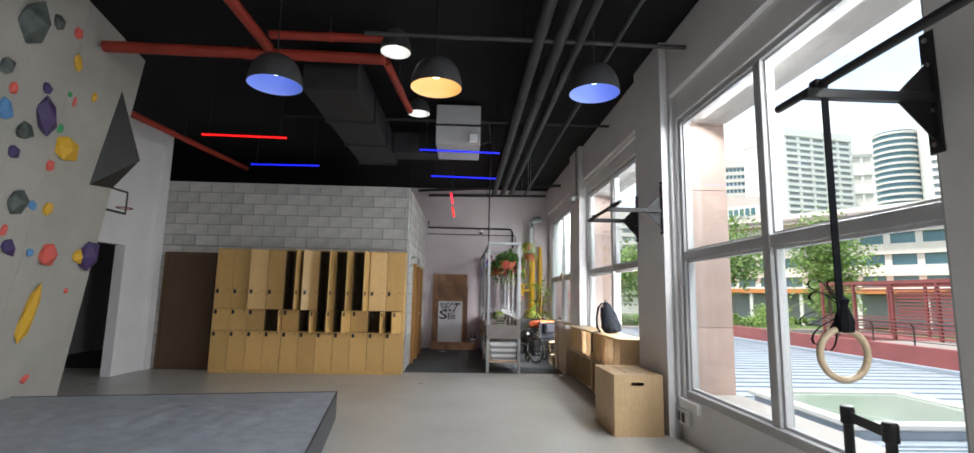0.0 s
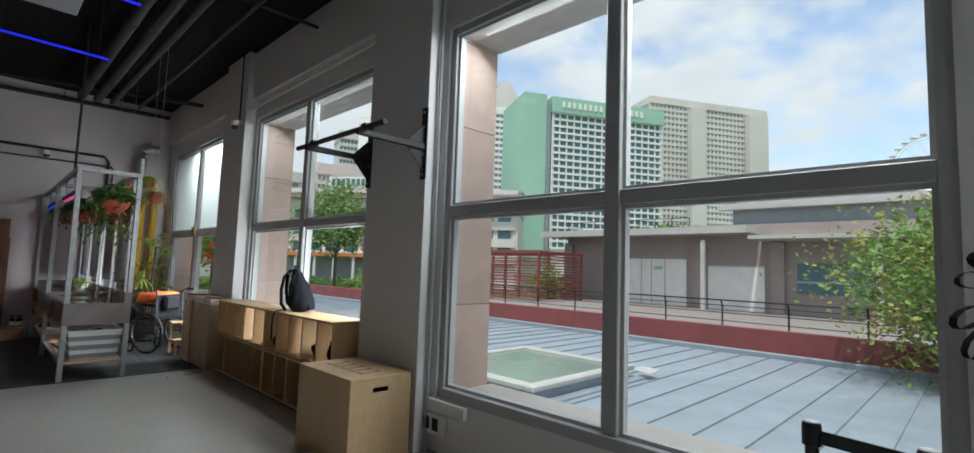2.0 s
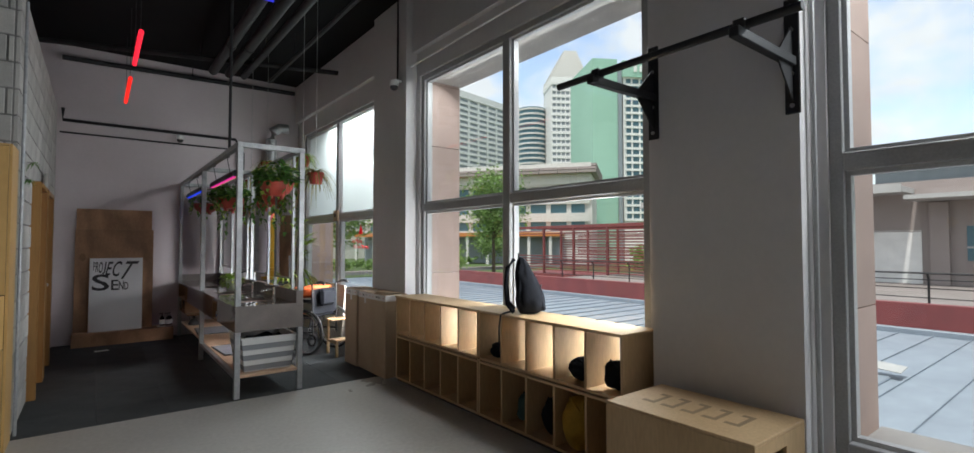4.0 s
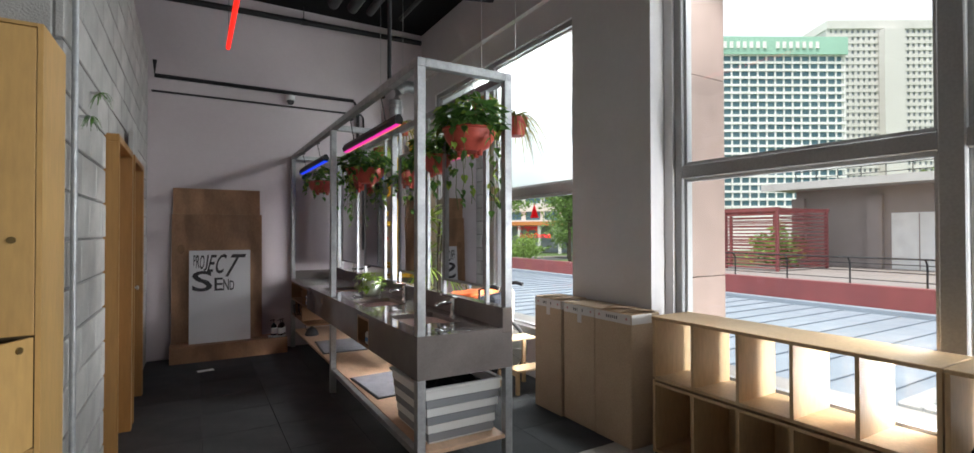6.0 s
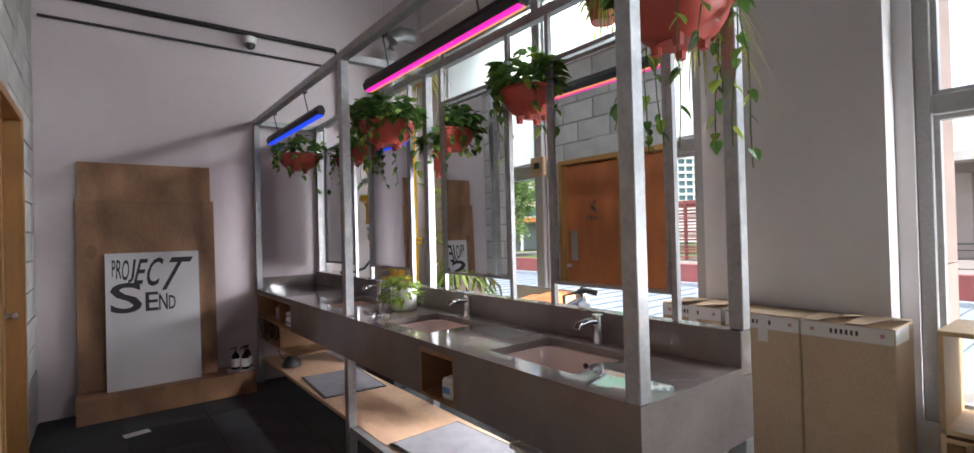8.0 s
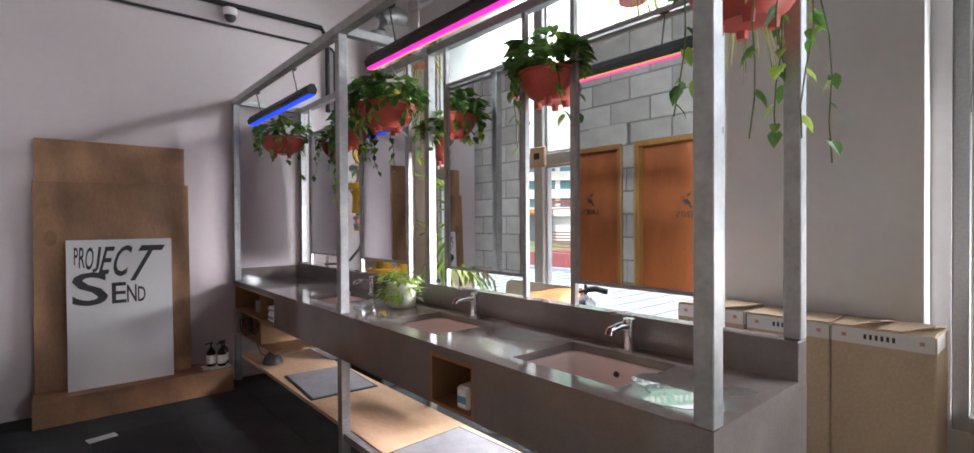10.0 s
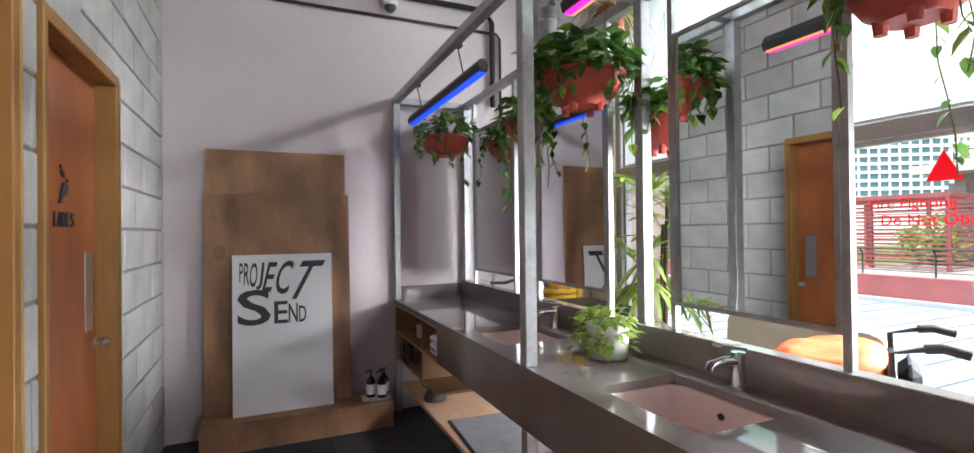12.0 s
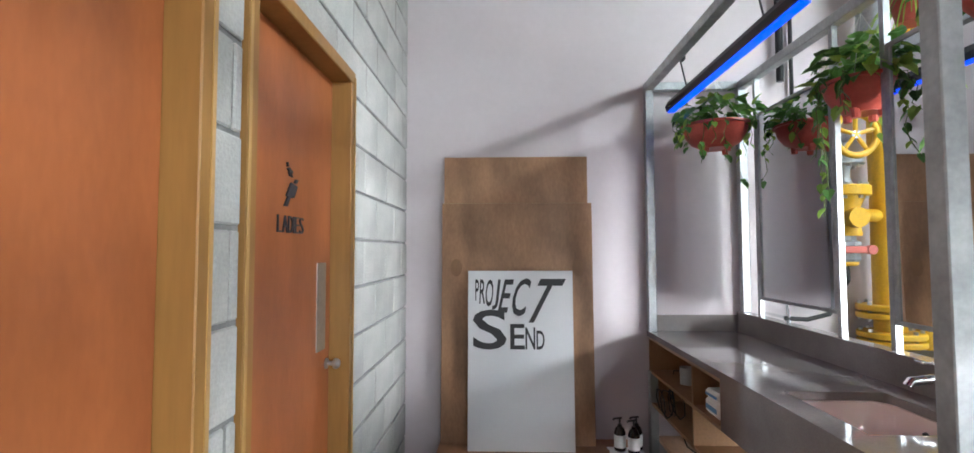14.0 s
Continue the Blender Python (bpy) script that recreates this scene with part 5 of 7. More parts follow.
# small hoop on the white wall
hoop = thing("basketball_hoop", "small mini basketball hoop with framed backboard on the wall", "basketball hoop", pose(-5.438, 8.18, 2.62))
solid("backboard", [(0, 0.02, -0.22, 0.22, 0, 0.32)], M["white"], hoop)
solid("frame", [(0.0, 0.028, -0.25, -0.22, -0.03, 0.35), (0.0, 0.028, 0.22, 0.25, -0.03, 0.35), (0.0, 0.028, -0.22, 0.22, 0.32, 0.35), (0.0, 0.028, -0.22, 0.22, -0.03, 0.0)], M["black"], hoop)
bm = bmesh.new()
torus(bm, (0.16, 0, 0.04), (0, 0, 1), 0.11, 0.008, 20, 6)
part("rim", bm, M["red_pipe"], hoop)

# dark closed door beside the lockers
d3 = tagged(thing("door_3", "closed dark brown door beside the lockers", "door", pose(0, 0, 0)), kind="structure")
solid("leaf", [(-5.24, -4.38, BLOCK_Y - 0.03, BLOCK_Y + 0.01, 0.006, 2.03)], M["dark_door"], d3)
solid("door_frame", [(-5.29, -5.242, BLOCK_Y - 0.045, BLOCK_Y + 0.011, 0, 2.075), (-4.378, -4.33, BLOCK_Y - 0.045, BLOCK_Y + 0.011, 0, 2.075), (-5.242, -4.378, BLOCK_Y - 0.045, BLOCK_Y + 0.011, 2.032, 2.075)], M["dark_door"], d3)
slab("trim_corner", -5.44, -5.37, 9.26, 9.445, 0, CEIL - 0.005, M["white_wall"])


# ceiling services
def pipe(name, label, category, points, r, material, seg=12):
    p = thing(name, label, category, pose(*points[0]))
    bm = bmesh.new()
    o = Vector(points[0])
    tube(bm, [Vector(q) - o for q in points], r, seg)
    part("run", bm, M[material], p, smooth=True)
    # hangers to the ceiling, couplings along the run
    a, b = Vector(points[0]), Vector(points[-1])
    n = max(1, int((b - a).length // 2.2))
    for i in range(n):
        q = a.lerp(b, (i + 0.5) / n) if len(points) == 2 else Vector(points[i % len(points)])
        if q.z < CEIL - 0.12 and len(points) == 2:
            bm = bmesh.new()
            tube(bm, [q + Vector((0, 0, r)) - o, Vector((q.x, q.y, CEIL)) - o], 0.006, 6)
            part("hanger", bm, M["black_pipe"], p)
            d = (b - a).normalized()
            bm = bmesh.new()
            tube(bm, [q - d * 0.03 - o, q + d * 0.03 - o], r * 1.16, seg)
            part("coupling", bm, M[material], p, smooth=True)
    return p


RED = ("sprinkler_pipe", "red painted sprinkler pipe under the ceiling", "pipe")
pipe(*RED, [(-3.75, 5.29, 3.95), (-0.78, 5.34, 3.95)], 0.06, "red_pipe")
pipe(*RED, [(-2.03, -3.0, 3.97), (-2.0, 5.20, 3.97)], 0.055, "red_pipe")
pipe(*RED, [(-1.95, 5.10, 4.06), (-0.70, 5.10, 4.06)], 0.045, "red_pipe")
pipe(*RED, [(-0.78, 5.40, 3.95), (-0.68, 6.9, 3.95)], 0.045, "red_pipe")
pipe(*RED, [(-4.9, 6.6, 3.95), (-4.5, 10.6, 3.95)], 0.05, "red_pipe")
for x, r in ((0.84, 0.06), (1.05, 0.06), (1.25, 0.045), (1.62, 0.025)):
    pipe("ceiling_pipe", "dusty dark grey pipe running under the ceiling", "pipe", [(x, -5, 3.95), (x, 12.5, 3.95)], r, "grey_pipe")
pipe("ceiling_conduit", "thin grey conduit crossing under the ceiling", "pipe", [(-0.9, 4.79, 3.95), (2.35, 4.82, 3.95)], 0.022, "grey_pipe")
pipe("ceiling_conduit", "thin dark conduit crossing under the ceiling", "pipe", [(-2.6, 7.4, 4.0), (2.3, 7.4, 4.0)], 0.02, "black_pipe")
pipe("ceiling_conduit", "dark pipe crossing before the far wall", "pipe", [(-1.1, 12.9, 4.06), (2.4, 11.6, 4.0)], 0.035, "black_pipe")

duct = thing("air_duct", "black rectangular air duct hung under the ceiling", "duct", pose(-1.75, 5.6, 3.68))
for k in range(3):
    solid("section", [(0, 0.62, k * 1.07, k * 1.07 + 1.05, 0, 0.42)], M["black_pipe"], duct, bevel=0.006)
    solid("flange", [(-0.025, 0.645, k * 1.07 + 1.05, k * 1.07 + 1.07, -0.025, 0.445)], M["black_pipe"], duct)
duct2 = thing("air_duct", "black rectangular air duct hung under the ceiling", "duct", pose(-1.1, 8.3, 3.75))
solid("section", [(0, 0.9, 0, 0.45, 0, 0.35)], M["black_pipe"], duct2, bevel=0.006)

fcu = thing("fan_coil_unit", "pale grey ducted air conditioning unit under the ceiling", "air conditioner", pose(-0.33, 7.3, 3.62))
solid("casing", [(0, 0.66, 0, 0.9, 0.0, 0.6)], M["alu"], fcu, bevel=0.008)
solid("strap", [(-0.012, 0.0, 0.1, 0.14, -0.01, 0.62), (0.66, 0.672, 0.1, 0.14, -0.01, 0.62), (0.0, 0.66, -0.006, -0.001, 0.27, 0.30)], M["black_pipe"], fcu)
solid("drain_box", [(0.50, 0.62, -0.06, -0.007, 0.02, 0.14)], M["white"], fcu)
bm = bmesh.new()
tube(bm, [(0.66, 0.2, 0.45), (0.80, 0.2, 0.40), (0.82, 0.2, 0.10), (0.70, 0.1, 0.04)], 0.02, 8)
part("hose", bm, M["black_pipe"], fcu, smooth=True)


def pendant(x, y, z, r, h, light, power, label, inner):
    p = thing("pendant_lamp", label, "lamp", pose(x, y, z), "pendant lamps")
    bm = bmesh.new()
    prof = [(r, 0.0)] + [(r * math.cos(radians(a)) ** 0.8, h * math.sin(radians(a))) for a in range(12, 85, 12)] + [(0.02, h)]
    lathe(bm, prof, 32)
    part("shade", bm, M["lamp_black"], p, "matt black metal shade", smooth=True)
    bm = bmesh.new()
    lathe(bm, [(a * 0.985, b * 0.975 + 0.001) for a, b in prof[:-1]], 32)
    part("lining", bm, inner, p, smooth=True)
    bm = bmesh.new()
    lathe(bm, [(0.0, h * 0.35), (0.035, h * 0.37), (0.055, h * 0.47), (0.05, h * 0.57), (0.02, h * 0.7), (0.015, h * 0.95)], 16)
    part("bulb", bm, plain("lit_bulb", (0.9, 0.9, 0.9), 0.5, emit=light, power=power), p, smooth=True)
    bm = bmesh.new()
    tube(bm, [(0, 0, h), (0, 0, CEIL - z)], 0.006, 6)
    part("cord", bm, M["black"], p)


M["lamp_black"] = mat("matt_black_metal", (0.035, 0.035, 0.037), (0.05, 0.05, 0.053), 5, 0.5)
lining_white = plain("white_enamel", (0.8, 0.8, 0.8), 0.4)
# the bulbs' blue and warm light is put into these two lining colours
lining_blue = plain("blue_lit_lining", (0.32, 0.42, 0.86), 0.45)
lining_warm = plain("warm_lit_lining", (0.85, 0.62, 0.36), 0.45)
pendant(-1.745, 4.82, 3.385, 0.258, 0.31, (0.55, 0.68, 1.0), 3.0, "black dome pendant lamp with blue-white lit inside", lining_blue)
pendant(-0.172, 4.75, 3.385, 0.25, 0.31, (1.0, 0.72, 0.42), 6, "black dome pendant lamp with warm lit inside", lining_warm)
pendant(1.394, 4.783, 3.40, 0.25, 0.31, (0.55, 0.68, 1.0), 3.0, "black dome pendant lamp with blue-white lit inside", lining_blue)
pendant(-0.642, 5.14, 3.935, 0.16, 0.26, (1.0, 0.97, 0.92), 3, "small black pendant lamp with white inside", lining_white)
pendant(-0.575, 7.10, 3.99, 0.16, 0.22, (1.0, 0.97, 0.92), 3, "small black pendant lamp with white inside", lining_white)


def led_tube(x0, y0, x1, y1, z, colour, power, label, r=0.013):
    t = thing("led_tube", label, "lamp", pose(x0, y0, z), "coloured led tubes")
    bm = bmesh.new()
    tube(bm, [(0, 0, 0), (x1 - x0, y1 - y0, 0)], r, 8)
    part("tube", bm, plain("lit_tube", (0.04, 0.04, 0.04), 0.5, emit=colour, power=power), t)
    for k in (0.08, 0.92):
        bm = bmesh.new()
        q = Vector(((x1 - x0) * k, (y1 - y0) * k, r))
        tube(bm, [q, (q.x, q.y, CEIL - z)], 0.003, 5)
        part("wire", bm, M["black"], t)


RED_L, BLUE_L = (1.0, 0.004, 0.004), (0.003, 0.01, 1.0)
led_tube(-3.31, 6.53, -2.24, 6.57, 3.40, RED_L, 0.8, "glowing red led tube under the ceiling")
led_tube(-3.30, 8.03, -2.22, 8.00, 3.40, BLUE_L, 0.7, "glowing blue led tube under the ceiling")
led_tube(-0.52, 6.85, 0.60, 6.91, 3.38, BLUE_L, 0.7, "glowing blue led tube under the ceiling")
led_tube(-0.47, 8.52, 0.65, 8.58, 3.41, BLUE_L, 0.7, "glowing blue led tube under the ceiling")
led_tube(-0.16, 9.92, -0.16, 11.0, 3.40, (1.0, 0.012, 0.04), 1.2, "glowing pink-red led tube under the ceiling", 0.022)
led_tube(-0.17, 11.58, -0.17, 12.88, 3.40, (1.0, 0.012, 0.004), 1.2, "glowing red led tube under the ceiling", 0.022)


def pullup_bar(m, reach=0.52):
    p = thing("pullup_bar", "black steel wall-mounted pull-up bar on a white column", "pull-up bar", m, "pull-up bars")
    for y in (0.0, 0.79):
        solid("wall_plate", [(-0.012, 0.0, y - 0.035, y + 0.035, -0.30, 0.28)], M["black"], p, bevel=0.003)
        solid("arm", [(-reach - 0.07, -0.012, y - 0.022, y + 0.022, -0.064, -0.019)], M["black"], p, bevel=0.003)
        bm = bmesh.new()
        rims = [[bm.verts.new((x, y + s, z)) for x, z in ((-0.012, 0.14), (-0.17, -0.018), (-0.17, -0.066), (-0.012, -0.24))] for s in (-0.004, 0.004)]
        for rim in rims:
            bm.faces.new(rim)
        for k in range(4):
            bm.faces.new((rims[0][k], rims[0][(k + 1) % 4], rims[1][(k + 1) % 4], rims[1][k]))
        part("gusset", bm, M["black"], p)
        for z in (-0.26, -0.1, 0.12, 0.24):
            bm = bmesh.new()
            tube(bm, [(-0.022, y, z), (-0.012, y, z)], 0.011, 6)
            part("bolt", bm, M["steel"], p)
        solid("bracket", [(-reach - 0.03, -reach + 0.03, y - 0.026, y + 0.026, -0.0185, 0.024)], M["black"], p, bevel=0.004)
    bm = bmesh.new()
    tube(bm, [(-reach, -0.24, 0.0), (-reach, 1.09, 0.0)], 0.02, 12)
    part("bar", bm, M["black"], p, smooth=True)


pullup_bar(pose(2.279, 5.365, 2.385), 0.535)
pullup_bar(pose(2.279, 1.385, 2.367), 0.54)


def gym_ring(y, x, z, seed, turn, strap_turn=68, wide=0.019):
    rng = random.Random(seed)
    g = thing("gym_ring", "wooden gymnastic ring hanging from a black strap", "gym ring", pose(x, y, 0, 0, 0, turn), "gym rings")
    bm = bmesh.new()
    torus(bm, (0, 0, z), (-0.824, 0.566, 0), 0.105, 0.0145, 40, 10)
    part("ring", bm, M["ring_wood"], g, "pale birch ring", smooth=True)
    for s in (-0.012, 0.012):
        bm = bmesh.new()
        box(bm, -wide + s, wide + s, s - 0.001, s + 0.001, z + 0.10, 2.372)
        part("strap", bm, M["black_cloth"], g, at=Matrix.Rotation(radians(strap_turn), 4, "Z"))
    # spare strap gathered into a fan of long loops beside the knot
    for i, (lift, L) in enumerate(((78, 0.10), (52, 0.145), (24, 0.125), (-14, 0.15), (-44, 0.14), (-66, 0.12))):
        t = radians(lift + rng.uniform(-5, 5))
        turn_out = radians(rng.uniform(-16, 16))
        d = Vector((-math.cos(t) * math.cos(turn_out), math.cos(t) * math.sin(turn_out), math.sin(t)))
        n = Vector((math.sin(t), 0, math.cos(t)))
        root = Vector((-0.012, 0, z + 0.19 + 0.05 * math.sin(t)))
        side = d.cross(n).normalized() * 0.0135
        bm = bmesh.new()
        va, vb = [], []
        for k in range(15):
            q = 2 * math.pi * k / 14
            p = root + d * (L * (1 - math.cos(q)) / 2) + n * (0.030 * math.sin(q) * (1 - math.cos(q)) / 1.6) + Vector((0, 0, -0.025 * ((1 - math.cos(q)) / 2) ** 2))
            va.append(bm.verts.new(p + side))
            vb.append(bm.verts.new(p - side))
        for k in range(14):
            bm.faces.new((va[k], va[k + 1], vb[k + 1], vb[k]))
        bmesh.ops.solidify(bm, geom=bm.faces[:], thickness=0.0022)
        part("strap_loop", bm, M["black_cloth"], g)
    bm = bmesh.new()
    lathe(bm, [(0.001, 0.0), (0.036, 0.004), (0.040, 0.05), (0.026, 0.09), (0.018, 0.11), (0.026, 0.14), (0.001, 0.16)], 8, (0.01, 0, z + 0.09))
    part("knot", bm, M["black_cloth"], g)


M["ring_wood"] = mat("pale_birch", (0.58, 0.46, 0.32), (0.5, 0.39, 0.26), 8, 0.5)
gym_ring(2.182, 1.768, 1.174, 2, -55)
gym_ring(1.385, 1.755, 1.18, 5, 135, -20, 0.014)


def barrier():
    b = thing("belt_barrier", "pair of short black barrier posts joined by a black belt", "barrier", pose(2.115, 2.385, 0))
    for y in (0.0, 0.35):
        bm = bmesh.new()
        lathe(bm, [(0.001, 0.0), (0.10, 0.0), (0.10, 0.012), (0.03, 0.03), (0.024, 0.05), (0.024, 0.76), (0.034, 0.765), (0.034, 0.84), (0.03, 0.85), (0.001, 0.85)], 20, (0.07 if y else 0, y, 0))
        post = part("post", bm, M["black"], b, smooth=True)
        bm = bmesh.new()
        lathe(bm, [(0.001, 0.0), (0.028, 0.0), (0.026, 0.004), (0.001, 0.005)], 16, (0.07 if y else 0, y, 0.851))
        part("cap", bm, M["white"], post, "white cap")
    bm = bmesh.new()
    box(bm, -0.0035, 0.0035, 0.03, 0.327, 0.775, 0.825, m=Matrix.Rotation(radians(-11.3), 4, "Z"))
    part("belt", bm, M["black"], b)


barrier()
ext = thing("fire_extinguisher", "red fire extinguisher with black label hung on the column", "fire extinguisher", pose(2.19, 1.75, 0.42))
bm = bmesh.new()
lathe(bm, [(0.001, 0.0), (0.07, 0.005), (0.075, 0.02), (0.075, 0.36), (0.06, 0.42), (0.025, 0.45), (0.025, 0.48), (0.001, 0.48)], 24)
part("cylinder", bm, HOLD["red"], ext, smooth=True)
bm = bmesh.new()
lathe(bm, [(0.0755, 0.16), (0.0765, 0.16), (0.0765, 0.34), (0.0755, 0.34)], 24)
part("label_band", bm, M["black"], ext, "black printed label")
solid("lever", [(-0.12, 0.03, -0.012, 0.012, 0.50, 0.515), (-0.12, 0.02, -0.01, 0.01, 0.475, 0.49)], M["red_pipe"], ext)
solid("bracket", [(0.05, 0.09, -0.03, 0.03, 0.2, 0.44)], M["steel"], ext)

# trunking and sockets under the first window
tr = thing("socket_box", "white trunking with black sockets on the window wall", "socket", pose(WALL_X - 0.002, 4.9, 0.18))
solid("trunking", [(-0.045, 0, 0.0, 0.42, 0.13, 0.22)], M["white"], tr, bevel=0.004)
solid("box", [(-0.05, 0, 0.22, 0.46, -0.03, 0.12)], M["white"], tr, bevel=0.004)
for y in (0.27, 0.37):
    solid("socket", [(-0.058, -0.051, y, y + 0.06, 0.0, 0.09)], M["black"], tr)
pipe("wall_conduit", "thin white conduit along the wall above the windows", "pipe", [(2.345, 5.84, CEIL), (2.345, 5.84, 3.56), (2.345, 6.2, 3.56), (2.345, 6.35, 3.50), (2.345, 9.4, 3.46), (2.345, 9.5, 3.40), (2.27, 9.52, 3.30)], 0.012, "white", 8)
pipe("wall_conduit", "thin dark conduit on the column by the window", "pipe", [(2.265, 9.52, CEIL - 0.005), (2.265, 9.52, 3.32)], 0.01, "black_pipe", 6)
pipe("wall_conduit", "white steel conduit beside the window frame", "pipe", [(2.37, 5.31, 0.0), (2.37, 5.31, CEIL - 0.005)], 0.013, "alu", 8)


def dome_camera(x, y, z, wall):
    c = thing("security_camera", "small white dome security camera on the wall", "camera", pose(x, y, z), "security cameras")
    bm = bmesh.new()
    lathe(bm, [(0.001, 0.05), (0.055, 0.05), (0.055, 0.0), (0.045, -0.01)], 20)
    part("housing", bm, M["white"], c, smooth=True)
    bm = bmesh.new()
    lathe(bm, [(0.045, -0.01), (0.042, -0.035), (0.025, -0.055), (0.001, -0.06)], 20)
    part("dome", bm, M["lamp_black"], c, "black dome", smooth=True)
    solid("bracket", [(-0.02, 0.02, 0, 0.09, 0.05, 0.07)] if wall == "y" else [(0, 0.09, -0.02, 0.02, 0.05, 0.07)], M["white"], c)


dome_camera(2.19, 9.46, 3.24, "x")
dome_camera(0.56, 13.53, 3.09, "y")


# things on and in the cubby shelf
def backpack():
    b = thing("backpack", "black nylon backpack standing on the plywood shelf", "backpack", pose(2.23, 7.30, 0.893, 0, 0, -42))
    bm = bmesh.new()
    bmesh.ops.create_icosphere(bm, subdivisions=5, radius=1.0)
    for v in bm.verts:
        x, y, z = (math.copysign(abs(q) ** 0.6, q) for q in v.co)
        t = (z + 1) / 2
        deep = 0.185 * (1 - 0.85 * t ** 1.5) if x > 0 else 0.07 * (1 - 0.35 * t)
        sag = noise.noise(Vector((x * 2.3, y * 2.3, z * 3.1)))
        v.co = Vector((x * deep - 0.03 * t + 0.010 * sag, y * 0.15 * (1 - 0.68 * t ** 1.9) + 0.008 * sag, 0.44 * t))
    body = part("body", bm, M["black_cloth"], b, smooth=True)
    # lid seam and a bulging front pocket
    bm = bmesh.new()
    bmesh.ops.create_icosphere(bm, subdivisions=4, radius=1.0)
    for v in bm.verts:
        x, y, z = (math.copysign(abs(q) ** 0.55, q) for q in v.co)
        v.co = Vector((0.118 - 0.022 * z + 0.03 * x, 0.105 * y, 0.11 + 0.085 * z + 0.006 * noise.noise(v.co * 4)))
    part("front_pocket", bm, M["black_cloth"], b, smooth=True)
    bm = bmesh.new()
    tube(bm, [(0.122, -0.075, 0.215), (0.132, 0, 0.222), (0.122, 0.075, 0.215)], 0.004, 6)
    part("zip", bm, M["rubber"], b, smooth=True)
    for s in (-1, 1):
        bm = bmesh.new()
        tube(bm, [(-0.085, s * 0.10, 0.02), (-0.135, s * 0.095, 0.08), (-0.15, s * 0.075, 0.22), (-0.135, s * 0.05, 0.36), (-0.085, s * 0.03, 0.425)], 0.017, 8)
        part("shoulder_strap", bm, M["black_cloth"], b, smooth=True)
    bm = bmesh.new()
    tube(bm, [(-0.05, -0.03, 0.43), (-0.05, -0.022, 0.468), (-0.05, 0.022, 0.468), (-0.05, 0.03, 0.43)], 0.007, 8)
    part("grab_loop", bm, M["black_cloth"], b, smooth=True)
    bm = bmesh.new()
    tube(bm, [(-0.10, -0.09, 0.03), (-0.17, -0.12, 0.010), (-0.185, -0.130, 0.004), (-0.197, -0.137, -0.08), (-0.197, -0.135, -0.28)], 0.007, 6)
    part("loose_strap", bm, M["black_cloth"], b, smooth=True)


backpack()


def soft_bag(name, label, category, x, y, z, w, d, h, material, seed):
    s = thing(name, label, category, pose(x, y, z))
    bm = bmesh.new()
    bmesh.ops.create_icosphere(bm, subdivisions=3, radius=1.0)
    o = Vector((seed * 3.1, seed, 0))
    for v in bm.verts:
        k = 1 + 0.28 * noise.noise(v.co * 1.6 + o)
        v.co = Vector((math.copysign(abs(v.co.x) ** 0.75, v.co.x) * w / 2 * k, math.copysign(abs(v.co.y) ** 0.75, v.co.y) * d / 2 * k, max(0.0, h / 2 + v.co.z * h / 2 * k)))
    part("body", bm, material, s, smooth=True)
    bm = bmesh.new()
    tube(bm, [(-w * 0.3, -d * 0.25, h * 0.8), (-w * 0.42, 0, h * 1.05), (-w * 0.3, d * 0.25, h * 0.8)], 0.008, 6)
    part("strap", bm, material, s, smooth=True)


M["yellow_cloth"] = mat("mustard_cloth", (0.42, 0.24, 0.02), (0.34, 0.19, 0.015), 8, 0.8)
M["teal_cloth"] = mat("dark_teal_cloth", (0.02, 0.06, 0.055), (0.015, 0.045, 0.04), 8, 0.8)
soft_bag("bag", "black soft bag lying in a shelf compartment", "bag", 2.24, 6.68, 0.506, 0.24, 0.21, 0.15, M["black_cloth"], 1)
soft_bag("bag", "small black bag in a shelf compartment", "bag", 2.19, 6.39, 0.506, 0.14, 0.13, 0.19, M["black_cloth"], 2)
soft_bag("bag", "dark folded bag lying in a shelf compartment", "bag", 2.23, 7.55, 0.506, 0.22, 0.2, 0.12, M["black_cloth"], 3)
soft_bag("bag", "mustard yellow bag in a lower shelf compartment", "bag", 2.18, 6.70, 0.049, 0.20, 0.22, 0.34, M["yellow_cloth"], 4)
soft_bag("bag", "dark teal bag in a lower shelf compartment", "bag", 2.23, 7.22, 0.049, 0.2, 0.2, 0.25, M["teal_cloth"], 5)
soft_bag("bag", "dark bag in a lower shelf compartment", "bag", 2.25, 6.98, 0.049, 0.2, 0.18, 0.26, M["black_cloth"], 6)

# ---- wash area: things ----
FX = leaf_x


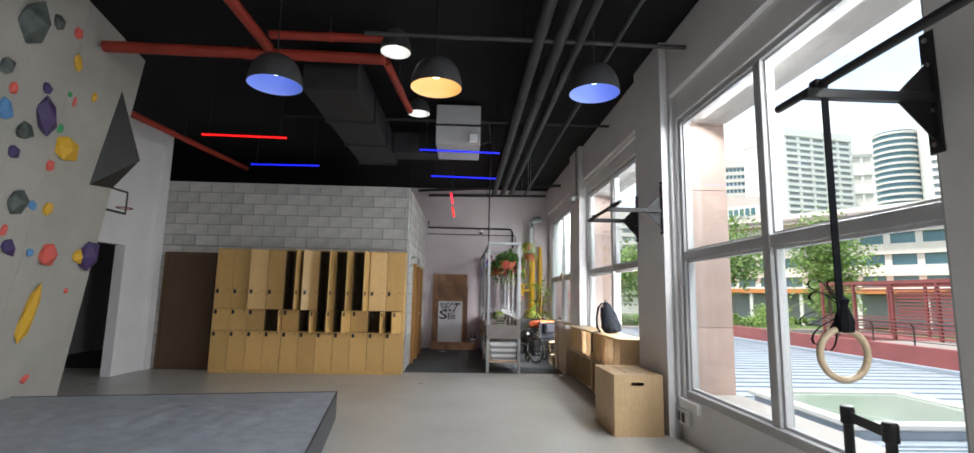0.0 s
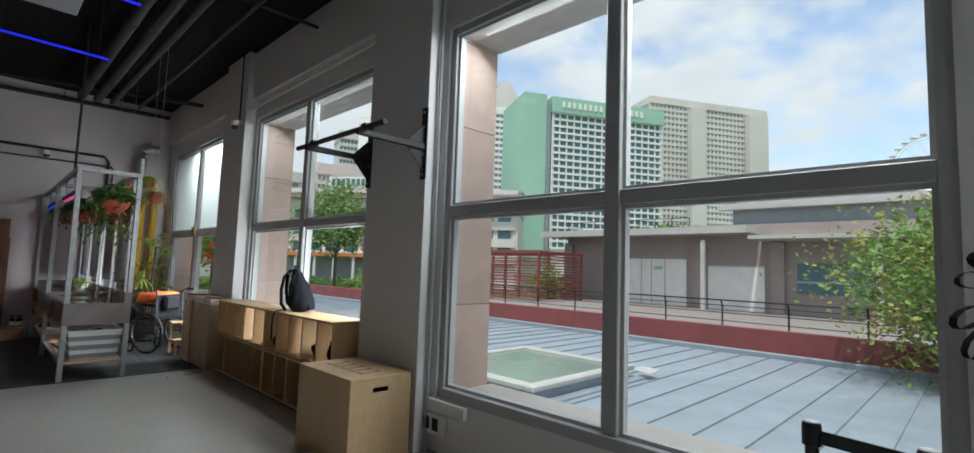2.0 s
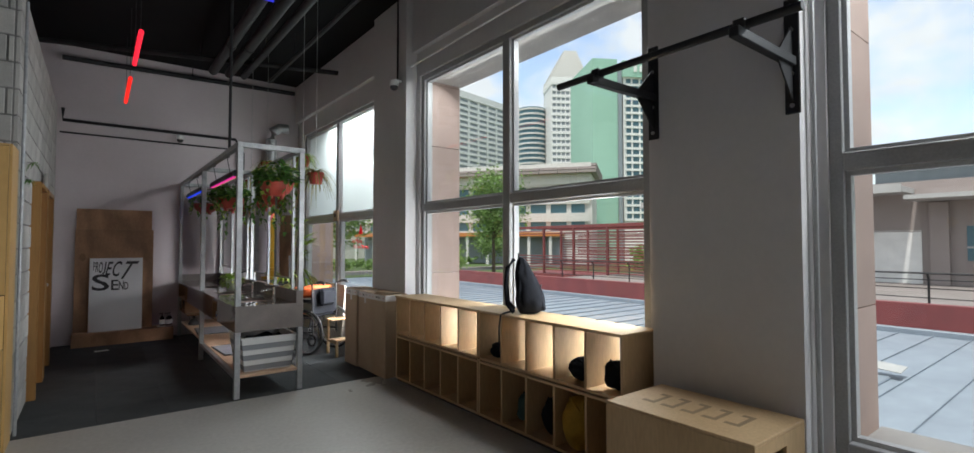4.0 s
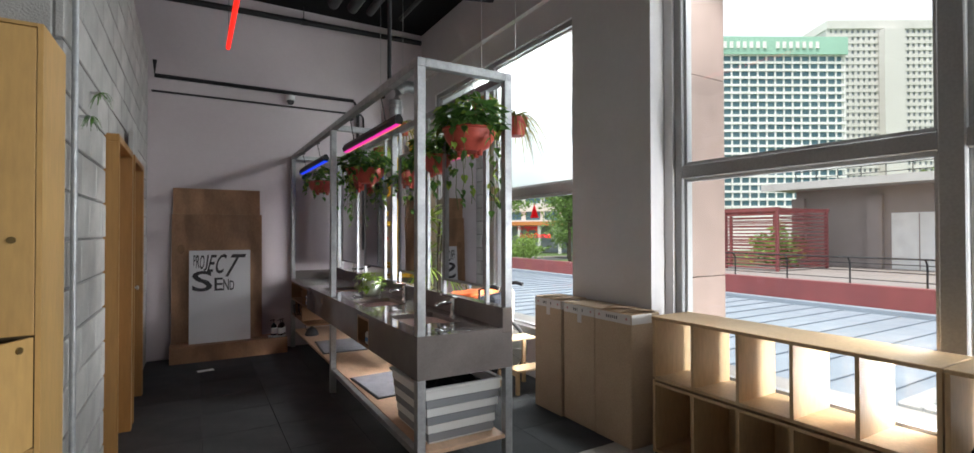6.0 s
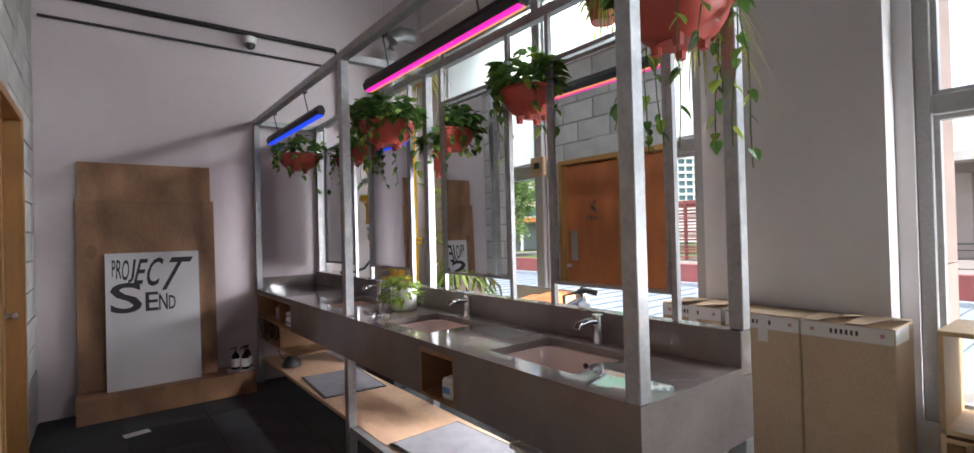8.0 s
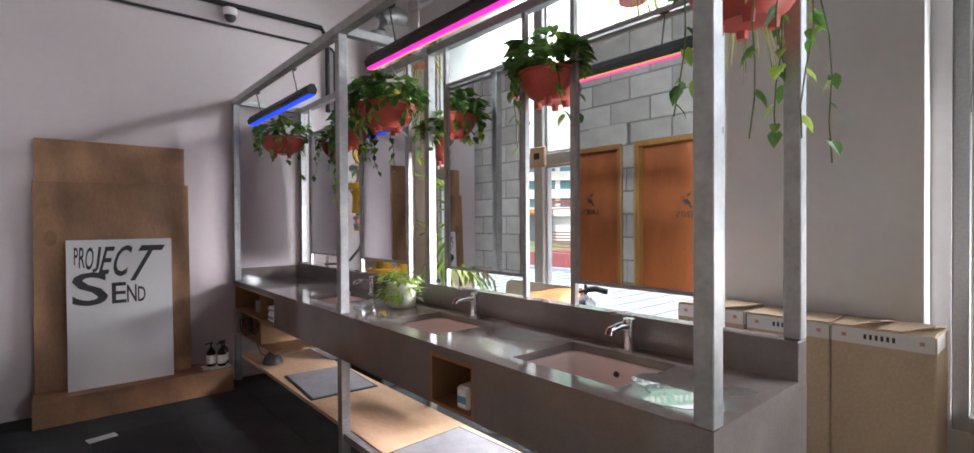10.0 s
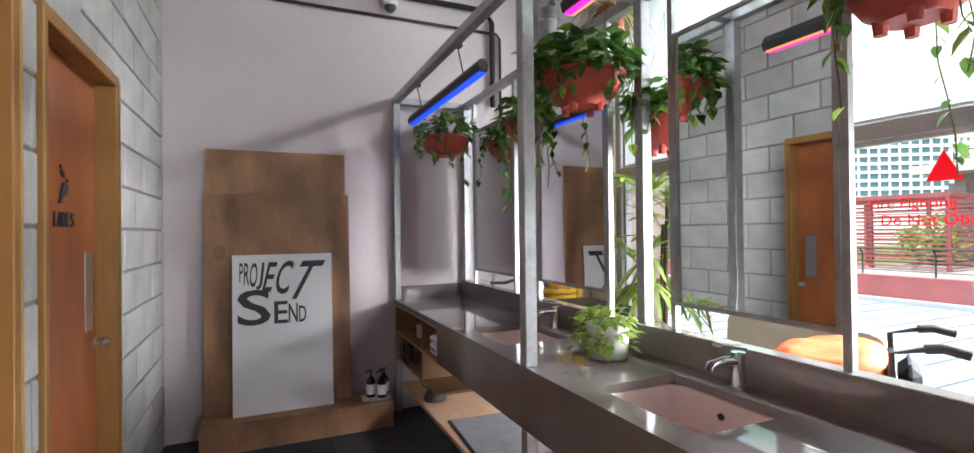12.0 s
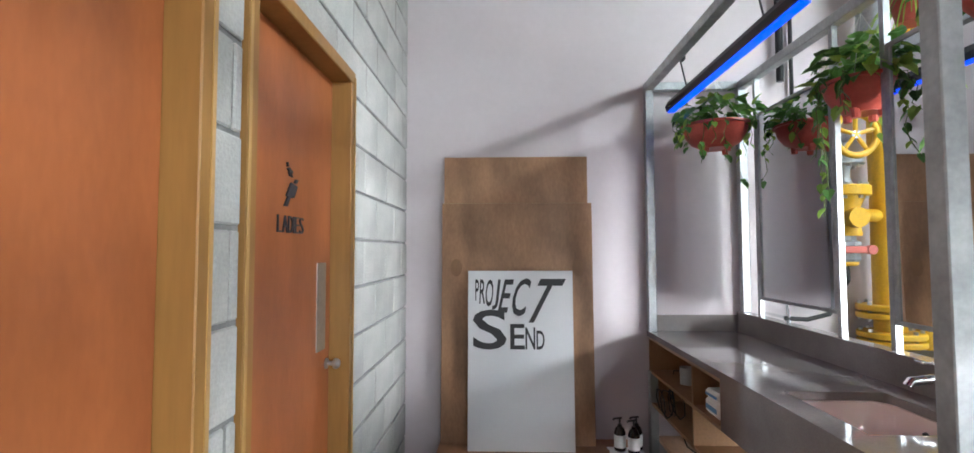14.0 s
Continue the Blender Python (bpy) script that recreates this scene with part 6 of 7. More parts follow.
def sign(leaf, y0, y1, z0, z1, text, pz0, pz1):
    """Raised black letters and a plain pictogram on a door leaf, which faces +x."""
    weights = [{"I": 0.32, "G": 1.08, "N": 1.0, "A": 1.05, "D": 1.0}.get(c, 0.92) for c in text]
    total = sum(weights)
    y = y0
    for c, w in zip(text, weights):
        wy = (y1 - y0) * w / total
        letter(leaf, c, 0, wy - 0.0055, z0, z1, 0, 0.005, Matrix.Translation((FX, y, 0)) @ Matrix(((0, 0, 1, 0), (1, 0, 0, 0), (0, 1, 0, 0), (0, 0, 0, 1))), M["sign_black"], -0.014)
        y += wy
    h, c = pz1 - pz0, (y0 + y1) / 2
    shapes = [[(-0.16, 0.0), (0.0, 0.0), (0.14, 0.22), (0.34, 0.22), (0.52, 0.50), (0.18, 0.56), (-0.06, 0.24), (0.02, 0.22)],
              [(0.36, 0.57), (0.46, 0.57), (0.58, 0.66), (0.44, 0.67)],
              [(-0.02, 0.86), (0.06, 0.90), (0.26, 0.82), (0.22, 0.78), (0.06, 0.80)],
              [(0.04, 0.79), (0.10, 0.79), (0.16, 0.70), (0.12, 0.70)], [(0.14, 0.79), (0.19, 0.78), (0.26, 0.69), (0.22, 0.69)], [(-0.02, 0.90), (0.03, 0.92), (0.0, 1.0), (-0.04, 1.0)]]
    for s in shapes:
        bm = bmesh.new()
        a = [bm.verts.new((FX + 0.006, c - 0.02 - 0.1 * h + p * h, pz0 + q * h)) for p, q in s]
        b = [bm.verts.new((FX, c - 0.02 - 0.1 * h + p * h, pz0 + q * h)) for p, q in s]
        bm.faces.new(a)
        for k in range(len(a)):
            bm.faces.new((a[k], b[k], b[(k + 1) % len(a)], a[(k + 1) % len(a)]))
        part("pictogram", bm, M["sign_black"], leaf)


def letter(parent, ch, x0, x1, z0, z1, lean, thick, m, material, bold=0.0):
    """One letter of the built-in font, fitted into a box in its own plane; lean shifts its top sideways."""
    cu = bpy.data.curves.new("letter", "FONT")
    cu.body, cu.size, cu.extrude, cu.offset, cu.resolution_u = ch, 1.0, 0.5, bold, 3
    tmp = new("letter_outline", cu)
    bpy.context.view_layer.update()
    me = bpy.data.meshes.new_from_object(tmp.evaluated_get(bpy.context.evaluated_depsgraph_get()))
    bpy.data.objects.remove(tmp)
    bpy.data.curves.remove(cu)
    xs, ys = [v.co.x for v in me.vertices], [v.co.y for v in me.vertices]
    ax, bx, ay, by = min(xs), max(xs), min(ys), max(ys)
    for v in me.vertices:
        t = (v.co.y - ay) / (by - ay)
        v.co = Vector((x0 + (x1 - x0) * (v.co.x - ax) / (bx - ax) + lean * t, z0 + (z1 - z0) * t, (v.co.z + 0.5) * thick))
    me.materials.append(material)
    ob = new("letter", me)
    ob.matrix_basis = m
    ob.parent = parent


M["sign_black"] = plain("charcoal_acrylic", (0.035, 0.035, 0.042), 0.45)
sign(gents_leaf, 10.84, 11.026, 1.366, 1.416, "GENTS", 1.442, 1.573)
sign(ladies_leaf, 11.797, 11.982, 1.404, 1.453, "LADIES", 1.480, 1.608)


# plywood sheets, poster board and the step they stand on
step = thing("plywood_step", "low plywood step against the far wall", "step", pose(-0.70, 13.30, 0))
solid("top", [(0, 1.20, 0.0, 0.315, 0.165, 0.185)], M["brown_ply"], step, bevel=0.002)
solid("riser", [(0, 1.20, 0.0, 0.018, 0, 0.165)], M["brown_ply"], step)
solid("end", [(0, 0.018, 0.018, 0.315, 0, 0.165)], M["brown_ply"], step)
solid("end", [(1.182, 1.20, 0.018, 0.315, 0, 0.165)], M["brown_ply"], step)
for x, w, y, h, tilt in ((-0.68, 0.90, 13.56, 1.755, -1.2), (-0.69, 0.93, 13.505, 1.46, -2.4)):
    p = thing("plywood_sheet", "stained plywood sheet leaning against the far wall", "plywood sheet", pose(x, y, 0.186, tilt), "leaning plywood sheets")
    solid("sheet", [(0, w, -0.009, 0.009, 0, h)], M["brown_ply"], p, bevel=0.001)
    solid("edge", [(0.001, w - 0.001, -0.0085, 0.0085, h, h + 0.0015)], M["ply_edge"], p)
    if h < 1.6:
        for kx in (0.09, 0.84):
            bm = bmesh.new()
            lathe(bm, [(0.0, -0.0098), (0.020, -0.0098), (0.036, -0.0094)], 14, (0, 0, 0))
            part("knot", bm, M["walnut"], p, at=Matrix.Translation((kx, 0, 1.06)) @ Matrix.Rotation(radians(90), 4, "X") @ Matrix.Diagonal((1, 1.5, -1, 1)))
board = thing("poster_board", "white poster board with dark warped lettering leaning on plywood", "poster", pose(-0.52, 13.405, 0.186, -3.2))
solid("board", [(0, 0.625, -0.006, 0.006, 0, 1.045)], M["board"], board, bevel=0.001)
K = 1 / 581
face = Matrix.Translation((0, -0.0062, 0)) @ Matrix(((1, 0, 0, 0), (0, 0, -1, 0), (0, 1, 0, 0), (0, 0, 0, 1)))
for ch, l, r, t, b, lean in (("P", 175, 188, 492, 565, 0), ("R", 189, 209, 492, 576, 3), ("O", 208, 235, 492, 586, 6), ("J", 232, 252, 492, 596, 12), ("E", 252, 285, 492, 606, 26), ("C", 292, 345, 488, 618, 28), ("T", 325, 412, 490, 640, 78),
                             ("S", 167, 284, 596, 732, 0), ("E", 296, 346, 645, 731, 0), ("N", 348, 382, 656, 731, 0), ("D", 386, 414, 667, 731, 0)):
    letter(board, ch, (l - 150) * K, (r - 150) * K, 1.045 - (b - 462) * K, 1.045 - (t - 462) * K, lean * K, 0.0008, face, M["ink"], 0.012)


# soap bottles on a crumpled cloth
cloth = thing("cloth", "crumpled white cloth lying on the plywood step", "cloth", pose(0.40, 13.40, 0.186))
bm = bmesh.new()
bmesh.ops.create_grid(bm, x_segments=18, y_segments=14, size=0.5)
for v in bm.verts:
    x, y = v.co.x * 0.2, v.co.y * 0.15
    v.co = (x + 0.01 * noise.noise(Vector((x * 20, y * 20, 1))), y, 0.002 + 0.014 * abs(noise.noise(Vector((x * 22, y * 22, 5)))))
bmesh.ops.solidify(bm, geom=bm.faces[:], thickness=0.001)
part("fabric", bm, M["white"], cloth, smooth=True)
M["amber"] = plain("dark_amber_glass", (0.012, 0.008, 0.006), 0.15)
for x, y in ((0.36, 13.40), (0.43, 13.36), (0.46, 13.42)):
    b = thing("soap_bottle", "dark pump bottle with white label on a cloth", "bottle", pose(x, y, 0.204), "soap bottles")
    bm = bmesh.new()
    lathe(bm, [(0.001, 0.0), (0.031, 0.0), (0.033, 0.006), (0.033, 0.10), (0.024, 0.125), (0.013, 0.135), (0.013, 0.145), (0.001, 0.145)], 20)
    part("body", bm, M["amber"], b, smooth=True)
    bm = bmesh.new()
    lathe(bm, [(0.0332, 0.02), (0.0337, 0.02), (0.0337, 0.09), (0.0332, 0.09)], 20)
    part("label_sleeve", bm, M["white"], b, "white paper label")
    bm = bmesh.new()
    tube(bm, [(0, 0, 0.145), (0, 0, 0.18)], 0.006, 8)
    tube(bm, [(0.012, 0, 0.182), (-0.035, -0.01, 0.180), (-0.04, -0.01, 0.172)], 0.006, 8)
    part("pump", bm, M["lamp_black"], b, smooth=True)
card = thing("paper_card", "white card lying on the carpet", "card", pose(-0.43, 12.82, 0.002, 0, 0, 12))
solid("sheet", [(0, 0.15, 0, 0.075, 0, 0.003)], M["white"], card)


# hanging planters
M["pot_red"] = mat("brick_red_plastic", (0.52, 0.085, 0.06), (0.45, 0.07, 0.05), 6, 0.45, fine=60)
M["pothos"] = mat("glossy_pothos_leaf", (0.13, 0.27, 0.06), (0.075, 0.18, 0.04), 3, 0.35, by_island=0.5)
M["pothos_light"] = mat("pale_pothos_leaf", (0.36, 0.47, 0.09), (0.22, 0.35, 0.06), 3, 0.4, by_island=0.4)
M["stem"] = plain("green_stem", (0.09, 0.12, 0.03), 0.6)
M["dry"] = mat("dry_fern", (0.34, 0.26, 0.08), (0.20, 0.22, 0.06), 4, 0.7, by_island=0.5)
M["palm"] = mat("palm_leaf", (0.40, 0.52, 0.10), (0.24, 0.38, 0.06), 3, 0.45, by_island=0.5)
for key in ("pothos", "pothos_light", "palm", "dry"):
    leafy(M[key])
M["soil"] = mat("potting_soil", (0.03, 0.022, 0.016), (0.05, 0.035, 0.025), 30, 0.95)


def heart_leaf(bm, p, d, n, L):
    """A pointed heart-shaped leaf, folded along its rib."""
    d = d.normalized()
    s = d.cross(n)
    s = s.normalized() if s.length > 1e-4 else d.orthogonal().normalized()
    n = s.cross(d)
    rib = [bm.verts.new(p + d * L * t - n * L * 0.25 * t * t) for t in (0.05, 0.35, 0.7, 1.0)]
    for k in (-1, 1):
        side = [bm.verts.new(p + d * L * t + s * k * L * w + n * L * (0.07 - 0.25 * t * t)) for t, w in ((-0.06, 0.22), (0.25, 0.40), (0.62, 0.28))]
        order = [(rib[0], side[0], side[1], rib[1]), (rib[1], side[1], side[2], rib[2]), (rib[2], side[2], rib[3])]
        for f in order:
            bm.faces.new(f if k > 0 else f[::-1])


def planter(x, y, z, seed, r=0.155, vines=9, longest=0.45, hang=2.36, lush=270):
    """z is the rim of the bowl."""
    rng = random.Random(seed)
    p = thing("hanging_planter", "red plastic bowl planter with trailing green pothos hanging from steel", "planter", pose(x, y, z), "hanging planters")
    bm = bmesh.new()
    lathe(bm, [(r * 1.06, 0.0), (r * 1.07, -0.012), (r, -0.014), (r * 0.93, -0.06), (r * 0.74, -0.105), (r * 0.5, -0.128), (r * 0.48, -0.135), (0.001, -0.135)], 28)
    lathe(bm, [(r * 1.06, 0.0), (r * 0.97, 0.0), (r * 0.9, -0.03)], 28)
    bowl = part("bowl", bm, M["pot_red"], p, "brick red plastic bowl", smooth=True)
    for k in range(4):
        q = k * math.pi / 2 + 0.5
        bm = bmesh.new()
        lathe(bm, [(0.001, -0.16), (0.016, -0.16), (0.02, -0.12)], 8, (r * 0.45 * math.cos(q), r * 0.45 * math.sin(q), 0))
        part("foot", bm, M["pot_red"], bowl)
    bm = bmesh.new()
    lathe(bm, [(0.001, -0.012), (r * 0.92, -0.02)], 20)
    part("soil", bm, M["soil"], p)
    for k in range(3):
        q = 2 * math.pi * k / 3 + seed
        bm = bmesh.new()
        tube(bm, [(r * math.cos(q), r * math.sin(q), 0), (0, 0, hang - z - 0.02)], 0.0018, 5)
        part("wire", bm, M["steel"], p)
    dark, pale, stems = bmesh.new(), bmesh.new(), bmesh.new()
    for i in range(lush):
        a, rad = rng.uniform(0, 6.283), r * math.sqrt(rng.random()) * 1.25
        h = rng.uniform(0.0, 0.19) * (1.25 - 0.55 * rad / r)
        q = Vector((rad * math.cos(a), rad * math.sin(a), h))
        d = Vector((math.cos(a + rng.uniform(-1, 1)), math.sin(a + rng.uniform(-1, 1)), rng.uniform(-0.7, 0.5)))
        heart_leaf(pale if rng.random() < 0.12 else dark, q, d, Vector((rng.uniform(-0.4, 0.4), rng.uniform(-0.4, 0.4), 1)), rng.uniform(0.045, 0.09))
    for i in range(vines):
        a = rng.uniform(0, 6.283)
        out = r * rng.uniform(1.05, 1.3)
        L = longest * (0.22 + 0.78 * rng.random() ** 2)
        q0 = Vector((r * 0.9 * math.cos(a), r * 0.9 * math.sin(a), 0.01))
        pts = [q0, Vector((out * math.cos(a), out * math.sin(a), 0.01))]
        w = Vector((rng.uniform(-0.05, 0.05), rng.uniform(-0.05, 0.05), 0))
        for k in range(1, 6):
            pts.append(pts[1] + w * (k / 5) + Vector((0.012 * math.sin(k * 2.1 + i), 0.012 * math.cos(k * 1.7 + i), -L * k / 5)))
        tube(stems, pts, 0.0022, 5)
        for k in range(int(3 + L * 12)):
            t = rng.uniform(0.15, 1.0)
            s = min(int(t * 6), 5)
            q = pts[s].lerp(pts[s + 1], t * 6 - s)
            b = rng.uniform(0, 6.283)
            heart_leaf(pale if rng.random() < 0.35 else dark, q, Vector((math.cos(b), math.sin(b), -0.9)), Vector((math.cos(b), math.sin(b), 0.8)), rng.uniform(0.03, 0.062))
    part("leaves", dark, M["pothos"], p)
    part("pale_leaves", pale, M["pothos_light"], p, "yellow-green leaves")
    tagged(part("vine", stems, M["stem"], p), kind="stuff")


planter(0.95, 9.54, 2.045, 1, 0.158, 9, 0.62)
planter(0.93, 11.58, 2.03, 2, 0.175, 15, 0.5)
planter(0.90, 13.30, 2.06, 3, 0.175, 17, 0.36, lush=120)
planter(1.195, 10.505, 2.03, 4, 0.148, 11, 0.62, lush=300)
planter(1.32, 11.50, 1.86, 5, 0.13, 7, 0.35)
planter(1.19, 12.535, 2.05, 6, 0.145, 9, 0.62, lush=170)


def grass_fan(name, label, x, y, z, seed, n, L, material, stems=0):
    """Long narrow drooping blades from a crown."""
    rng = random.Random(seed)
    g = thing(name, label, "plant", pose(x, y, z))
    bm = bmesh.new()
    for i in range(n):
        a = rng.uniform(0, 6.283)
        l = L * rng.uniform(0.5, 1.0)
        lift = rng.uniform(0.1, 0.9)
        prev = None
        side = Vector((-math.sin(a), math.cos(a), 0))
        for k in range(6):
            t = k / 5
            q = Vector((math.cos(a) * l * t * 0.8, math.sin(a) * l * t * 0.8, l * (lift * t - 1.25 * t * t)))
            w = L * 0.022 * (1 - t) + 0.001
            row = (bm.verts.new(q + side * w), bm.verts.new(q - side * w))
            if prev:
                bm.faces.new((prev[0], prev[1], row[1], row[0]))
            prev = row
    part("fronds", bm, M[material], g)
    return g


fern = grass_fan("hanging_fern", "drying yellow fern hanging in a small pot", 1.40, 9.72, 2.20, 8, 90, 0.36, "dry")
green_fern = grass_fan("hanging_fern", "light green fern hanging in a small pot", 1.38, 12.50, 2.40, 14, 110, 0.30, "palm")
side_fern = grass_fan("hanging_fern", "light green fern hanging in a small pot", 1.42, 10.22, 2.45, 15, 120, 0.32, "pothos_light")
dry_fern = grass_fan("hanging_fern", "brown dried-out fern hanging in a small pot", 1.50, 12.10, 2.62, 16, 110, 0.34, "dry")
for f, z in ((fern, 2.20), (green_fern, 2.40), (side_fern, 2.45), (dry_fern, 2.62)):
    bm = bmesh.new()
    lathe(bm, [(0.001, -0.12), (0.06, -0.12), (0.085, 0.0), (0.08, 0.0)], 18)
    part("pot", bm, M["pot_red"], f, smooth=True)
    bm = bmesh.new()
    tube(bm, [(0, 0, 0), (0, 0, CEIL - z - 0.02)], 0.003, 5)
    part("wire", bm, M["steel"], f)


def palm():
    rng = random.Random(12)
    p = thing("potted_palm", "tall slender lady palm with fan leaves beside the window", "plant", pose(1.93, 12.25, 0))
    bm = bmesh.new()
    lathe(bm, [(0.001, 0.0), (0.14, 0.0), (0.18, 0.32), (0.19, 0.34), (0.17, 0.34), (0.16, 0.30), (0.001, 0.30)], 24)
    part("pot", bm, M["lamp_black"], p, smooth=True)
    bm = bmesh.new()
    lathe(bm, [(0.001, 0.305), (0.162, 0.302)], 20)
    part("soil", bm, M["soil"], p)
    for tx, ty, tz in ((-0.03, 0.02, 1.62), (0.06, -0.05, 1.56), (0.16, 0.10, 1.40), (0.02, 0.12, 1.18)):
        top, foot = Vector((tx, ty, tz)), Vector((tx * 0.5, ty * 0.5, 0.3))
        bm = bmesh.new()
        tube(bm, [foot, foot.lerp(top, 0.35) + Vector((0.012, 0.01, 0)), foot.lerp(top, 0.7) - Vector((0.01, 0.006, 0)), top], 0.016, 8, 0.012)
        part("stem", bm, M["bark"], p, smooth=True)
        for j in range(7):
            a = j * 2.4 + rng.uniform(-0.4, 0.4) + tz * 9
            old = j > 4
            base = foot.lerp(top, rng.uniform(0.55, 0.75) if old else rng.uniform(0.88, 1.0))
            out = Vector((math.cos(a), math.sin(a), -0.2 if old else rng.uniform(0.25, 1.2))).normalized()
            hub = base + out * rng.uniform(0.12, 0.24)
            bm = bmesh.new()
            tube(bm, [base, hub], 0.003, 5)
            side = out.cross(Vector((0, 0, 1))).normalized()
            count = 8
            for f in range(count):
                q = (f - (count - 1) / 2) * 0.40
                d = (out * math.cos(q) + side * math.sin(q)).normalized()
                w = d.cross(Vector((0.1, 0, 1))).normalized() * rng.uniform(0.013, 0.019)
                L = rng.uniform(0.17, 0.27)
                sag = 0.75 if old else 0.28
                prev = None
                for u, wide in ((0.0, 0.3), (0.3, 0.9), (0.65, 1.0), (0.9, 0.7), (1.0, 0.15)):
                    c = hub + d * L * u + Vector((0, 0, -L * sag * u * u))
                    row = [bm.verts.new((min(v.x, 0.42), v.y, v.z)) for v in (c + w * wide, c - w * wide)]
                    if prev:
                        bm.faces.new((prev[0], prev[1], row[1], row[0]))
                    prev = row
            part("frond", bm, M["dry"] if old and rng.random() < 0.6 else M["palm"], p)


palm()
for y, z, s in ((10.01, 2.12, 0.07), (9.74, 1.95, 0.06)):
    air = grass_fan("air_plant", "small green air plant stuck in the block wall", BLOCK_X + 0.045, y, z, int(z * 100), 40, s, "pothos")
    solid("peg", [(-0.04, 0, -0.006, 0.006, -0.006, 0.006)], M["steel"], air)

pot = thing("potted_plant", "white pot with a bushy light green plant on the worktop", "plant", pose(0.95, 11.45, CZ + 0.001))
bm = bmesh.new()
lathe(bm, [(0.001, 0.0), (0.068, 0.0), (0.078, 0.01), (0.086, 0.14), (0.078, 0.14), (0.074, 0.11), (0.001, 0.11)], 28)
part("pot", bm, M["white"], pot, "white ceramic pot", smooth=True)
rng = random.Random(21)
bm = bmesh.new()
for i in range(280):
    a, rad, h = rng.uniform(0, 6.283), 0.125 * math.sqrt(rng.random()), rng.uniform(0.10, 0.24)
    heart_leaf(bm, Vector((rad * math.cos(a) - 0.02, rad * math.sin(a), h - rad * 0.5)), Vector((math.cos(a), math.sin(a), rng.uniform(-0.6, 0.4))), Vector((0, 0, 1)), rng.uniform(0.026, 0.044))
part("leaves", bm, M["pothos_light"], pot)


# grow lamps hung under the front beam
def grow_lamp(y0, y1, z, colours, label):
    g = thing("grow_lamp", label, "lamp", pose(0.66, y0, z), "grow lamps")
    L = y1 - y0
    bm = bmesh.new()
    a = [bm.verts.new((x, 0, h)) for x, h in ((-0.022, 0.0), (0.022, 0.0), (0.03, 0.03), (0.012, 0.062), (-0.012, 0.062), (-0.03, 0.03))]
    b = [bm.verts.new((v.co.x, L, v.co.z)) for v in a]
    bm.faces.new(a)
    bm.faces.new(b[::-1])
    for k in range(6):
        bm.faces.new((a[k], b[k], b[(k + 1) % 6], a[(k + 1) % 6]))
    part("housing", bm, M["black"], g, "black aluminium housing")
    for i, c in enumerate(colours):
        w = 0.036 / len(colours)
        solid("led_strip", [(-0.018 + i * w, -0.018 + (i + 1) * w, 0.01, L - 0.01, -0.008, -0.0005)], plain("lit_strip", (0.04, 0.04, 0.04), 0.5, emit=c, power=0.65), g)
    for k in (0.2, 0.8):
        bm = bmesh.new()
        tube(bm, [(0, L * k, 0.062), (-0.03, L * k, 2.35 - z)], 0.004, 6)
        part("cord", bm, M["black"], g)
        solid("clip", [(-0.05, -0.01, L * k - 0.02, L * k + 0.02, 2.352 - z, 2.40 - z + 0.02)], M["black"], g)


grow_lamp(9.96, 11.27, 2.13, ((1.0, 0.02, 0.45), (1.0, 0.02, 0.45), (1.0, 0.30, 0.12)), "black hanging grow lamp glowing pink")
grow_lamp(12.02, 13.33, 2.15, ((0.0, 0.05, 1.0),), "black hanging grow lamp glowing blue")


# laundry baskets on the low shelf
def basket(x, y, z, w, d, h):
    b = thing("laundry_basket", "grey and white collapsible laundry basket with dark clothes", "basket", pose(x, y, z), "laundry baskets")
    n = 6
    for k in range(n):
        t0, t1 = k / n, (k + 1) / n
        g = 0.86 + 0.14 * (t0 + t1) / 2
        a, c = w * g / 2, d * g / 2
        e = 0.012
        zz0, zz1 = 0.012 + h * t0, 0.012 + h * t1 - 0.002
        solid("band", [(-a, a, -c, -c + e, zz0, zz1), (-a, a, c - e, c, zz0, zz1), (-a, -a + e, -c + e, c - e, zz0, zz1), (a - e, a, -c + e, c - e, zz0, zz1)], M["white"] if k % 2 else M["basket_grey"], b, bevel=0.003)
    a, c = w / 2 + 0.012, d / 2 + 0.012
    solid("rim", [(-a, a, -c, -c + 0.03, 0.012 + h, 0.03 + h), (-a, a, c - 0.03, c, 0.012 + h, 0.03 + h), (-a, -a + 0.03, -c + 0.03, c - 0.03, 0.012 + h, 0.03 + h), (a - 0.03, a, -c + 0.03, c - 0.03, 0.012 + h, 0.03 + h)], M["white"], b, bevel=0.004)
    solid("base", [(-w * 0.42, w * 0.42, -d * 0.42, d * 0.42, 0, 0.012)], M["white"], b)
    bm = bmesh.new()
    bmesh.ops.create_grid(bm, x_segments=20, y_segments=16, size=0.5)
    for v in bm.verts:
        v.co = (v.co.x * w * 0.9, v.co.y * d * 0.9, h * 0.86 + 0.07 * noise.noise(Vector((v.co.x * 5, v.co.y * 5, 3))))
    part("clothes", bm, M["black_cloth"], b, "dark crumpled clothes", smooth=True)


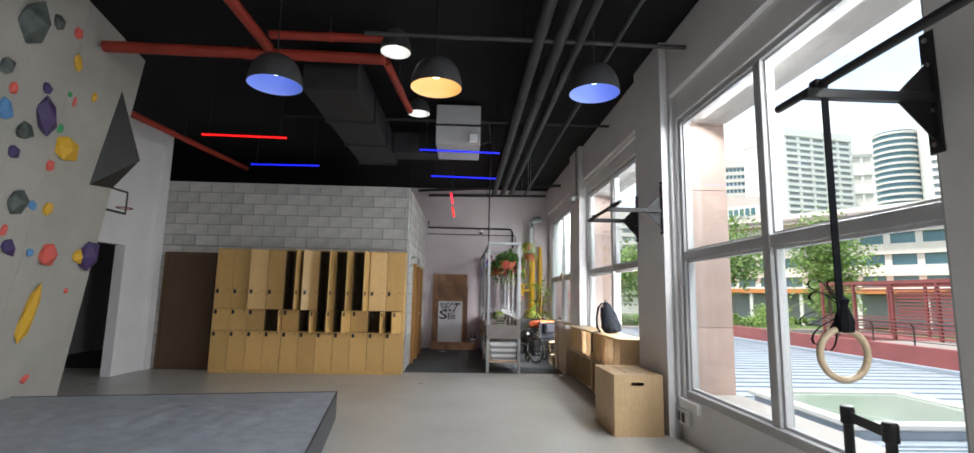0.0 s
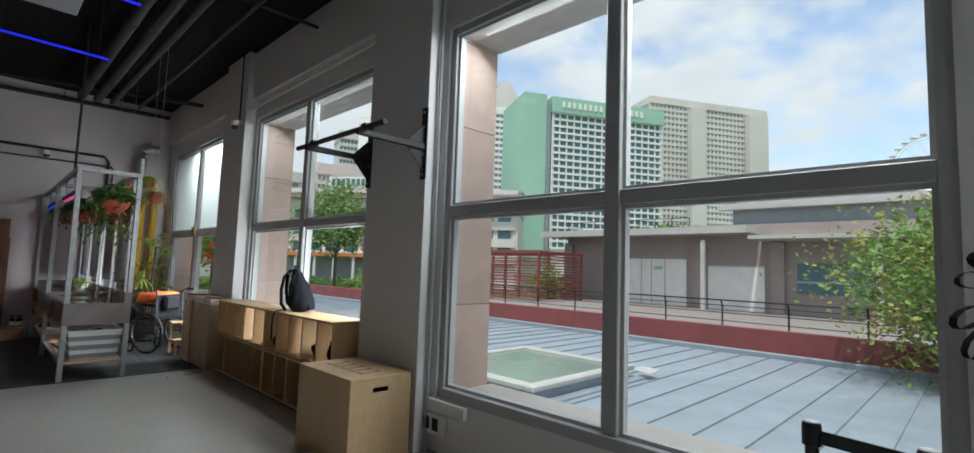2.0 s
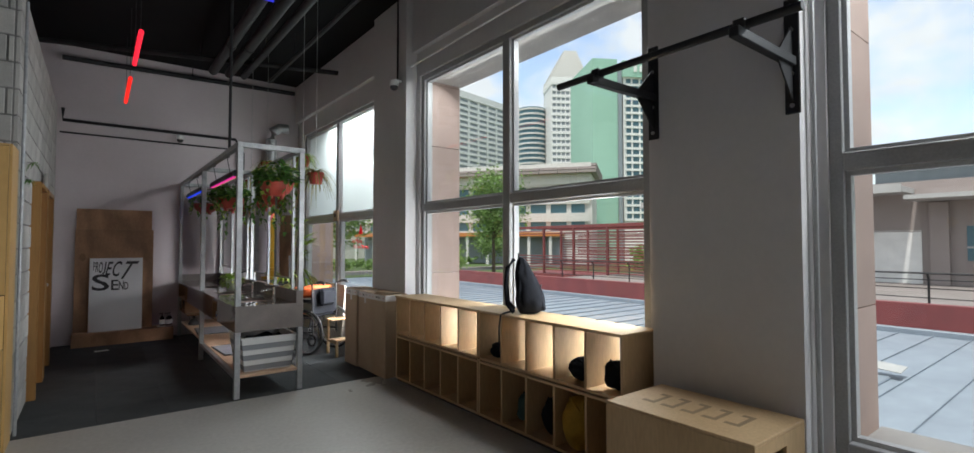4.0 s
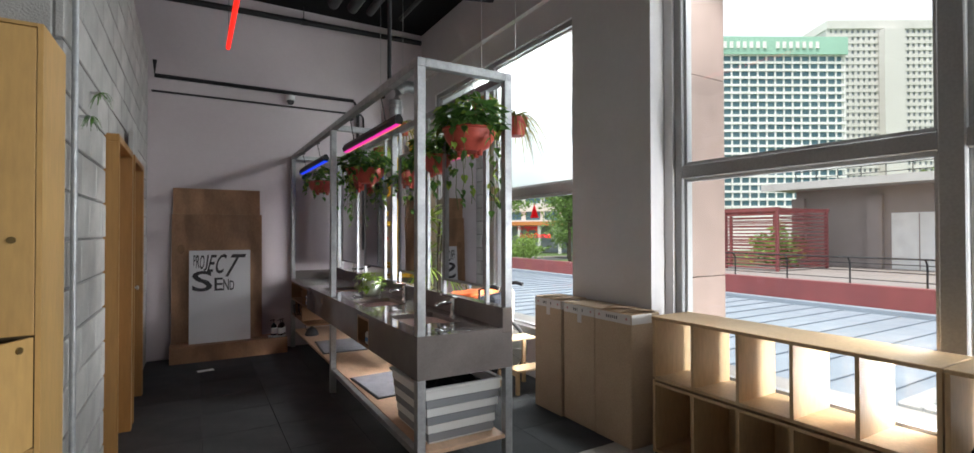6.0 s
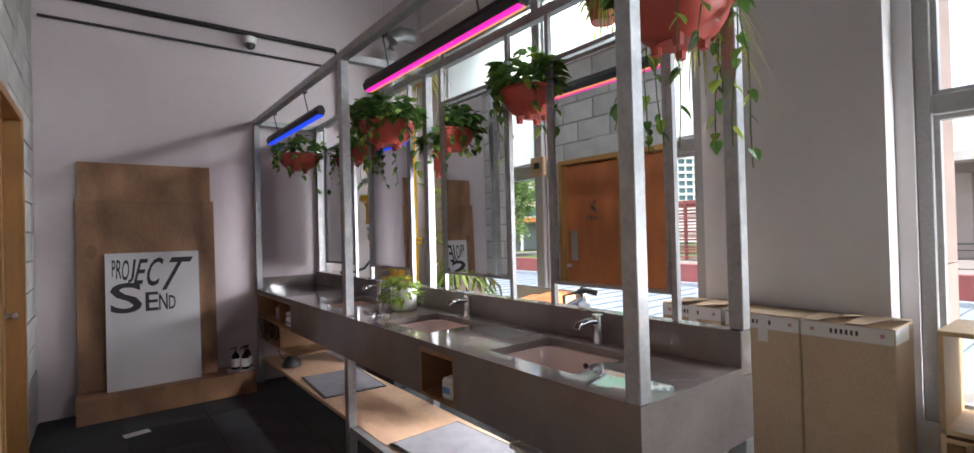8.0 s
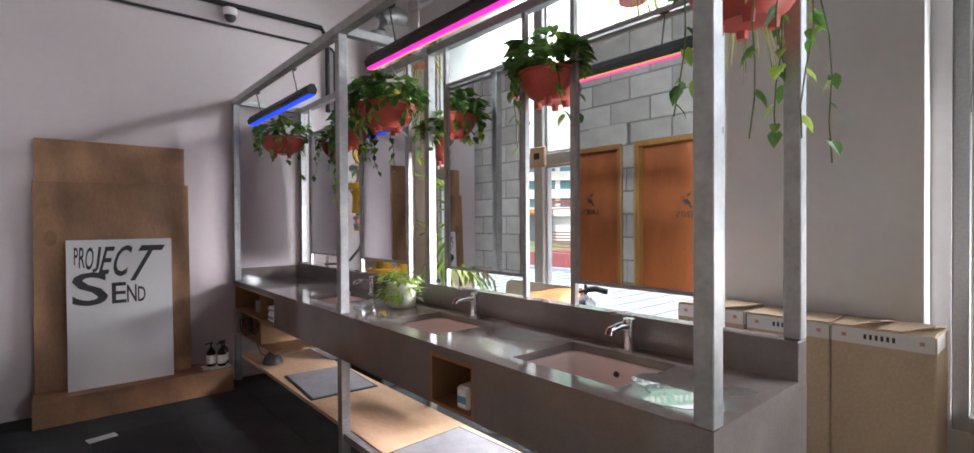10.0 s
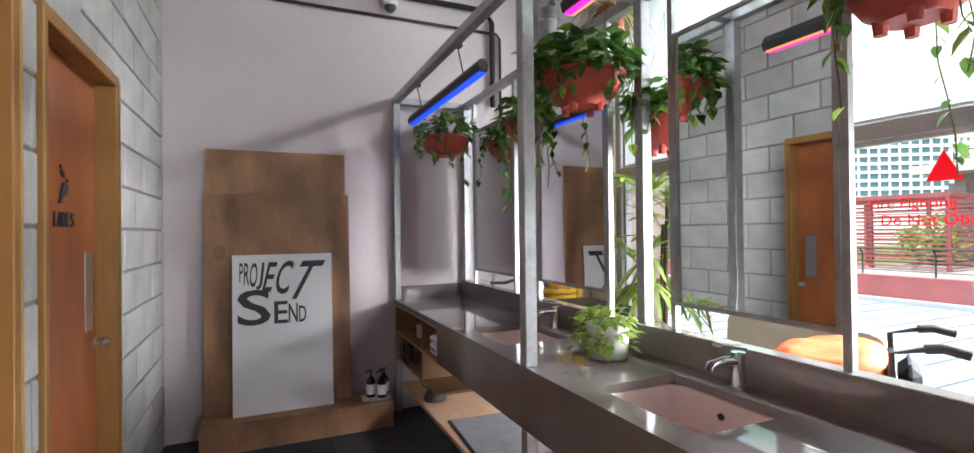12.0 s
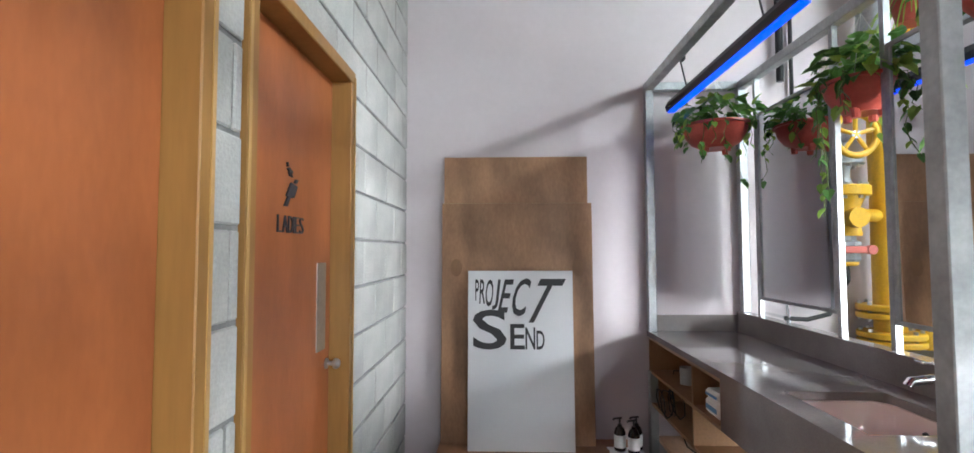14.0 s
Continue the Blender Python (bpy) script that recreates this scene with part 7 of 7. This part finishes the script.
M["basket_grey"] = plain("grey_rubber", (0.26, 0.27, 0.29), 0.6)
basket(0.90, 9.79, 0.216, 0.50, 0.56, 0.30)
M["doormat"] = mat("grey_ribbed_mat", (0.20, 0.195, 0.22), (0.25, 0.245, 0.27), 10, 0.9, bump=0.8, fine=160)
for y, turn in ((10.78, 3), (12.35, -4)):
    dm = thing("door_mat", "grey ribbed mat lying on the low plywood shelf", "mat", pose(0.89, y, 0.216, 0, 0, turn), "mats on the shelf")
    solid("rib_surface", [(-0.21, 0.21, -0.30, 0.30, 0.002, 0.010)], M["doormat"], dm)
    solid("border", [(-0.225, 0.225, -0.315, -0.301, 0, 0.006), (-0.225, 0.225, 0.301, 0.315, 0, 0.006), (-0.225, -0.211, -0.301, 0.301, 0, 0.006), (0.211, 0.225, -0.301, 0.301, 0, 0.006)], M["rubber"], dm)

dryer = thing("hair_dryer", "black hair dryer leaning in its stand on the low plywood shelf", "hair dryer", pose(0.74, 13.10, 0.216, 0, 0, 260))
bm = bmesh.new()
lathe(bm, [(0.001, 0.0), (0.075, 0.0), (0.078, 0.012), (0.066, 0.045), (0.045, 0.075), (0.028, 0.09), (0.001, 0.095)], 22)
part("stand", bm, M["lamp_black"], dryer, "black domed stand", smooth=True)
bm = bmesh.new()
tube(bm, [(-0.075, 0, 0.262), (-0.06, 0, 0.257), (0.05, 0, 0.215), (0.13, 0, 0.165)], 0.043, 16, 0.03)
barrel = part("barrel", bm, M["lamp_black"], dryer, smooth=True)
bm = bmesh.new()
tube(bm, [(0.128, 0, 0.167), (0.165, 0, 0.143)], 0.031, 14, 0.022)
part("nozzle", bm, M["black"], barrel, smooth=True)
bm = bmesh.new()
tube(bm, [(-0.02, 0, 0.235), (-0.06, 0, 0.16), (-0.12, 0, 0.06)], 0.020, 10, 0.017)
part("handle", bm, M["lamp_black"], dryer, smooth=True)
bm = bmesh.new()
tube(bm, [(0.0, 0, 0.09), (0.0, 0, 0.2)], 0.012, 8)
part("cradle", bm, M["lamp_black"], dryer)
bm = bmesh.new()
tube(bm, [(-0.12, 0, 0.06), (-0.17, -0.02, 0.02), (-0.24, -0.06, 0.03), (-0.33, -0.10, 0.16), (-0.37, -0.12, 0.34), (-0.33, -0.11, 0.43), (-0.22, -0.06, 0.455)], 0.004, 6)
part("cord", bm, M["rubber"], dryer, smooth=True)

for i, (x, y, z, w, d, h) in enumerate(((0.66, 12.72, CZ - 0.2335, 0.10, 0.14, 0.07), (0.66, 12.72, CZ - 0.163, 0.10, 0.13, 0.04), (0.64, 10.43, CZ - 0.2245, 0.10, 0.07, 0.09))):
    t = thing("tissue_pack", "white soft tissue pack with a blue stripe on the shelf", "tissues", pose(x, y, z, 0, 0, 3 * i), "tissue packs")
    solid("pack", [(-w / 2, w / 2, -d / 2, d / 2, 0, h)], M["white"], t, bevel=0.012)
    solid("stripe", [(-w / 2 - 0.001, -w / 2 + 0.002, -d / 2 + 0.012, d / 2 - 0.012, h * 0.3, h * 0.6)], HOLD["blue"], t)
cup = thing("glass_jar", "small grey jar in the open cubby", "jar", pose(0.70, 13.25, CZ - 0.2335))
bm = bmesh.new()
lathe(bm, [(0.001, 0.0), (0.04, 0.0), (0.042, 0.09), (0.036, 0.09), (0.034, 0.01), (0.001, 0.01)], 18)
part("body", bm, M["alu"], cup, smooth=True)

cable = thing("coiled_cable", "loose coil of black cable hanging from the cubby", "cable", pose(0.60, 13.22, CZ - 0.435))
bm = bmesh.new()
tube(bm, [(0.02 + 0.03 * math.sin(k * 0.37), 0.09 * math.cos(k * 0.9) + 0.006 * k, 0.02 + 0.075 * (1 + math.sin(k * 0.9)) - 0.0012 * k) for k in range(34)], 0.004, 6)
part("loop", bm, M["rubber"], cable, smooth=True)

# thin films of water on the worktop
M["water"] = plain("water_film", (0.24, 0.24, 0.235), 0.02, spec=1.0)
M["water"].node_tree.nodes["Principled BSDF"].inputs["Coat Weight"].default_value = 1.0
for k, (x, y, rx, ry) in enumerate(((0.82, 9.64, 0.16, 0.13), (0.93, 10.50, 0.10, 0.15), (0.74, 11.33, 0.06, 0.06))):
    pud = thing("puddle", "thin film of spilt water on the dark worktop", "water", pose(x, y, CZ + 0.0004), "puddles")
    bm = bmesh.new()
    vs = []
    for j in range(40):
        t = 2 * math.pi * j / 40
        q = 1 + 0.75 * noise.noise(Vector((math.cos(t) * 1.6, math.sin(t) * 1.6, k * 3.3)))
        vs.append(bm.verts.new((rx * q * math.cos(t), ry * q * math.sin(t), 0.0008)))
    bm.faces.new(vs)
    ring = bmesh.ops.extrude_face_region(bm, geom=bm.faces[:])
    for v in ring["geom"]:
        if isinstance(v, bmesh.types.BMVert):
            v.co.z = 0.0
    part("film", bm, M["water"], pud)


# behind the washstand: gas pipes, flue, washing machine, wheelchair, step stool
M["yellow"] = mat("yellow_pipe_paint", (0.70, 0.40, 0.02), (0.60, 0.33, 0.015), 5, 0.4)


def flange(parent, z0, z1, r, bolts, material="yellow", at=(0, 0)):
    """A round bolted flange, its bolts standing out above and below."""
    bm = bmesh.new()
    lathe(bm, [(0.001, z0), (r - 0.006, z0), (r, z0 + 0.006), (r, z1 - 0.006), (r - 0.006, z1), (0.001, z1)], 28, (*at, 0))
    f = part("flange", bm, M[material], parent, smooth=True)
    for j in range(bolts):
        q = 2 * math.pi * (j + 0.3) / bolts
        x, y = at[0] + (r - 0.024) * math.cos(q), at[1] + (r - 0.024) * math.sin(q)
        bm = bmesh.new()
        tube(bm, [(x, y, z0 - 0.016), (x, y, z1 + 0.016)], 0.011, 6)
        part("bolt", bm, M["steel"], f)
    return f


def gas_riser():
    g = thing("gas_pipe", "thick yellow painted gas pipe with bolted flanges in the corner", "pipe", pose(1.935, 13.44, 0), "gas pipes")
    bm = bmesh.new()
    tube(bm, [(0, 0, 0), (0, 0, 2.40)], 0.08, 24)
    part("riser", bm, M["yellow"], g, smooth=True)
    for z in (0.80, 0.845, 0.955, 1.0, 2.40):
        flange(g, z, z + 0.035, 0.165, 8)


def gas_branch():
    g = thing("gas_pipe", "slim yellow painted gas pipe beside the window", "pipe", pose(2.165, 13.48, 0), "gas pipes")
    bm = bmesh.new()
    tube(bm, [(0, 0, 0), (0, 0, 2.60), (0.0, 0.04, 2.68), (0.0, 0.13, 2.70)], 0.048, 20)
    part("riser", bm, M["yellow"], g, smooth=True)
    for z in (1.2, 1.245):
        flange(g, z, z + 0.035, 0.09, 6)


def gas_valve():
    """An upright gate valve on a branch of the riser, its wheel turned to the room."""
    g = thing("gas_valve", "yellow gas valve with a round handwheel and a red lever", "valve", pose(1.645, 13.36, 0))
    bm = bmesh.new()
    lathe(bm, [(0.001, 1.43), (0.078, 1.43), (0.082, 1.445), (0.076, 1.46), (0.073, 1.59), (0.082, 1.61), (0.10, 1.655)], 26)
    body = part("valve_body", bm, M["yellow"], g, smooth=True)
    bm = bmesh.new()
    tube(bm, [(0, -0.02, 1.53), (0, -0.12, 1.53)], 0.055, 18)
    part("outlet", bm, M["yellow"], body, smooth=True)
    bm = bmesh.new()
    tube(bm, [(0.06, 0.0, 1.55), (0.20, 0.05, 1.55), (0.25, 0.07, 1.55)], 0.036, 16)
    part("branch", bm, M["yellow"], g, smooth=True)
    flange(g, 1.655, 1.715, 0.128, 8)
    flange(g, 1.835, 1.878, 0.105, 6, "galv")
    bm = bmesh.new()
    lathe(bm, [(0.06, 1.715), (0.042, 1.735), (0.032, 1.76), (0.032, 1.81), (0.05, 1.835)], 18)
    part("neck", bm, M["galv"], g, smooth=True)
    bm = bmesh.new()
    tube(bm, [(0, 0, 1.878), (0, 0, 1.99)], 0.022, 12)
    tube(bm, [(0, 0.02, 1.99), (0, -0.12, 1.99)], 0.024, 12)
    part("spindle", bm, M["steel"], g, smooth=True)
    bm = bmesh.new()
    torus(bm, (0, -0.11, 1.99), (0, 1, 0), 0.115, 0.018, 36, 10)
    wheel = part("handwheel", bm, M["yellow"], g, "yellow spoked handwheel", smooth=True)
    for j in range(5):
        q = j * 2 * math.pi / 5 + 0.3
        bm = bmesh.new()
        tube(bm, [(0, -0.11, 1.99), (0.112 * math.cos(q), -0.11, 1.99 + 0.112 * math.sin(q))], 0.012, 8)
        part("spoke", bm, M["yellow"], wheel)
    bm = bmesh.new()
    lathe(bm, [(0.001, 1.285), (0.062, 1.285), (0.07, 1.30), (0.07, 1.33), (0.055, 1.34), (0.055, 1.36), (0.074, 1.375), (0.074, 1.395), (0.05, 1.405), (0.05, 1.43), (0.001, 1.43)], 8)
    part("coupling", bm, M["galv"], g, "steel union")
    bm = bmesh.new()
    lathe(bm, [(0.001, 1.262), (0.052, 1.262), (0.06, 1.27), (0.06, 1.285), (0.001, 1.285)], 16)
    part("collar", bm, M["yellow"], g, smooth=True)
    bm = bmesh.new()
    box(bm, -0.09, 0.085, -0.10, -0.082, 1.333, 1.372, 0.004)
    tube(bm, [(0.075, -0.075, 1.352), (0.075, -0.108, 1.352)], 0.026, 14)
    part("lever", bm, M["faded_red"], g, "faded red lever")
    bm = bmesh.new()
    tube(bm, [(0, 0, 1.262), (0.005, 0, 1.18), (-0.03, -0.01, 1.08), (-0.12, -0.02, 0.99), (-0.24, -0.02, 0.96), (-0.36, -0.01, 0.965)], 0.013, 10)
    part("hose", bm, M["rubber"], g, smooth=True)
    bm = bmesh.new()
    tube(bm, [(-0.34, 0.23, 0.965), (-0.34, -0.02, 0.965)], 0.009, 8)
    tube(bm, [(-0.34, -0.012, 0.93), (-0.34, -0.012, 1.04)], 0.011, 8)
    part("tap", bm, M["chrome"], g, smooth=True)


M["faded_red"] = mat("faded_red_paint", (0.55, 0.13, 0.10), (0.46, 0.11, 0.09), 6, 0.5)
gas_riser()
gas_branch()
gas_valve()
flue = thing("flue_pipe", "silver metal flue pipe with bands rising to the wall", "pipe", pose(1.90, 13.44, 2.437))
bm = bmesh.new()
tube(bm, [(0, 0, 0), (0, 0, 0.80), (0.02, -0.03, 0.93), (0.12, -0.05, 1.0), (0.26, -0.05, 1.0)], 0.085, 18)
part("pipe", bm, M["galv"], flue, smooth=True)
for z in (0.1, 0.4, 0.7):
    bm = bmesh.new()
    tube(bm, [(0, 0, z), (0, 0, z + 0.03)], 0.094, 18)
    part("band", bm, M["steel"], flue, smooth=True)

washer = thing("washing_machine", "black front-loading washing machine behind the washstand", "washing machine", pose(1.38, 12.48, 0))
solid("body", [(0, 0.58, 0, 0.56, 0.015, 0.85)], M["black"], washer, bevel=0.012)
bm = bmesh.new()
torus(bm, (0.29, -0.012, 0.42), (0, 1, 0), 0.19, 0.026, 36, 10)
part("door_ring", bm, M["lamp_black"], washer, smooth=True)
bm = bmesh.new()
lathe(bm, [(0.001, 0.05), (0.10, 0.045), (0.165, 0.01)], 28)
part("door_glass", bm, M["amber"], washer, smooth=True, at=Matrix.Translation((0.29, -0.002, 0.42)) @ Matrix.Rotation(radians(90), 4, "X"))
solid("panel", [(0.03, 0.55, -0.006, -0.0005, 0.74, 0.83)], M["lamp_black"], washer)
solid("foot", [(0.04, 0.10, 0.04, 0.10, 0, 0.014)], M["rubber"], washer)
solid("foot", [(0.48, 0.54, 0.04, 0.10, 0, 0.014)], M["rubber"], washer)


def wheelchair():
    w = thing("wheelchair", "black folding wheelchair with an orange blanket on its armrests", "wheelchair", pose(1.93, 11.02, 0, 0, 0, 118))
    for s in (-0.27, 0.27):
        bm = bmesh.new()
        torus(bm, (0, s, 0.30), (0, 1, 0), 0.275, 0.018, 40, 8)
        wh = part("wheel", bm, M["rubber"], w, "large black wheel", smooth=True)
        bm = bmesh.new()
        torus(bm, (0, s * 1.12, 0.30), (0, 1, 0), 0.245, 0.008, 36, 6)
        part("hand_rim", bm, M["chrome"], wh, smooth=True)
        bm = bmesh.new()
        for j in range(14):
            q = 2 * math.pi * j / 14
            tube(bm, [(0.03 * math.cos(q + 0.5), s, 0.30 + 0.03 * math.sin(q + 0.5)), (0.26 * math.cos(q), s, 0.30 + 0.26 * math.sin(q))], 0.002, 4)
        part("spokes", bm, M["chrome"], wh)
        bm = bmesh.new()
        torus(bm, (0.36, s * 0.85, 0.085), (0, 1, 0), 0.07, 0.016, 24, 8)
        part("caster", bm, M["rubber"], w, smooth=True)
        bm = bmesh.new()
        tube(bm, [(-0.08, s * 0.82, 0.25), (-0.06, s * 0.82, 0.91), (-0.17, s * 0.82, 0.94)], 0.012, 8)
        tube(bm, [(-0.06, s * 0.82, 0.48), (0.36, s * 0.82, 0.48), (0.40, s * 0.82, 0.20), (0.36, s * 0.85, 0.10)], 0.012, 8)
        tube(bm, [(-0.06, s * 0.82, 0.68), (0.22, s * 0.82, 0.68), (0.26, s * 0.82, 0.48)], 0.012, 8)
        tube(bm, [(-0.07, s * 0.82, 0.30), (0.38, s * 0.82, 0.28)], 0.012, 8)
        part("side_frame", bm, M["black"], w, smooth=True)
        bm = bmesh.new()
        tube(bm, [(-0.15, s * 0.82, 0.937), (-0.20, s * 0.82, 0.945), (-0.27, s * 0.82, 0.93)], 0.018, 10)
        part("grip", bm, M["rubber"], w, smooth=True)
        solid("armrest", [(-0.04, 0.2, s * 0.82 - 0.025, s * 0.82 + 0.025, 0.69, 0.715)], M["black_cloth"], w, bevel=0.006)
        solid("footplate", [(0.40, 0.55, s * 0.82 - (0.14 if s > 0 else 0), s * 0.82 + (0.14 if s < 0 else 0), 0.12, 0.132)], M["black"], w)
    solid("seat", [(-0.05, 0.36, -0.22, 0.22, 0.485, 0.51)], M["black_cloth"], w, bevel=0.008)
    solid("back_bag", [(-0.15, -0.08, -0.14, 0.14, 0.62, 0.85)], M["black_cloth"], w, "black bag on the backrest", bevel=0.04)
    solid("backrest", [(-0.075, -0.045, -0.215, 0.215, 0.52, 0.85)], M["black_cloth"], w, bevel=0.008)
    bm = bmesh.new()
    bmesh.ops.create_icosphere(bm, subdivisions=4, radius=1.0)
    for v in bm.verts:
        x, y, z = (math.copysign(abs(q) ** 0.55, q) for q in v.co)
        fold = 0.02 * noise.noise(Vector((x * 2.2, y * 2.0, z * 3.0 + 4)))
        v.co = Vector((0.15 + 0.20 * x + fold, 0.26 * y, max(0.716, 0.80 + 0.08 * z + fold - 0.02 * x)))
    part("blanket", bm, M["orange_pad"], w, "bright orange folded blanket", smooth=True)


M["orange_pad"] = mat("orange_fabric", (0.56, 0.10, 0.013), (0.46, 0.08, 0.011), 9, 0.8)
wheelchair()
panel = thing("folded_table", "cream folded tabletop with rounded corners standing by the window", "table", pose(2.30, 11.18, 0, 0, 4))
bm = bmesh.new()
outline = []
for cy, cz, q0 in ((0.82, 0.79, 0), (0.06, 0.79, 90), (0.06, 0.06, 180), (0.82, 0.06, 270)):
    for k in range(6):
        q = radians(q0 + k * 18)
        outline.append((cy + 0.06 * math.cos(q), cz + 0.06 * math.sin(q)))
ring_a, ring_b = [bm.verts.new((-0.026, y, z)) for y, z in outline], [bm.verts.new((0, y, z)) for y, z in outline]
bm.faces.new(ring_a)
bm.faces.new(ring_b[::-1])
for k in range(len(outline)):
    j = (k + 1) % len(outline)
    bm.faces.new((ring_a[k], ring_b[k], ring_b[j], ring_a[j]))
M["cream"] = mat("cream_laminate", (0.74, 0.70, 0.60), (0.70, 0.66, 0.56), 2, 0.4)
part("tabletop", bm, M["cream"], panel)
solid("edge_strip", [(-0.028, 0.002, 0.06, 0.82, 0.8503, 0.854)], M["alu"], panel)
stool = thing("step_stool", "small pale wooden step stool beside the cartons", "stool", pose(1.97, 10.56, 0))
for x in (0, 0.27):
    for y in (0, 0.30):
        solid("leg", [(x, x + 0.03, y, y + 0.03, 0, 0.44 if y else 0.20)], M["ply"], stool)
solid("step", [(-0.01, 0.31, -0.02, 0.16, 0.2005, 0.22)], M["ply"], stool, bevel=0.004)
solid("top", [(-0.01, 0.31, 0.15, 0.35, 0.4405, 0.46)], M["ply"], stool, bevel=0.004)
solid("rail", [(0.005, 0.02, 0.03, 0.30, 0.16, 0.195), (0.28, 0.295, 0.03, 0.30, 0.16, 0.195)], M["ply"], stool)

# pipes on the far wall and beside the lockers
pipe("wall_pipe", "black pipe running along the far wall", "pipe", [(-0.86, 13.57, 3.36), (-0.86, 13.57, 3.19), (1.36, 13.57, 3.19), (1.42, 13.57, 3.1), (1.42, 13.57, 2.4)], 0.022, "black_pipe", 10)
pipe("wall_pipe", "thin grey conduit running along the far wall", "pipe", [(-0.89, 13.59, 3.02), (1.47, 13.59, 3.02), (1.50, 13.59, 2.98), (1.50, 13.59, 1.2)], 0.012, "grey_pipe", 8)
pipe("wall_pipe", "black pipe running across below the ceiling", "pipe", [(-0.88, 13.5, 4.06), (2.3, 13.5, 4.12)], 0.035, "black_pipe", 10)
pipe("wall_pipe", "dark hanger rod from the ceiling to the steel frame", "pipe", [(0.61, 10.0, CEIL - 0.004), (0.61, 10.0, 2.405)], 0.014, "black_pipe", 8)
pipe("wall_pipe", "galvanised conduit clipped to the block wall", "pipe", [(BLOCK_X + 0.024, 9.52, 0.0), (BLOCK_X + 0.024, 9.52, 3.3)], 0.012, "galv", 10)
box_w = thing("window_alarm_box", "small grey box on the window frame crossing", "switch box", pose(FRAME_X - 0.06, 11.75, 1.843))
solid("case", [(-0.035, 0, -0.08, 0.08, -0.06, 0.10)], M["cardboard"], box_w, bevel=0.006)
solid("face_plate", [(-0.04, -0.0355, -0.03, 0.03, 0.0, 0.05)], M["black"], box_w)

# red fire-access mark on the glass
M["red_film"] = plain("red_film", (0.95, 0.045, 0.09), 0.5)
leafy(M["red_film"], 0.7)
mark = thing("window_sticker", "red triangle and red warning words stuck on the window glass", "sticker", pose(FRAME_X, 11.02, 1.575))
bm = bmesh.new()
a = [bm.verts.new((-0.002, y, z)) for y, z in ((0.07, 0.0), (-0.07, 0.0), (0.0, 0.142))]
b = [bm.verts.new((0.0, v.co.y, v.co.z)) for v in a]
bm.faces.new(a)
bm.faces.new(b[::-1])
for k in range(3):
    bm.faces.new((a[k], b[k], b[(k + 1) % 3], a[(k + 1) % 3]))
part("triangle", bm, M["red_film"], mark)
inside = Matrix(((0, 0, -1, 0.0), (-1, 0, 0, 0), (0, 1, 0, 0), (0, 0, 0, 1)))
for text, y, z in (("Fire Fighting", 0.31, -0.12), ("Do Not Obstruct", 0.26, -0.20)):
    ob = words("warning_words", text, 0.072, M["red_film"], mark, Matrix.Translation((-0.001, y, z)) @ inside, 0.001)

# ---- pieces of walls and floors ----
def piece(name, w, d, h, material, chip=0.004):
    bm = bmesh.new()
    box(bm, 0, w, 0, d, 0, h, chip)
    return mesh_of(name, bm, material)


BL, BH, JOINT = 0.40, 0.20, 0.012
full = piece("brick", BL - JOINT, 0.03, BH - JOINT, M["block"])
spare = {}


def lay(parent, run0, run1, holes, put, rows):
    """Courses of blocks in half bond from run0 to run1, leaving out the holes (a, b, z0, z1)."""
    for r in range(rows):
        z = r * BH + JOINT / 2
        a = run0 - (BL / 2 if r % 2 else 0)
        while a < run1 - 0.02:
            spans = [(max(a, run0), min(a + BL, run1))]
            for h0, h1, z0, z1 in holes:
                if z + BH * 0.5 > z0 and z + BH * 0.5 < z1:
                    spans = [s for p, q in spans for s in ((p, min(q, h0)), (max(p, h1), q)) if s[1] - s[0] > 0.03]
            for p, q in spans:
                w = round(q - p - JOINT, 2)
                if w < 0.02:
                    continue
                me = full if abs(w - (BL - JOINT)) < 0.006 else spare.setdefault(w, None) or spare.update({w: piece("brick", w, 0.03, BH - JOINT, M["block"])}) or spare[w]
                ob = new("brick", me)
                ob.matrix_basis = put(p + JOINT / 2, z)
                ob.parent = parent
            a += BL


# side wall runs along y and faces +x; front wall runs along x and faces -y
lay(wall_toilet, BLOCK_Y, FAR_Y - 0.005, [(*GENTS, -1, DOOR_H), (*LADIES, -1, DOOR_H)],
    lambda a, z: Matrix.Translation((BLOCK_X + (0.055 if GENTS[1] - 0.01 < a < LADIES[0] and z < DOOR_H else 0.0) + random.uniform(-0.002, 0.002), a, z)) @ Matrix.Rotation(radians(90), 4, "Z"), 17)
lay(wall_locker, -5.40, BLOCK_X - 0.032, [(-4.2, -1.0, -1, 2.0), (-5.25, -4.3, -1, 2.06)],
    lambda a, z: Matrix.Translation((a, BLOCK_Y + random.uniform(-0.002, 0.002), z)), 17)

# carpet tiles, half a metre square
tile = piece("carpet_tile", 0.498, 0.498, 0.012, M["carpet"], 0.002)
tiles = tagged(new("floor_carpet"), "charcoal carpet tile floor", kind="structure")
for i in range(7):
    for j in range(9):
        x, y = BLOCK_X + 0.004 + i * 0.5, 9.424 + j * 0.5
        if x + 0.5 < 2.8 and y < 13.5:
            ob = new("carpet_tile", tile)
            ob.matrix_basis = Matrix.Translation((x, y, -0.010))
            ob.parent = tiles
